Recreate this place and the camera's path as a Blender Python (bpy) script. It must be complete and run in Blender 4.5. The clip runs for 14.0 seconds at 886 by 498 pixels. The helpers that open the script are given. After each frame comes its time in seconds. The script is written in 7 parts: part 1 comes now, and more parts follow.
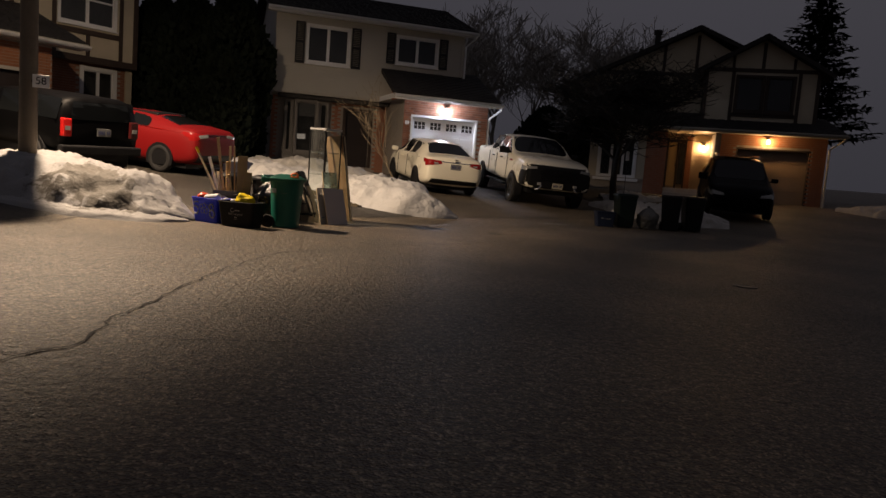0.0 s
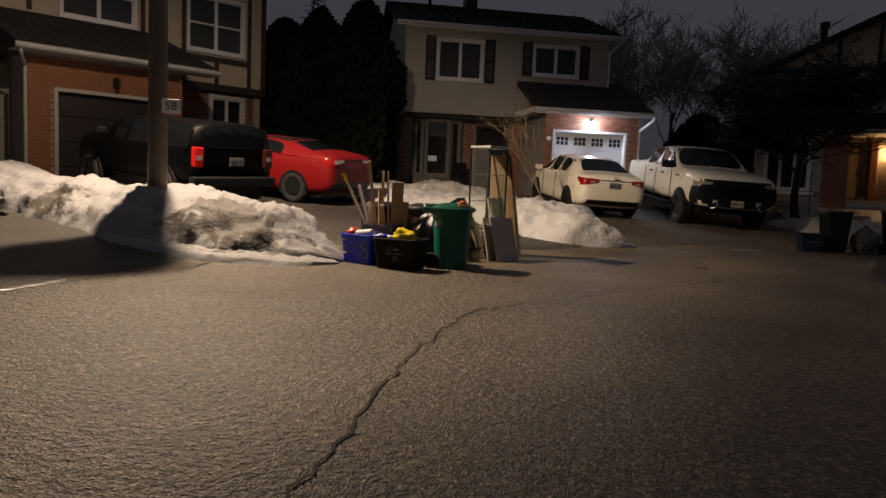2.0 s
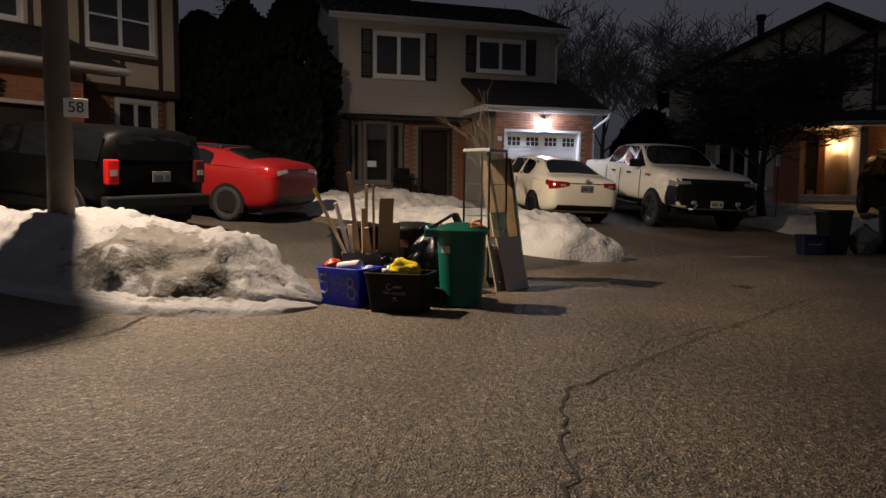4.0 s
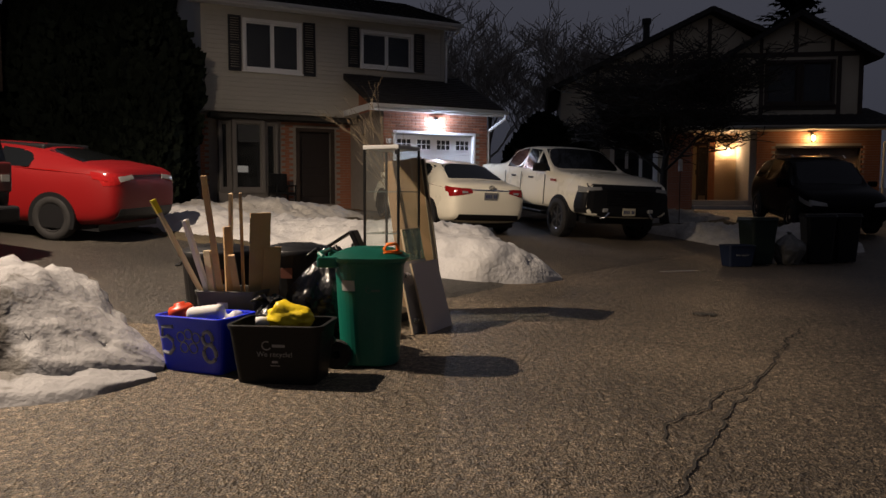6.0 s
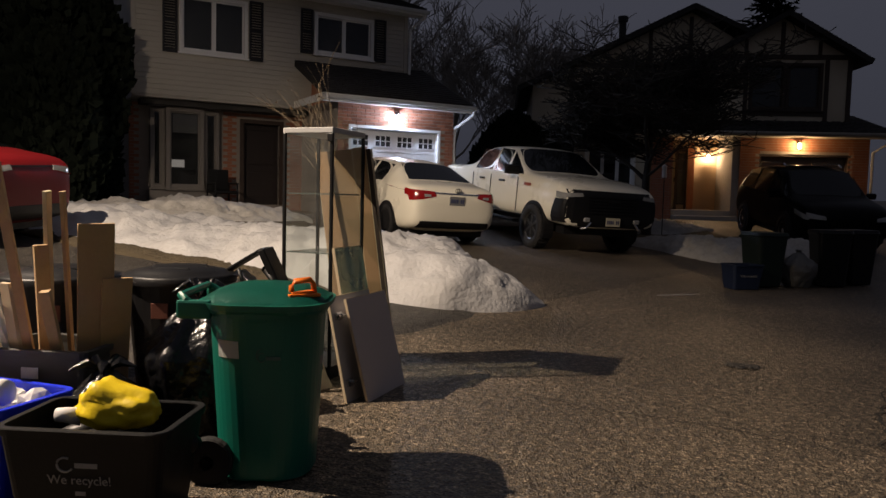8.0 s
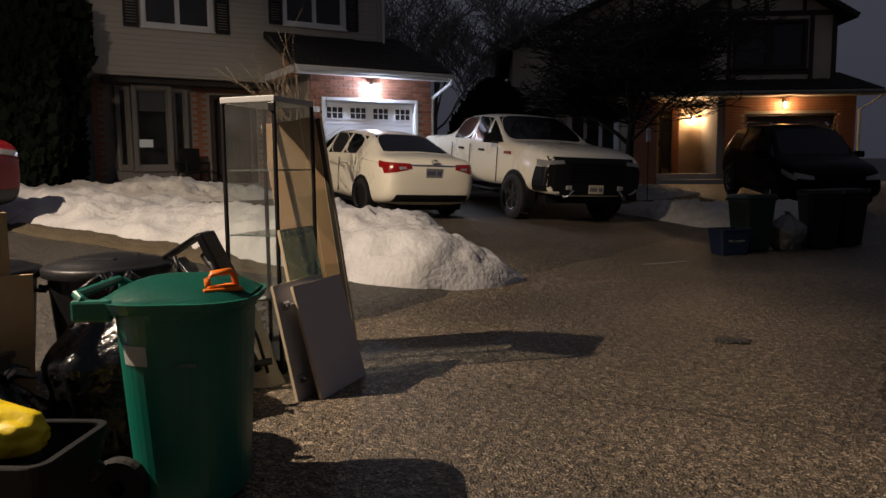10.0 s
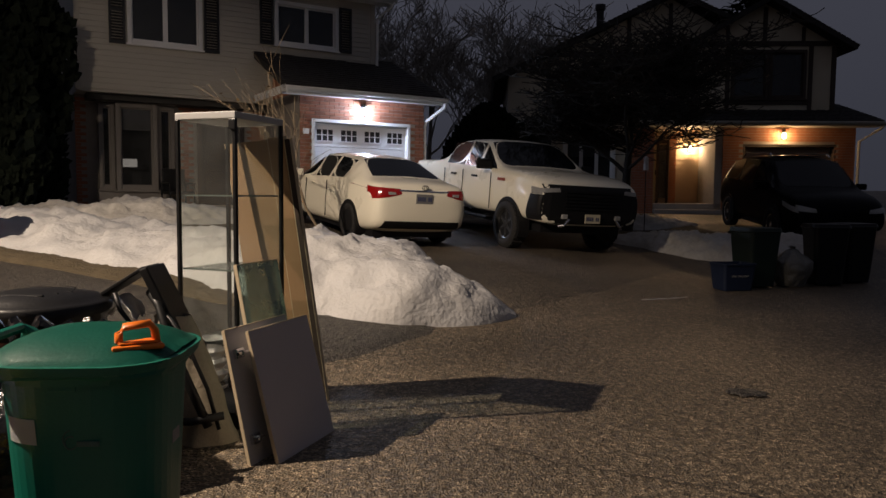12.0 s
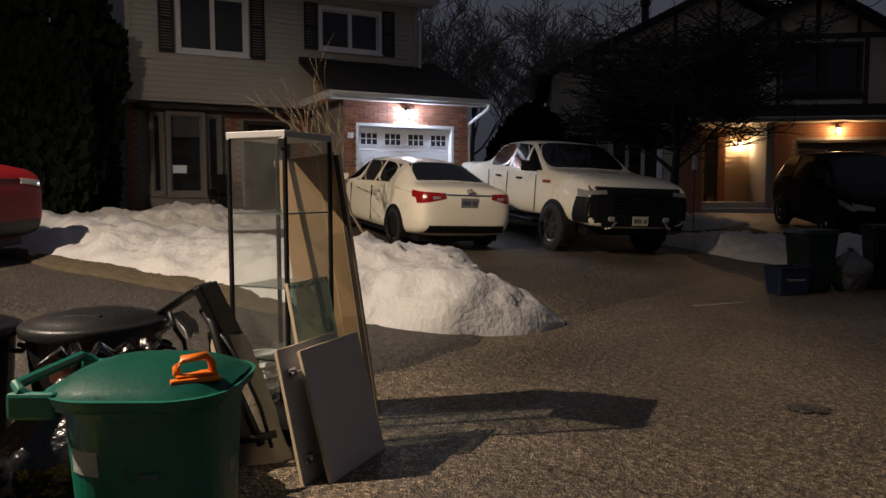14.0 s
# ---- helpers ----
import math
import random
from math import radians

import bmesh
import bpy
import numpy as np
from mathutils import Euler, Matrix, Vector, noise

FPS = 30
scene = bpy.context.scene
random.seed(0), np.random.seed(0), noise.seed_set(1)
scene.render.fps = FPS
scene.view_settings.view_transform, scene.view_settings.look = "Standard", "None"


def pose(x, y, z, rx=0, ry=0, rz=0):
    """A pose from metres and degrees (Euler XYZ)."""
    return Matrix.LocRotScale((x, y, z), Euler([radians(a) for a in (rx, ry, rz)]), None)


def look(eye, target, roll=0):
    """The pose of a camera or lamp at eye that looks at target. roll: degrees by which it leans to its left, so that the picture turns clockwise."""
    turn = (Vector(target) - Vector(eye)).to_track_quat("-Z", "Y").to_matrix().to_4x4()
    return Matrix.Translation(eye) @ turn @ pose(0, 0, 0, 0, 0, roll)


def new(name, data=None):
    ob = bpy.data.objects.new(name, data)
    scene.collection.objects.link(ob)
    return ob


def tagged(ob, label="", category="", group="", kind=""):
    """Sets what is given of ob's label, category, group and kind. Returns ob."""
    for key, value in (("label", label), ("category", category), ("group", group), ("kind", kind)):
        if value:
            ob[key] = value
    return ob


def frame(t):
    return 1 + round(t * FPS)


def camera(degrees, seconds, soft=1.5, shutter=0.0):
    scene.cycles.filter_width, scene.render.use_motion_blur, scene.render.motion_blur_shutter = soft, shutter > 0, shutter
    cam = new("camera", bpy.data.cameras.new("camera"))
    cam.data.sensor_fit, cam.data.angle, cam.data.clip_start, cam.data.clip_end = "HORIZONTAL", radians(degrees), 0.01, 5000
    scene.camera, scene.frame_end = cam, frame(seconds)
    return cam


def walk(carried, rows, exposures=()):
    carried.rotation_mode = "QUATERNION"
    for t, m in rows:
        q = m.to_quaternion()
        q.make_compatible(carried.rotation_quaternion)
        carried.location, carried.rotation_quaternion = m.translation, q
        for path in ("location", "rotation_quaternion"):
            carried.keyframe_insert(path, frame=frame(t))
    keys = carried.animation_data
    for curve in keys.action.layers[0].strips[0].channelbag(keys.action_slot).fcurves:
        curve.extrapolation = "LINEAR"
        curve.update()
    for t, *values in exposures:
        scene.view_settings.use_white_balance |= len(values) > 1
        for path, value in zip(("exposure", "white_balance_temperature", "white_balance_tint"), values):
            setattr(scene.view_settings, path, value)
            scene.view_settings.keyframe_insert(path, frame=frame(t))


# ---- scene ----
cam = camera(62.4, 14.0)
PATH = [
    (0, (-1.837, 1.659, 1.066), (-2.01, 3.64, 0.852), 4.3),
    (0.5, (-2.14, 2.22, 1.068), (-2.481, 4.181, 0.869), 3.8),
    (1, (-2.54, 2.731, 1.079), (-2.981, 4.672, 0.886), 3.1),
    (1.5, (-2.847, 3.227, 1.084), (-3.326, 5.16, 0.898), 2.7),
    (2, (-3.201, 3.712, 1.059), (-3.672, 5.648, 0.881), 2.3),
    (4.5, (-4.79, 6.001, 1.171), (-4.947, 7.989, 1.011), 0.1),
    (5, (-4.918, 6.532, 1.173), (-4.985, 8.525, 1.022), -0.2),
    (5.5, (-4.972, 7.039, 1.17), (-4.948, 9.034, 1.021), -0.2),
    (6, (-4.982, 7.546, 1.174), (-4.894, 9.539, 1.029), 0.1),
    (6.5, (-4.954, 8.02, 1.205), (-4.83, 10.011, 1.068), 0.4),
    (7, (-4.957, 8.559, 1.218), (-4.812, 10.549, 1.087), 0.9),
    (7.5, (-4.88, 9.049, 1.212), (-4.726, 11.04, 1.091), 1.6),
    (8, (-4.828, 9.458, 1.198), (-4.637, 11.444, 1.061), 1.4),
    (10.5, (-4.586, 10.021, 1.197), (-4.367, 11.998, 0.98), -0.6),
    (11, (-4.557, 10.263, 1.213), (-4.328, 12.241, 1.017), -0.1),
    (11.5, (-4.496, 10.356, 1.212), (-4.259, 12.334, 1.033), 0.3),
    (12, (-4.5, 10.369, 1.221), (-4.261, 12.349, 1.075), 0.5),
    (12.5, (-4.538, 10.342, 1.249), (-4.307, 12.325, 1.136), 0.5),
    (13, (-4.566, 10.349, 1.249), (-4.334, 12.334, 1.155), 0.7),
    (13.5, (-4.54, 10.369, 1.256), (-4.34, 12.356, 1.147), 0.3),
    (14, (-4.531, 10.416, 1.31), (-4.409, 12.406, 1.159), -0.2),
]
walk(cam, [(r[0], look(*r[1:])) for r in PATH], [(0, 0.05, 7400, 12), (2, -0.1, 7200, 12), (4.5, -0.05, 6700, 10), (7, 0.0, 6500, 10), (14, 0.0, 6500, 10)])

# ---------------------------------------------------------------- light
world = bpy.data.worlds.new("night_sky")
scene.world = world
world.use_nodes = True
wn = world.node_tree.nodes
wbg = wn["Background"]
wbg.inputs["Strength"].default_value = 1.3
w_co = wn.new("ShaderNodeTexCoord")
w_sep = wn.new("ShaderNodeSeparateXYZ")
w_ramp = wn.new("ShaderNodeValToRGB")
w_noise = wn.new("ShaderNodeTexNoise")
w_noise.inputs["Scale"].default_value = 1.6
w_noise.inputs["Detail"].default_value = 3
w_mix = wn.new("ShaderNodeMath")
w_mix.operation = "MULTIPLY_ADD"
w_mix.inputs[1].default_value = 0.10
world.node_tree.links.new(w_co.outputs["Generated"], w_sep.inputs[0])
world.node_tree.links.new(w_co.outputs["Generated"], w_noise.inputs["Vector"])
world.node_tree.links.new(w_noise.outputs["Fac"], w_mix.inputs[0])
world.node_tree.links.new(w_sep.outputs["Z"], w_mix.inputs[2])
world.node_tree.links.new(w_mix.outputs[0], w_ramp.inputs["Fac"])
world.node_tree.links.new(w_ramp.outputs["Color"], wbg.inputs["Color"])
w_ramp.color_ramp.elements[0].position = 0.0
w_ramp.color_ramp.elements[0].color = (0.022, 0.023, 0.031, 1)
w_ramp.color_ramp.elements[1].position = 0.55
w_ramp.color_ramp.elements[1].color = (0.044, 0.045, 0.059, 1)


def lamp(name, kind, m, energy, color, **more):
    data = bpy.data.lights.new(name, kind)
    data.energy, data.color = energy, color
    for key, value in more.items():
        if key == "size":
            data.shadow_soft_size = value
        if key == "spot":
            data.spot_size = value
        if key == "blend":
            data.spot_blend = value
    ob = new(name, data)
    ob.matrix_world = m
    return ob


LAMP_AT = Vector((-10.03, 13.62, 5.79))
STREET = lamp("street_light_source", "SPOT", look(LAMP_AT, LAMP_AT + Vector((-2.6, 0.9, -5.0))), 3950, (1.0, 0.80, 0.62), size=0.035, spot=radians(178), blend=0.16)

# ---------------------------------------------------------------- materials
MATS = {}


def mat(name, color, rough=0.8, metal=0.0, vary=0.15, scale=3.0, fine=60.0, bump=0.1, color2=None, coat=0.0, spec=0.5, rand=0.0, dist=0.01, emit=None, emit_strength=0.0):
    """A plain surface with variation at two scales, fine relief and roughness change."""
    m = bpy.data.materials.new(name)
    m.use_nodes = True
    nt = m.node_tree
    n, link = nt.nodes, nt.links.new
    b = n["Principled BSDF"]
    b.inputs["Metallic"].default_value = metal
    b.inputs["Specular IOR Level"].default_value = spec
    b.inputs["Coat Weight"].default_value = coat
    co = n.new("ShaderNodeTexCoord")
    big, small = n.new("ShaderNodeTexNoise"), n.new("ShaderNodeTexNoise")
    for tex, s, d in ((big, scale, 4), (small, fine, 3)):
        tex.inputs["Scale"].default_value, tex.inputs["Detail"].default_value = s, d
        link(co.outputs["Object"], tex.inputs["Vector"])
    mix = n.new("ShaderNodeMix")
    mix.data_type = "RGBA"
    c2 = color2 or tuple(c * (1 - vary * 2.2) for c in color)
    mix.inputs[6].default_value, mix.inputs[7].default_value = (*color, 1), (*c2, 1)
    add = n.new("ShaderNodeMath")
    add.operation = "MULTIPLY_ADD"
    add.inputs[1].default_value, add.inputs[2].default_value = 0.45, -0.1
    link(small.outputs["Fac"], add.inputs[0])
    add2 = n.new("ShaderNodeMath")
    add2.operation, add2.use_clamp = "MULTIPLY_ADD", True
    add2.inputs[1].default_value = 0.75
    link(big.outputs["Fac"], add2.inputs[0])
    link(add.outputs[0], add2.inputs[2])
    link(add2.outputs[0], mix.inputs[0])
    out = mix.outputs[2]
    if rand:
        info = n.new("ShaderNodeObjectInfo")
        hsv = n.new("ShaderNodeHueSaturation")
        mr = n.new("ShaderNodeMapRange")
        mr.inputs[3].default_value, mr.inputs[4].default_value = 1 - rand, 1 + rand
        link(info.outputs["Random"], mr.inputs[0])
        link(mr.outputs[0], hsv.inputs["Value"])
        link(out, hsv.inputs["Color"])
        out = hsv.outputs["Color"]
    link(out, b.inputs["Base Color"])
    rr = n.new("ShaderNodeMapRange")
    rr.inputs[3].default_value, rr.inputs[4].default_value = max(0.02, rough * 0.85), min(1.0, rough * 1.15)
    link(big.outputs["Fac"], rr.inputs[0])
    link(rr.outputs[0], b.inputs["Roughness"])
    if bump:
        bp = n.new("ShaderNodeBump")
        bp.inputs["Strength"].default_value, bp.inputs["Distance"].default_value = bump, dist
        link(small.outputs["Fac"], bp.inputs["Height"])
        link(bp.outputs["Normal"], b.inputs["Normal"])
    if emit:
        b.inputs["Emission Color"].default_value = (*emit, 1)
        b.inputs["Emission Strength"].default_value = emit_strength
    MATS[name] = m
    return m


def asphalt(name, base, light, speck=0.5):
    """Coarse aggregate: pale and dark stones in a dark binder, with stains."""
    m = bpy.data.materials.new(name)
    m.use_nodes = True
    n, link = m.node_tree.nodes, m.node_tree.links.new
    b = n["Principled BSDF"]
    co = n.new("ShaderNodeTexCoord")
    vor, vor2, stain, patchy = n.new("ShaderNodeTexVoronoi"), n.new("ShaderNodeTexVoronoi"), n.new("ShaderNodeTexNoise"), n.new("ShaderNodeTexNoise")
    vor.inputs["Scale"].default_value, vor2.inputs["Scale"].default_value = 85, 30
    stain.inputs["Scale"].default_value, stain.inputs["Detail"].default_value = 0.45, 7
    patchy.inputs["Scale"].default_value, patchy.inputs["Detail"].default_value = 19, 5
    for t in (vor, vor2, stain, patchy):
        link(co.outputs["Object"], t.inputs["Vector"])
    sep = n.new("ShaderNodeSeparateColor")
    link(vor.outputs["Color"], sep.inputs[0])
    sep2 = n.new("ShaderNodeSeparateColor")
    link(vor2.outputs["Color"], sep2.inputs[0])
    ramp = n.new("ShaderNodeValToRGB")
    e = ramp.color_ramp.elements
    e[0].position, e[0].color = 0.0, (*[c * 0.35 for c in base], 1)
    e[1].position, e[1].color = 1.0, (*light, 1)
    mid = ramp.color_ramp.elements.new(0.45)
    mid.color = (*base, 1)
    mid2 = ramp.color_ramp.elements.new(0.78)
    mid2.color = (*[c * 1.5 for c in base], 1)
    link(sep.outputs[0], ramp.inputs[0])
    mul = n.new("ShaderNodeMix")
    mul.data_type, mul.blend_type = "RGBA", "MULTIPLY"
    mul.inputs[0].default_value = 1.0
    link(ramp.outputs["Color"], mul.inputs[6])
    sr = n.new("ShaderNodeValToRGB")
    sr.color_ramp.elements[0].position, sr.color_ramp.elements[0].color = 0.42, (0.44, 0.42, 0.39, 1)
    sr.color_ramp.elements[1].position, sr.color_ramp.elements[1].color = 0.62, (1.25, 1.20, 1.12, 1)
    ad = n.new("ShaderNodeMath")
    ad.operation = "MULTIPLY_ADD"
    ad.inputs[1].default_value = 0.54
    link(patchy.outputs["Fac"], ad.inputs[0])
    sc = n.new("ShaderNodeMath")
    sc.operation = "MULTIPLY"
    sc.inputs[1].default_value = 0.48
    link(stain.outputs["Fac"], sc.inputs[0])
    link(sc.outputs[0], ad.inputs[2])
    link(ad.outputs[0], sr.inputs[0])
    link(sr.outputs["Color"], mul.inputs[7])
    link(mul.outputs[2], b.inputs["Base Color"])
    b.inputs["Roughness"].default_value = 0.56
    h = n.new("ShaderNodeMath")
    h.operation = "ADD"
    link(vor.outputs["Distance"], h.inputs[0])
    grit = n.new("ShaderNodeTexNoise")
    grit.inputs["Scale"].default_value, grit.inputs["Detail"].default_value = 34, 6
    link(co.outputs["Object"], grit.inputs["Vector"])
    amp = n.new("ShaderNodeMath")
    amp.operation = "MULTIPLY"
    amp.inputs[1].default_value = 2.4
    link(grit.outputs["Fac"], amp.inputs[0])
    link(amp.outputs[0], h.inputs[1])
    swell = n.new("ShaderNodeTexNoise")
    swell.inputs["Scale"].default_value, swell.inputs["Detail"].default_value = 14, 2
    link(co.outputs["Object"], swell.inputs["Vector"])
    amp2 = n.new("ShaderNodeMath")
    amp2.operation = "MULTIPLY_ADD"
    amp2.inputs[1].default_value = 3.2
    link(swell.outputs["Fac"], amp2.inputs[0])
    link(h.outputs[0], amp2.inputs[2])
    bp = n.new("ShaderNodeBump")
    bp.inputs["Strength"].default_value, bp.inputs["Distance"].default_value = 0.75, 0.015
    link(amp2.outputs[0], bp.inputs["Height"])
    link(bp.outputs["Normal"], b.inputs["Normal"])
    MATS[name] = m
    return m


def glass(name, tint=(1, 1, 1), rough=0.02, dirty=0.0, dirt_color=(0.55, 0.56, 0.55), ior=1.45):
    """Thin pane: clear glass with a film of dust."""
    m = bpy.data.materials.new(name)
    m.use_nodes = True
    n, link = m.node_tree.nodes, m.node_tree.links.new
    b = n["Principled BSDF"]
    out = n["Material Output"]
    tr = n.new("ShaderNodeBsdfTransparent")
    tr.inputs[0].default_value = (*tint, 1)
    gl = n.new("ShaderNodeBsdfGlossy")
    gl.inputs["Roughness"].default_value = rough
    lw = n.new("ShaderNodeLayerWeight")
    lw.inputs[0].default_value = 0.5
    pw = n.new("ShaderNodeMath")
    pw.operation = "POWER"
    pw.inputs[1].default_value = 4.0
    link(lw.outputs["Facing"], pw.inputs[0])
    fr = n.new("ShaderNodeMath")
    fr.operation = "MULTIPLY_ADD"
    fr.inputs[1].default_value, fr.inputs[2].default_value = 0.55, (ior - 1) ** 2 / (ior + 1) ** 2
    link(pw.outputs[0], fr.inputs[0])
    a = n.new("ShaderNodeMixShader")
    link(fr.outputs[0], a.inputs[0])
    link(tr.outputs[0], a.inputs[1])
    link(gl.outputs[0], a.inputs[2])
    co, no, mr = n.new("ShaderNodeTexCoord"), n.new("ShaderNodeTexNoise"), n.new("ShaderNodeMapRange")
    no.inputs["Scale"].default_value, no.inputs["Detail"].default_value = 4.5, 6
    link(co.outputs["Object"], no.inputs["Vector"])
    link(no.outputs["Fac"], mr.inputs[0])
    mr.inputs[1].default_value, mr.inputs[2].default_value = 0.3, 0.75
    mr.inputs[3].default_value, mr.inputs[4].default_value = dirty * 0.4, dirty * 1.5
    b.inputs["Base Color"].default_value = (*dirt_color, 1)
    b.inputs["Roughness"].default_value = 0.7
    z = n.new("ShaderNodeMixShader")
    link(mr.outputs[0], z.inputs[0])
    link(a.outputs[0], z.inputs[1])
    link(b.outputs[0], z.inputs[2])
    link(z.outputs[0], out.inputs["Surface"])
    MATS[name] = m
    return m


ASPHALT = asphalt("worn_road_asphalt", (0.108, 0.086, 0.059), (0.38, 0.31, 0.225))
DRIVE = asphalt("driveway_asphalt", (0.040, 0.036, 0.031), (0.14, 0.125, 0.10))
DRIVE_WORN = asphalt("worn_driveway_asphalt", (0.080, 0.066, 0.050), (0.24, 0.20, 0.15))
CRACK = mat("crack_dirt", (0.042, 0.036, 0.029), 0.95, vary=0.3, fine=40)
SNOW = mat("old_snow", (0.46, 0.46, 0.47), 0.62, vary=0.12, scale=2.2, fine=21, bump=0.5, dist=0.03, color2=(0.40, 0.385, 0.36))


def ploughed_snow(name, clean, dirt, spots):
    """Old snow with brown patches, painted shade and stains, round given spots (x, y, z, radius) and faint grime
    elsewhere.
    """
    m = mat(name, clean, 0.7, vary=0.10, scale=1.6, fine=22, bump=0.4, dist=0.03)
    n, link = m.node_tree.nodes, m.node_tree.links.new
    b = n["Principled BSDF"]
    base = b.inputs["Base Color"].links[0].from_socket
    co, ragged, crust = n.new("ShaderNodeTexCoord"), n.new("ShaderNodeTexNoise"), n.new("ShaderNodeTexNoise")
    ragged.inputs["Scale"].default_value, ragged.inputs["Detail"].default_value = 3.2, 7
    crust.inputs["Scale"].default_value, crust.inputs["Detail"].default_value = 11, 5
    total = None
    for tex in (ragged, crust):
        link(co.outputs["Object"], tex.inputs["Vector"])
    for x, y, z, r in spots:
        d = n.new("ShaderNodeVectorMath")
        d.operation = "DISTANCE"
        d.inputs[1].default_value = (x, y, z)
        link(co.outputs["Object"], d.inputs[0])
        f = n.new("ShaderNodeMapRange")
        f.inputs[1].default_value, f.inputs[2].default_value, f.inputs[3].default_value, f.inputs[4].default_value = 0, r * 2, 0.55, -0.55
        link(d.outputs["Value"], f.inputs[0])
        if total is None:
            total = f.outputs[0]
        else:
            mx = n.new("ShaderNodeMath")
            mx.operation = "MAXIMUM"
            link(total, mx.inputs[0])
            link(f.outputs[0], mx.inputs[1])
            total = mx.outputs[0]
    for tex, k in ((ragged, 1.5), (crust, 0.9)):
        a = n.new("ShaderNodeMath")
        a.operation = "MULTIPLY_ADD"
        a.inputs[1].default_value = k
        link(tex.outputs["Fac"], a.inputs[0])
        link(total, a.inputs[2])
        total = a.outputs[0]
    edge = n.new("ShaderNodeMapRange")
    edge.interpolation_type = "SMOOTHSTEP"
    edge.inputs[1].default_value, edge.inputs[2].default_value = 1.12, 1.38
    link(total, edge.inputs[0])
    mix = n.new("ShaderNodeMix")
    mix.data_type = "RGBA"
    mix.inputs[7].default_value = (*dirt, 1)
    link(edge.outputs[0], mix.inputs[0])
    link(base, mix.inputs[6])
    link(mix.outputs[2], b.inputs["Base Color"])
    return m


# First two spots paint the shaded patch on the bank's front into the snow colour.
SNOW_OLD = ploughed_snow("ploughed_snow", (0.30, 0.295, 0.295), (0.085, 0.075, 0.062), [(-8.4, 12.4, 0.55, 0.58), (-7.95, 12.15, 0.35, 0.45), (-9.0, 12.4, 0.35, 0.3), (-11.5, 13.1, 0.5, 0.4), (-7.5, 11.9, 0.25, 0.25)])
SNOW_DIRTY = mat("dirty_snow", (0.60, 0.58, 0.54), 0.75, scale=2.2, fine=16, bump=0.4, dist=0.03, color2=(0.22, 0.20, 0.17))
SOIL = mat("dead_grass_soil", (0.10, 0.075, 0.04), 0.95, vary=0.3, scale=5, fine=45, bump=0.8, dist=0.03)
BRICK = mat("red_brick", (0.34, 0.135, 0.075), 0.85, vary=0.22, scale=5, fine=55, bump=0.25, rand=0.30)
BRICK_ORANGE = mat("orange_brick", (0.40, 0.16, 0.075), 0.85, vary=0.22, scale=5, fine=55, bump=0.25, rand=0.25)
MORTAR = mat("mortar", (0.34, 0.30, 0.26), 0.95, vary=0.15, scale=8, fine=90, bump=0.3)
SIDING = mat("cream_siding", (0.45, 0.425, 0.37), 0.6, vary=0.06, scale=1.5, fine=70, bump=0.04)
SIDING_GREY = mat("dull_green_siding", (0.26, 0.26, 0.19), 0.65, vary=0.12, scale=1.5, fine=70, bump=0.05)
STUCCO = mat("tan_stucco", (0.55, 0.48, 0.36), 0.9, vary=0.12, scale=2.2, fine=110, bump=0.35)
TRIM_DARK = mat("dark_brown_timber_trim", (0.055, 0.035, 0.026), 0.75, vary=0.2, scale=4, fine=50, bump=0.15)
WHITE = mat("white_paint", (0.78, 0.78, 0.77), 0.5, vary=0.05, scale=3, fine=60, bump=0.04)
WHITE_DOOR = mat("white_steel_door", (0.76, 0.77, 0.79), 0.45, vary=0.05, scale=2, fine=80, bump=0.05)
SHUTTER = mat("black_shutter_paint", (0.016, 0.016, 0.018), 0.55, vary=0.1, scale=5, fine=60, bump=0.05)
SHINGLE = mat("dark_asphalt_shingle", (0.030, 0.026, 0.025), 0.95, vary=0.3, scale=3, fine=35, bump=0.5, rand=0.25)
BROWN_DOOR = mat("dark_brown_door", (0.020, 0.012, 0.010), 0.6, vary=0.15, scale=3, fine=40, bump=0.08)
TAN_DOOR = mat("brown_garage_door", (0.30, 0.21, 0.14), 0.6, vary=0.12, scale=3, fine=40, bump=0.08)
WOOD = mat("weathered_step_wood", (0.22, 0.14, 0.08), 0.8, vary=0.25, scale=4, fine=40, bump=0.2)
CONCRETE = mat("concrete", (0.36, 0.34, 0.31), 0.9, vary=0.15, scale=3, fine=60, bump=0.25)
PANE = glass("window_pane", (0.55, 0.57, 0.6), 0.03, 0.03)
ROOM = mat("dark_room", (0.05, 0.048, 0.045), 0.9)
CURTAIN = mat("pale_blind", (0.42, 0.41, 0.38), 0.9, vary=0.1, scale=2)
METAL_BLACK = mat("black_metal", (0.02, 0.02, 0.02), 0.45, metal=0.5, bump=0.05)
POLE_WOOD = mat("grey_pole_wood", (0.20, 0.165, 0.13), 0.9, vary=0.25, scale=2, fine=30, bump=0.35)

# ---------------------------------------------------------------- mesh helpers


def part(name, bm, material, parent=None, label="", smooth=False, keep=False):
    """Link a bmesh as one mesh object, under a thing or a part."""
    me = bpy.data.meshes.new(name)
    bm.to_mesh(me)
    if not keep:
        bm.free()
    me.materials.append(material)
    if smooth:
        me.polygons.foreach_set("use_smooth", [True] * len(me.polygons))
    ob = new(name, me)
    if parent is not None:
        ob.parent = parent
    if label:
        tagged(ob, label)
    return ob


def thing(name, m, label, category, group="", kind=""):
    ob = new(name)
    ob.matrix_world = m
    return tagged(ob, label, category, group, kind)


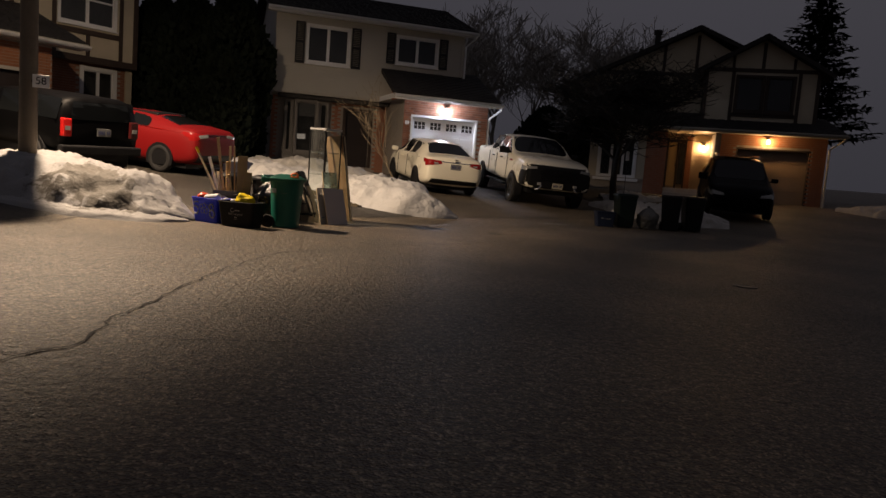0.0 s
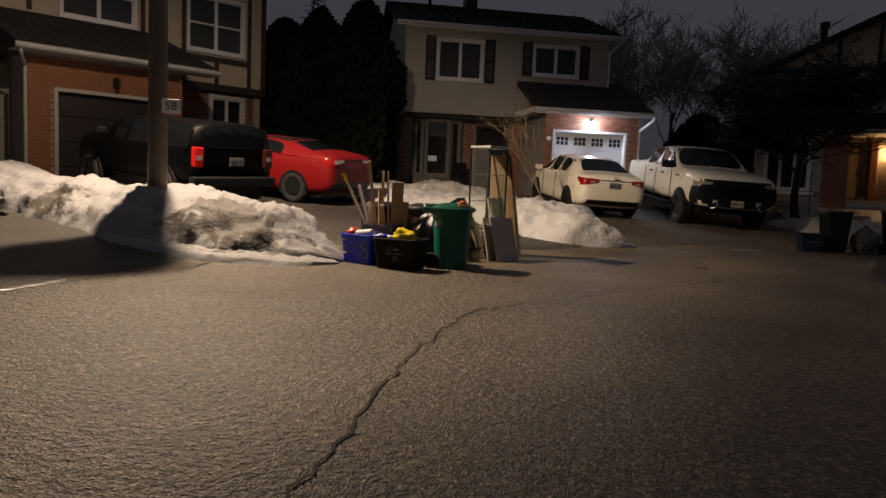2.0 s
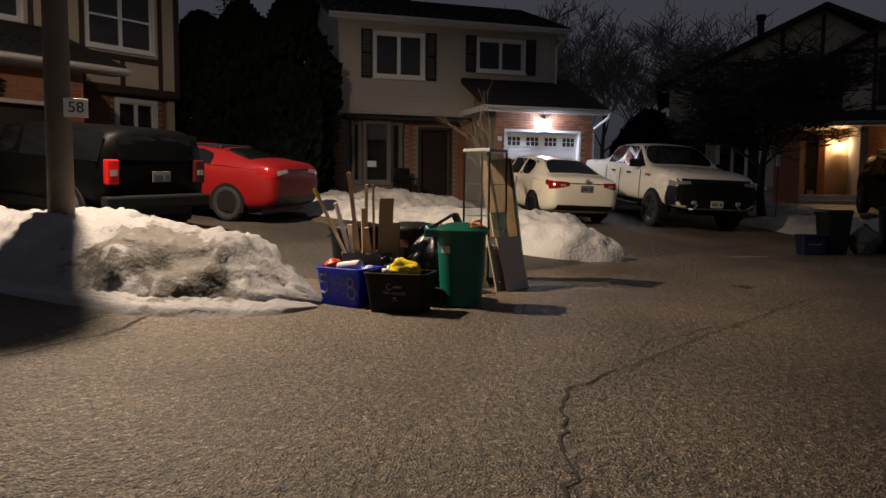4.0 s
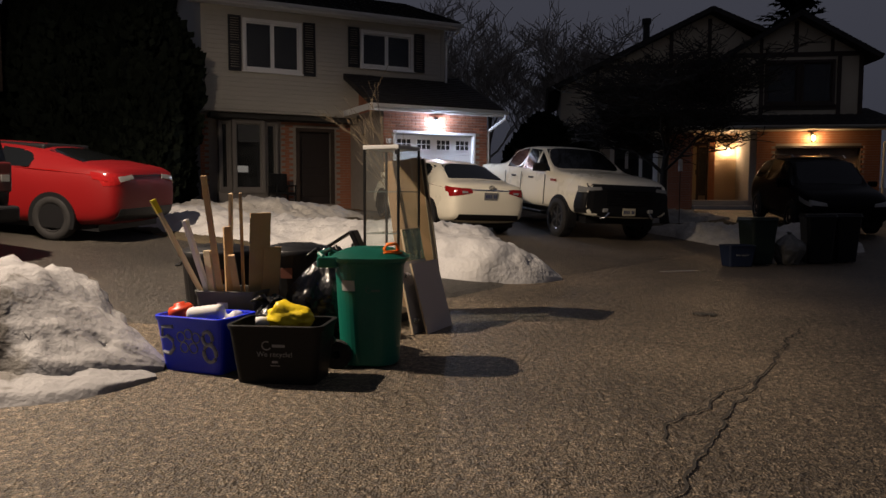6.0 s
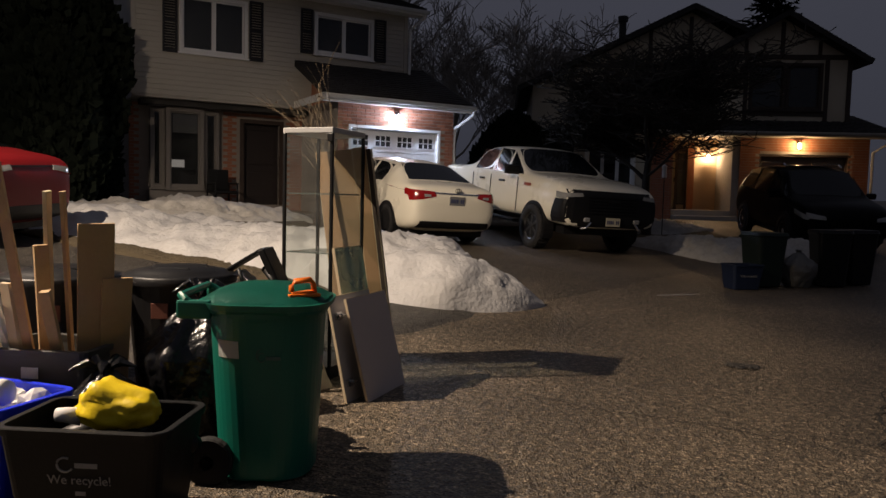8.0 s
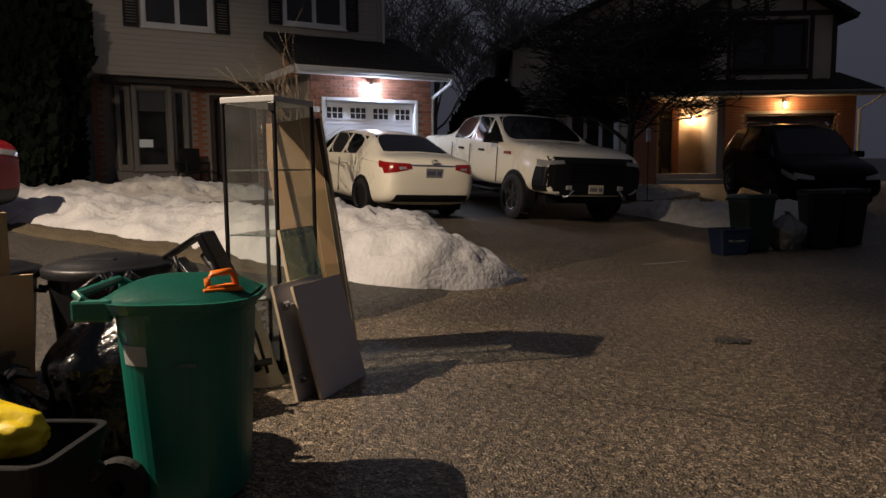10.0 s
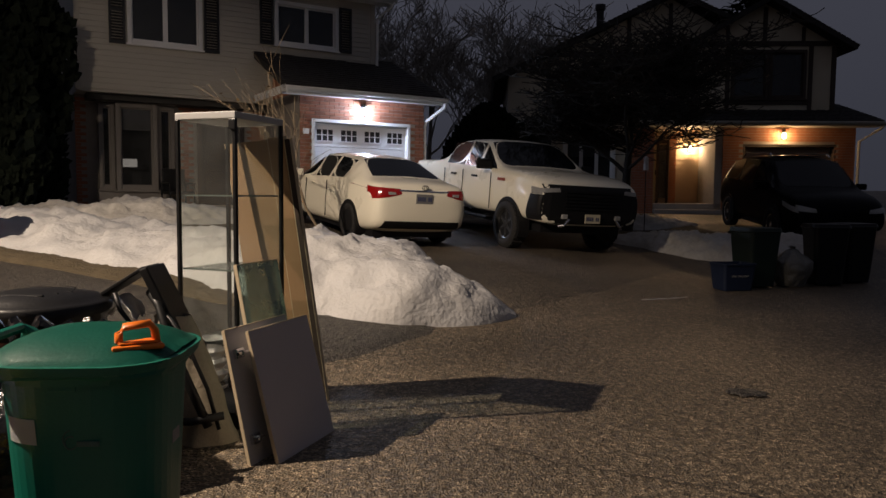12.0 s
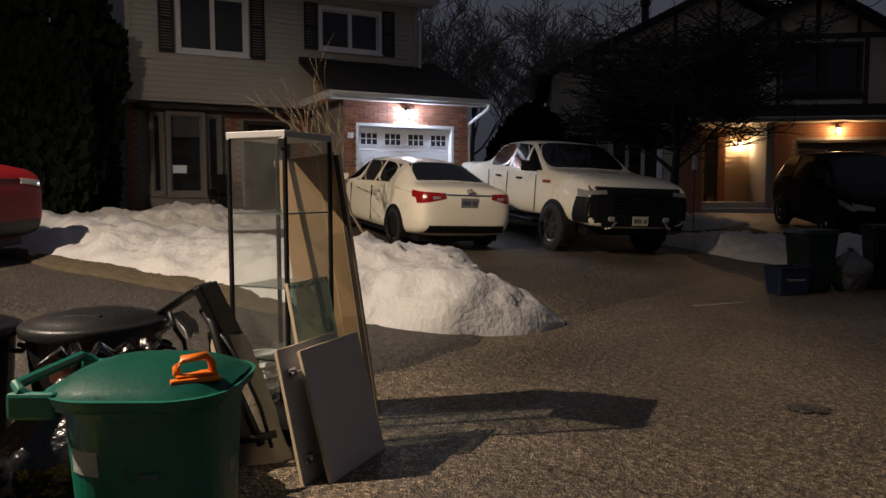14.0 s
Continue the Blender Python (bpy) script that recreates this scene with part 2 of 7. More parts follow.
def box(bm, x0, x1, y0, y1, z0, z1, bevel=0.0, m=None):
    g = bmesh.ops.create_cube(bm, size=1.0)["verts"]
    for v in g:
        v.co = Vector(((x0 + x1) / 2 + v.co.x * (x1 - x0), (y0 + y1) / 2 + v.co.y * (y1 - y0), (z0 + z1) / 2 + v.co.z * (z1 - z0)))
    if bevel:
        es = list({e for v in g for e in v.link_edges})
        r = bmesh.ops.bevel(bm, geom=es, offset=bevel, segments=2, affect="EDGES", profile=0.5)
        g = list({v for f in r["faces"] for v in f.verts} | {v for v in g if v.is_valid})
    if m is not None:
        bmesh.ops.transform(bm, matrix=m, verts=g)
    return g


def boxes(*args, bevel=0.0):
    bm = bmesh.new()
    for a in args:
        box(bm, *a, bevel=bevel)
    return bm


def tube(bm, points, radii, sides=8, cap=True):
    """A tapered tube along points."""
    rings = []
    pts = [Vector(p) for p in points]
    if isinstance(radii, (int, float)):
        radii = [radii] * len(pts)
    for i, p in enumerate(pts):
        d = (pts[min(i + 1, len(pts) - 1)] - pts[max(i - 1, 0)]).normalized()
        a = d.cross(Vector((0.0, 0.0, 1.0)) if abs(d.z) < 0.95 else Vector((1.0, 0.0, 0.0))).normalized()
        b = d.cross(a)
        rings.append([bm.verts.new(p + radii[i] * (math.cos(t) * a + math.sin(t) * b)) for t in [2 * math.pi * k / sides for k in range(sides)]])
    for r, s in zip(rings, rings[1:]):
        for k in range(sides):
            bm.faces.new((r[k], r[(k + 1) % sides], s[(k + 1) % sides], s[k]))
    if cap:
        bm.faces.new(rings[0][::-1])
        bm.faces.new(rings[-1])
    return rings


def grid_mesh(rows, close=False):
    """A sheet through rows of points."""
    bm = bmesh.new()
    vs = [[bm.verts.new(p) for p in row] for row in rows]
    for a, b in zip(vs, vs[1:]):
        k = len(a)
        for i in range(k if close else k - 1):
            bm.faces.new((a[i], a[(i + 1) % k], b[(i + 1) % k], b[i]))
    return bm


def prism(bm, outline, y0, y1, axes="xz"):
    """Extrude a closed outline (u, z) along y."""
    a = [bm.verts.new((u, y0, z)) for u, z in outline]
    b = [bm.verts.new((u, y1, z)) for u, z in outline]
    bm.faces.new(a)
    bm.faces.new(b[::-1])
    k = len(a)
    for i in range(k):
        bm.faces.new((a[i], b[i], b[(i + 1) % k], a[(i + 1) % k]))
    return a + b


def fix(bm):
    bmesh.ops.recalc_face_normals(bm, faces=bm.faces[:])
    return bm


def slope(x, y):
    """Height of the ground: the road is level, the plots rise from its edge."""
    d = max((y - x - 18.0) / 1.414, y - 19.5) - 1.2
    d = 0.5 * (d + math.sqrt(d * d + 0.5))
    return 0.085 * min(d, 9.0 + (d - 9.0) * 0.15 if d > 9 else d)


def fbm(x, y, z=0.0, o=4):
    return noise.fractal(Vector((x, y, z)), 1.0, 2.1, o)

# ---------------------------------------------------------------- ground


def ground_lines():
    fine = [i * 0.5 for i in range(-40, 41)]
    far = [24, 30, 40, 60, 90, 150, 300, 700, 1500]
    return [-f for f in far[::-1]] + fine + far


gx, gy = ground_lines(), [y + 15 for y in ground_lines()]
part("ground", grid_mesh([[(x, y, slope(x, y) + 0.006 * fbm(x * 0.7, y * 0.7) * (abs(x) < 22)) for x in gx] for y in gy]), ASPHALT, smooth=True)
tagged(bpy.data.objects["ground"], "worn grey-brown asphalt of a quiet residential street", "road", kind="structure")


def ribbon(name, pts, width, material, lift, label, category, seed=0):
    """A narrow wandering strip on the ground."""
    rng = random.Random(seed)
    fine = []
    for a, b in zip(pts, pts[1:]):
        k = max(2, int(math.dist(a, b) / 0.07))
        fine += [(a[0] + (b[0] - a[0]) * i / k, a[1] + (b[1] - a[1]) * i / k) for i in range(k)]
    fine.append(pts[-1])
    rows = []
    for i, p in enumerate(fine):
        q, r = fine[max(i - 1, 0)], fine[min(i + 1, len(fine) - 1)]
        d = Vector((r[0] - q[0], r[1] - q[1], 0)).normalized()
        nrm = Vector((-d.y, d.x, 0))
        off = 0.05 * fbm(p[0] * 3.1 + seed, p[1] * 3.1) + 0.02 * rng.uniform(-1, 1)
        w = width * (0.5 + 0.9 * abs(fbm(p[0] * 5, p[1] * 5, seed))) * (0.25 + 0.75 * min(1, i / 8, (len(fine) - 1 - i) / 8))
        c = Vector((p[0], p[1], 0)) + nrm * off
        rows.append([(*(c + nrm * s * w / 2).xy, slope(*(c + nrm * s * w / 2).xy) + lift) for s in (-1, 0, 1)])
    ob = part(name, grid_mesh(rows), material)
    return tagged(ob, label, category, kind="structure")


CRACKS = [
    (((-1.4, 14.0), (-2.0, 13.2), (-2.67, 12.16), (-3.13, 11.53), (-3.43, 11.12), (-3.75, 10.57), (-4.11, 10.08), (-4.29, 9.8), (-4.41, 9.3), (-4.43, 8.6), (-4.39, 7.7), (-4.32, 6.8), (-4.2, 5.86), (-4.06, 5.35), (-4.25, 4.6), (-4.5, 3.6)), 0.05),
    (((-4.15, 5.8), (-3.9, 5.58), (-3.57, 5.6), (-3.0, 5.75), (-2.4, 5.7)), 0.03),
    (((-3.84, 10.5), (-3.8, 10.87), (-3.67, 11.17), (-3.22, 11.62), (-2.7, 12.15)), 0.04),
    (((-4.69, 10.32), (-4.86, 10.06), (-5.3, 9.9)), 0.026),
    (((-5.18, 10.24), (-5.71, 10.25), (-6.1, 10.0), (-6.8, 9.3)), 0.028),
    (((-5.68, 9.63), (-5.96, 9.59), (-6.5, 9.3)), 0.026),
    (((-4.1, 13.9), (-3.8, 13.75), (-3.46, 13.45), (-2.95, 13.15), (-2.4, 12.6)), 0.028),
    (((-4.2, 5.0), (-4.6, 4.95), (-5.2, 5.1), (-6.0, 4.9)), 0.035),
    (((-2.5, 12.4), (-2.0, 12.5), (-1.2, 12.2)), 0.025),
    (((-8.2, 8.7), (-8.15, 9.75), (-7.85, 10.75), (-7.95, 11.8)), 0.07),
]
for i, (pts, w) in enumerate(CRACKS):
    ribbon("road_crack", pts, w * 0.44, CRACK, 0.008, "dark dirt-filled crack wandering across the road asphalt", "crack", i * 7 + 1)


def blot(name, x, y, r, material, label, category, seed):
    rows = []
    for k in range(6):
        rr = r * k / 5
        rows.append([(x + rr * c * (1 + 0.5 * fbm(c * 2, s * 2, seed)), y + rr * s * (0.7 + 0.5 * fbm(s * 2, c * 2, seed + 3)), slope(x, y) + 0.012 - 0.004 * (k == 5)) for c, s in [(math.cos(a), math.sin(a)) for a in [2 * math.pi * j / 28 for j in range(28)]]])
    return tagged(part(name, grid_mesh(rows, close=True), material), label, category, kind="structure")


blot("pothole_patch", -2.08, 14.6, 0.13, DRIVE, "small dark worn pothole in the road asphalt", "pothole", 4)


def patch_of_ground(name, outline, material, lift, label, category, wob=0.12):
    """A sheet that follows the ground inside an outline."""
    bm = bmesh.new()
    k = len(outline)
    cx, cy = sum(p[0] for p in outline) / k, sum(p[1] for p in outline) / k
    edge = []
    for (ax, ay), (bx, by) in zip(outline, outline[1:] + outline[:1]):
        m = max(2, int(math.dist((ax, ay), (bx, by)) / 0.4))
        edge += [(ax + (bx - ax) * i / m, ay + (by - ay) * i / m) for i in range(m)]
    rows = []
    for f in [i / 14 for i in range(15)]:
        row = []
        for x, y in edge:
            px, py = cx + (x - cx) * f + wob * f * fbm(x, y), cy + (y - cy) * f + wob * f * fbm(y, x, 5)
            row.append((px, py, slope(px, py) + (lift if f < 0.99 else -0.02)))
        rows.append(row)
    return tagged(part(name, grid_mesh(rows, close=True), material, smooth=True), label, category, kind="structure")


patch_of_ground("driveway", [(-5.9, 17.9), (-2.9, 17.4), (1.1, 21.6), (0.2, 25.5), (-2.2, 28.3), (-5.8, 26.8), (-5.6, 23.5)], DRIVE_WORN, 0.02, "worn brownish asphalt driveway in front of the cream house", "driveway")
patch_of_ground("driveway", [(-8.3, 13.5), (-6.7, 13.7), (-5.2, 14.75), (-4.4, 15.7), (-3.7, 16.4), (-3.5, 17.2), (-5.0, 17.3), (-8.3, 19.3), (-13.5, 21.2), (-16.5, 17.0), (-9.5, 14.2)], DRIVE, 0.02, "dark asphalt driveway under the red car", "driveway")
patch_of_ground("driveway", [(-8.35, 8.6), (-8.2, 10.0), (-8.02, 12.2), (-9.3, 13.2), (-13.0, 14.4), (-18.0, 15.0), (-18.0, 8.0), (-11.0, 6.8), (-9.0, 7.4)], DRIVE, 0.012, "dark asphalt drive meeting the road along a worn seam", "driveway", 0.06)
patch_of_ground("lawn", [(-5.0, 17.1), (-3.2, 17.6), (-5.9, 23.3), (-6.3, 26.4), (-10.6, 26.0), (-14.0, 23.8), (-8.7, 19.3)], SOIL, 0.05, "brown dead grass strip showing beside melting snow", "lawn")
patch_of_ground("lawn", [(1.7, 22.0), (3.4, 22.0), (3.6, 29.2), (0.2, 31.0), (0.4, 26.2)], SOIL, 0.05, "brown winter lawn round a bare tree", "lawn")

# ---------------------------------------------------------------- snow


def bank(name, spine, label, material=SNOW, seed=0, lumps=0.11, steep=0.0, rough=0.10):
    """A ridge of ploughed snow along a spine of (x, y, half width, height)."""
    fine = []
    for a, b in zip(spine, spine[1:]):
        k = max(2, int(math.dist(a[:2], b[:2]) / 0.055))
        fine += [[a[j] + (b[j] - a[j]) * i / k for j in range(4)] for i in range(k)]
    fine.append(list(spine[-1]))
    arr = np.array(fine)
    for _ in range(14):
        arr[1:-1] = (arr[:-2] + arr[1:-1] * 2 + arr[2:]) / 4
    rows = []
    for i, (x, y, w, h) in enumerate(arr):
        q, r = arr[max(i - 2, 0)], arr[min(i + 2, len(arr) - 1)]
        d = Vector((r[0] - q[0], r[1] - q[1], 0)).normalized()
        nrm = Vector((d.y, -d.x, 0))
        row = []
        for j in range(45):
            s = -1 + 2 * j / 44
            off = s * w * (1 + 0.22 * fbm(x * 0.9 + seed, y * 0.9, s))
            px, py = x + nrm.x * off, y + nrm.y * off
            prof = max(0.0, 1 - abs(s + steep * (1 - s * s)) ** 2.3) ** 0.75
            z = h * prof * (1 + 0.30 * fbm(px * 0.8, py * 0.8, seed))
            n1 = fbm(px * 2.2, py * 2.2, seed + z * 1.6, 5)
            n2 = abs(fbm(px * 5.5, py * 5.5, seed + 9 + z * 4, 4))
            n3 = fbm(px * 14, py * 14, seed + z * 10, 3)
            body = min(1.0, z / 0.22)
            lump = (lumps * n1 - rough * n2 + 0.014 * n3) * body
            row.append((px + nrm.x * s * lump * 1.1, py + nrm.y * s * lump * 1.1, slope(px, py) + z + lump + 0.05 * min(1, (1 - abs(s)) * 6) - 0.03 + 0.010 * n3 * (1 - abs(s))))
        rows.append(row)
    ob = part(name, grid_mesh(rows), material, smooth=True)
    return tagged(ob, label, "snow", kind="stuff")


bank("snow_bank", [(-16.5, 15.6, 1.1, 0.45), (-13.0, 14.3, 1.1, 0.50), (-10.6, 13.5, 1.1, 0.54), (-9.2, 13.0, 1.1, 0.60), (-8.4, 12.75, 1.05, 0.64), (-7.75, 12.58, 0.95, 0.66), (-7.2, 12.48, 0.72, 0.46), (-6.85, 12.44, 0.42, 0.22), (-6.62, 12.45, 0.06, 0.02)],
     "long lumpy bank of ploughed snow with a brown painted shade patch", SNOW_OLD, seed=3, lumps=0.085, steep=0.10, rough=0.05)
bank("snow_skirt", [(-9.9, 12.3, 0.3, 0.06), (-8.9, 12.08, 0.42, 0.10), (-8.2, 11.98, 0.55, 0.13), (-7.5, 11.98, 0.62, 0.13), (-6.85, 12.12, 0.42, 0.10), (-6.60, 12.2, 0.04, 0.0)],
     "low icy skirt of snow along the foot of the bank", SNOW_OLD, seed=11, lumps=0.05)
bank("snow_bank", [(-2.95, 17.35, 0.15, 0.03), (-3.35, 17.35, 0.6, 0.32), (-3.9, 17.5, 0.95, 0.55), (-4.7, 18.1, 1.15, 0.62), (-5.8, 19.1, 1.2, 0.44), (-7.3, 20.2, 1.5, 0.30), (-9.3, 21.6, 1.7, 0.26), (-11.0, 22.8, 1.2, 0.2)],
     "broad white snow bank melting on the front lawn", seed=21, lumps=0.10, rough=0.055)
tagged(bank("lawn_edge", [(-5.0, 16.95, 0.12, 0.03), (-5.6, 17.3, 0.22, 0.07), (-6.6, 18.15, 0.28, 0.08), (-8.2, 19.05, 0.30, 0.08), (-9.6, 20.0, 0.2, 0.05)], "ragged strip of brown dead grass where the snow has melted", SOIL, seed=71, lumps=0.06), category="grass")
bank("snow_bank", [(-10.5, 23.6, 0.8, 0.2), (-8.6, 23.8, 1.1, 0.32), (-7.2, 24.2, 0.9, 0.30), (-6.2, 24.7, 0.4, 0.1)], "rounded greyish snow heap near the front step of the cream house", SNOW_DIRTY, seed=31)
bank("snow_bank", [(0.75, 24.7, 0.3, 0.08), (1.5, 23.8, 0.65, 0.26), (2.0, 22.9, 0.8, 0.34), (2.5, 22.2, 0.8, 0.42), (3.3, 22.0, 0.7, 0.40), (4.0, 21.9, 0.4, 0.15)], "low yellowish snow bank behind the kerbside bins", SNOW_DIRTY, seed=41)
bank("snow_bank", [(1.1, 26.3, 0.4, 0.15), (1.9, 26.4, 0.6, 0.32), (2.8, 26.9, 0.5, 0.2), (3.6, 27.4, 0.3, 0.05)], "small dirty snow heap near the tree trunk", SNOW_DIRTY, seed=51)
bank("snow_bank", [(9.6, 28.6, 0.3, 0.1), (10.8, 27.6, 0.8, 0.4), (12.5, 26.6, 0.9, 0.5), (14, 26, 0.6, 0.3)], "snow heap at the far side of the garage drive", SNOW_DIRTY, seed=61)

# ---------------------------------------------------------------- house parts


def holed(bm, u0, u1, z0, z1, holes, v0, v1):
    """A wall with rectangular openings through it: holes of (u0, u1, z0, z1)."""
    us = sorted({u0, u1, *[c for h in holes for c in h[:2]]})
    zs = sorted({z0, z1, *[c for h in holes for c in h[2:]]})
    for a, b in zip(us, us[1:]):
        for c, d in zip(zs, zs[1:]):
            mu, mz = (a + b) / 2, (c + d) / 2
            if mu < u0 or mu > u1 or mz < z0 or mz > z1 or any(h[0] < mu < h[1] and h[2] < mz < h[3] for h in holes):
                continue
            box(bm, a, b, v0, v1, c, d)
    bmesh.ops.remove_doubles(bm, verts=bm.verts[:], dist=0.0005)
    inner = [f for f in bm.faces if any(g is not f and set(g.verts) == set(f.verts) for g in f.verts[0].link_faces)]
    bmesh.ops.delete(bm, geom=inner, context="FACES")
    return bm


def lap_siding(bm, u0, u1, z0, z1, holes, v, pitch=0.115):
    """Overlapping boards in front of the wall plane v (towards -y)."""
    z = z0
    while z < z1 - 0.01:
        top = min(z + pitch, z1)
        cuts = [(u0, u1)]
        for h in holes:
            if h[2] < (z + top) / 2 < h[3]:
                cuts = [p for a, b in cuts for p in ((a, min(b, h[0])), (max(a, h[1]), b)) if p[1] - p[0] > 0.01]
        for a, b in cuts:
            vs = [bm.verts.new(c) for c in ((a, v - 0.022, z), (b, v - 0.022, z), (b, v - 0.005, top), (a, v - 0.005, top), (a, v, z), (b, v, z), (b, v, top), (a, v, top))]
            for f in ((0, 1, 2, 3), (0, 4, 5, 1), (0, 3, 7, 4), (1, 5, 6, 2), (3, 2, 6, 7)):
                bm.faces.new([vs[i] for i in f])
        z = top
    return bm


def window(parent, u0, u1, z0, z1, v, frame_mat=WHITE, sashes=2, bar=0.07, cross=False, blind=0.0, grille=(0, 0), depth=0.16, blind_mat=None):
    """A framed window in an opening whose outer face is at v; panes, sashes, sill and the dark room behind."""
    w = part("window", boxes((u0 - bar, u0 + 0.02, v - 0.04, v + depth, z0 - bar, z1 + bar), (u1 - 0.02, u1 + bar, v - 0.04, v + depth, z0 - bar, z1 + bar), (u0 + 0.02, u1 - 0.02, v - 0.04, v + depth, z1 - 0.02, z1 + bar), (u0 + 0.02, u1 - 0.02, v - 0.04, v + depth, z0 - bar, z0 + 0.02), bevel=0.008), frame_mat, parent)
    step = (u1 - u0) / sashes
    for i in range(sashes):
        a, b = u0 + step * i, u0 + step * (i + 1)
        bm = boxes((a, a + 0.05, v + 0.02, v + 0.07, z0, z1), (b - 0.05, b, v + 0.02, v + 0.07, z0, z1), (a + 0.05, b - 0.05, v + 0.02, v + 0.07, z0, z0 + 0.05), (a + 0.05, b - 0.05, v + 0.02, v + 0.07, z1 - 0.05, z1))
        if cross:
            box(bm, a + 0.05, b - 0.05, v + 0.015, v + 0.07, (z0 + z1) / 2 - 0.025, (z0 + z1) / 2 + 0.025)
        gu, gz = grille
        for k in range(1, gu):
            box(bm, a + (b - a) * k / gu - 0.009, a + (b - a) * k / gu + 0.009, v + 0.045, v + 0.06, z0 + 0.05, z1 - 0.05)
        for k in range(1, gz):
            box(bm, a + 0.05, b - 0.05, v + 0.046, v + 0.061, z0 + (z1 - z0) * k / gz - 0.009, z0 + (z1 - z0) * k / gz + 0.009)
        part("sash", bm, frame_mat, w)
        p = part("pane", boxes((a + 0.04, b - 0.04, v + 0.048, v + 0.052, z0 + 0.04, z1 - 0.04)), PANE, w)
        p.visible_shadow = False
    # Near-black backing box: the darkness of the unlit room is in its colour.
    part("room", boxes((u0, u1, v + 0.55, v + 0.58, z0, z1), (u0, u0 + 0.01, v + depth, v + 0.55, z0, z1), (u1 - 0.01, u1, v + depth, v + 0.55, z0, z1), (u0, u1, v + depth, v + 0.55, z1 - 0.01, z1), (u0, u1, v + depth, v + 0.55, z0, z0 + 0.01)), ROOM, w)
    if blind:
        bm = bmesh.new()
        k = int((z1 - z0) * blind / 0.05)
        for i in range(k):
            box(bm, u0 + 0.03, u1 - 0.03, v + 0.11, v + 0.118, z1 - 0.05 * (i + 1) + 0.006, z1 - 0.05 * i)
        part("blind", bm, blind_mat or CURTAIN, w)
    part("sill", boxes((u0 - bar - 0.03, u1 + bar + 0.03, v - 0.08, v + 0.02, z0 - bar - 0.035, z0 - bar + 0.002), bevel=0.006), frame_mat, w)
    return w


def shutter(parent, u0, u1, z0, z1, v):
    s = part("shutter", boxes((u0, u0 + 0.05, v - 0.06, v - 0.026, z0, z1), (u1 - 0.05, u1, v - 0.06, v - 0.026, z0, z1), (u0 + 0.05, u1 - 0.05, v - 0.06, v - 0.026, z0, z0 + 0.06), (u0 + 0.05, u1 - 0.05, v - 0.06, v - 0.026, z1 - 0.06, z1), (u0 + 0.05, u1 - 0.05, v - 0.06, v - 0.026, (z0 + z1) / 2 - 0.03, (z0 + z1) / 2 + 0.03)), SHUTTER, parent)
    bm = bmesh.new()
    k = int((z1 - z0) / 0.06)
    for i in range(1, k):
        z = z0 + (z1 - z0) * i / k
        vs = [bm.verts.new(c) for c in ((u0 + 0.04, v - 0.054, z), (u1 - 0.04, v - 0.054, z), (u1 - 0.04, v - 0.03, z + 0.045), (u0 + 0.04, v - 0.03, z + 0.045))]
        bm.faces.new(vs)
    part("louvre", bm, SHUTTER, s)
    return s


def roof_slab(parent, quad, thick=0.14, name="roof", rows=0):
    """A sloping roof slab from four corners: eave left, eave right, ridge right, ridge left; with courses of shingles."""
    el, er, rr, rl = [Vector(p) for p in quad]
    nrm = (er - el).cross(rl - el).normalized()
    if nrm.z < 0:
        nrm = -nrm
    bm = bmesh.new()
    top = [bm.verts.new(p) for p in (el, er, rr, rl)]
    bot = [bm.verts.new(p - nrm * thick) for p in (el, er, rr, rl)]
    bm.faces.new(top)
    bm.faces.new(bot[::-1])
    for i in range(4):
        bm.faces.new((top[i], bot[i], bot[(i + 1) % 4], top[(i + 1) % 4]))
    ob = part(name, fix(bm), SHINGLE, parent)
    rows = rows or max(4, int((rl - el).length / 0.15))
    bm = bmesh.new()
    rng = random.Random(rows)
    for i in range(rows):
        a, b = i / rows, (i + 1) / rows
        l0, r0, l1, r1 = el.lerp(rl, a), er.lerp(rr, a), el.lerp(rl, b), er.lerp(rr, b)
        k = max(3, int((r0 - l0).length / 0.32))
        off = rng.random() * 0.5
        for j in range(k):
            s, t = min(1, max(0, (j + off - 0.5) / k)), min(1, (j + off + 0.5) / k - 0.008)
            if j == k - 1:
                t = 1
            if t - s < 0.004:
                continue
            lift = nrm * (0.016 + 0.006 * rng.random())
            vs = [bm.verts.new(p) for p in (l0.lerp(r0, s) + lift, l0.lerp(r0, t) + lift, l1.lerp(r1, t) + nrm * 0.004, l1.lerp(r1, s) + nrm * 0.004, l0.lerp(r0, s), l0.lerp(r0, t))]
            bm.faces.new(vs[:4])
            bm.faces.new((vs[0], vs[4], vs[5], vs[1]))
    tagged(part("shingles", bm, SHINGLE, ob), kind="stuff")
    return ob


def gutter(parent, a, b, r=0.065, material=WHITE):
    """An open half-round gutter with a lip, from a to b."""
    a, b = Vector(a), Vector(b)
    d = (b - a).normalized()
    side = d.cross(Vector((0, 0, 1)))
    rows = []
    for p in (a, b):
        rows.append([p + side * r * math.cos(t) + Vector((0, 0, r * math.sin(t) * 1.1)) for t in [math.pi + math.pi * k / 8 for k in range(9)]] + [p + side * r + Vector((0, 0, 0.015)), p + side * (r - 0.01) + Vector((0, 0, 0.0))])
    bm = grid_mesh(rows)
    bmesh.ops.solidify(bm, geom=bm.faces[:], thickness=0.006)
    return part("gutter", fix(bm), material, parent)


def pipe(parent, pts, r=0.04, material=WHITE, name="downspout"):
    bm = bmesh.new()
    tube(bm, pts, r, 8)
    return part(name, fix(bm), material, parent, smooth=False)


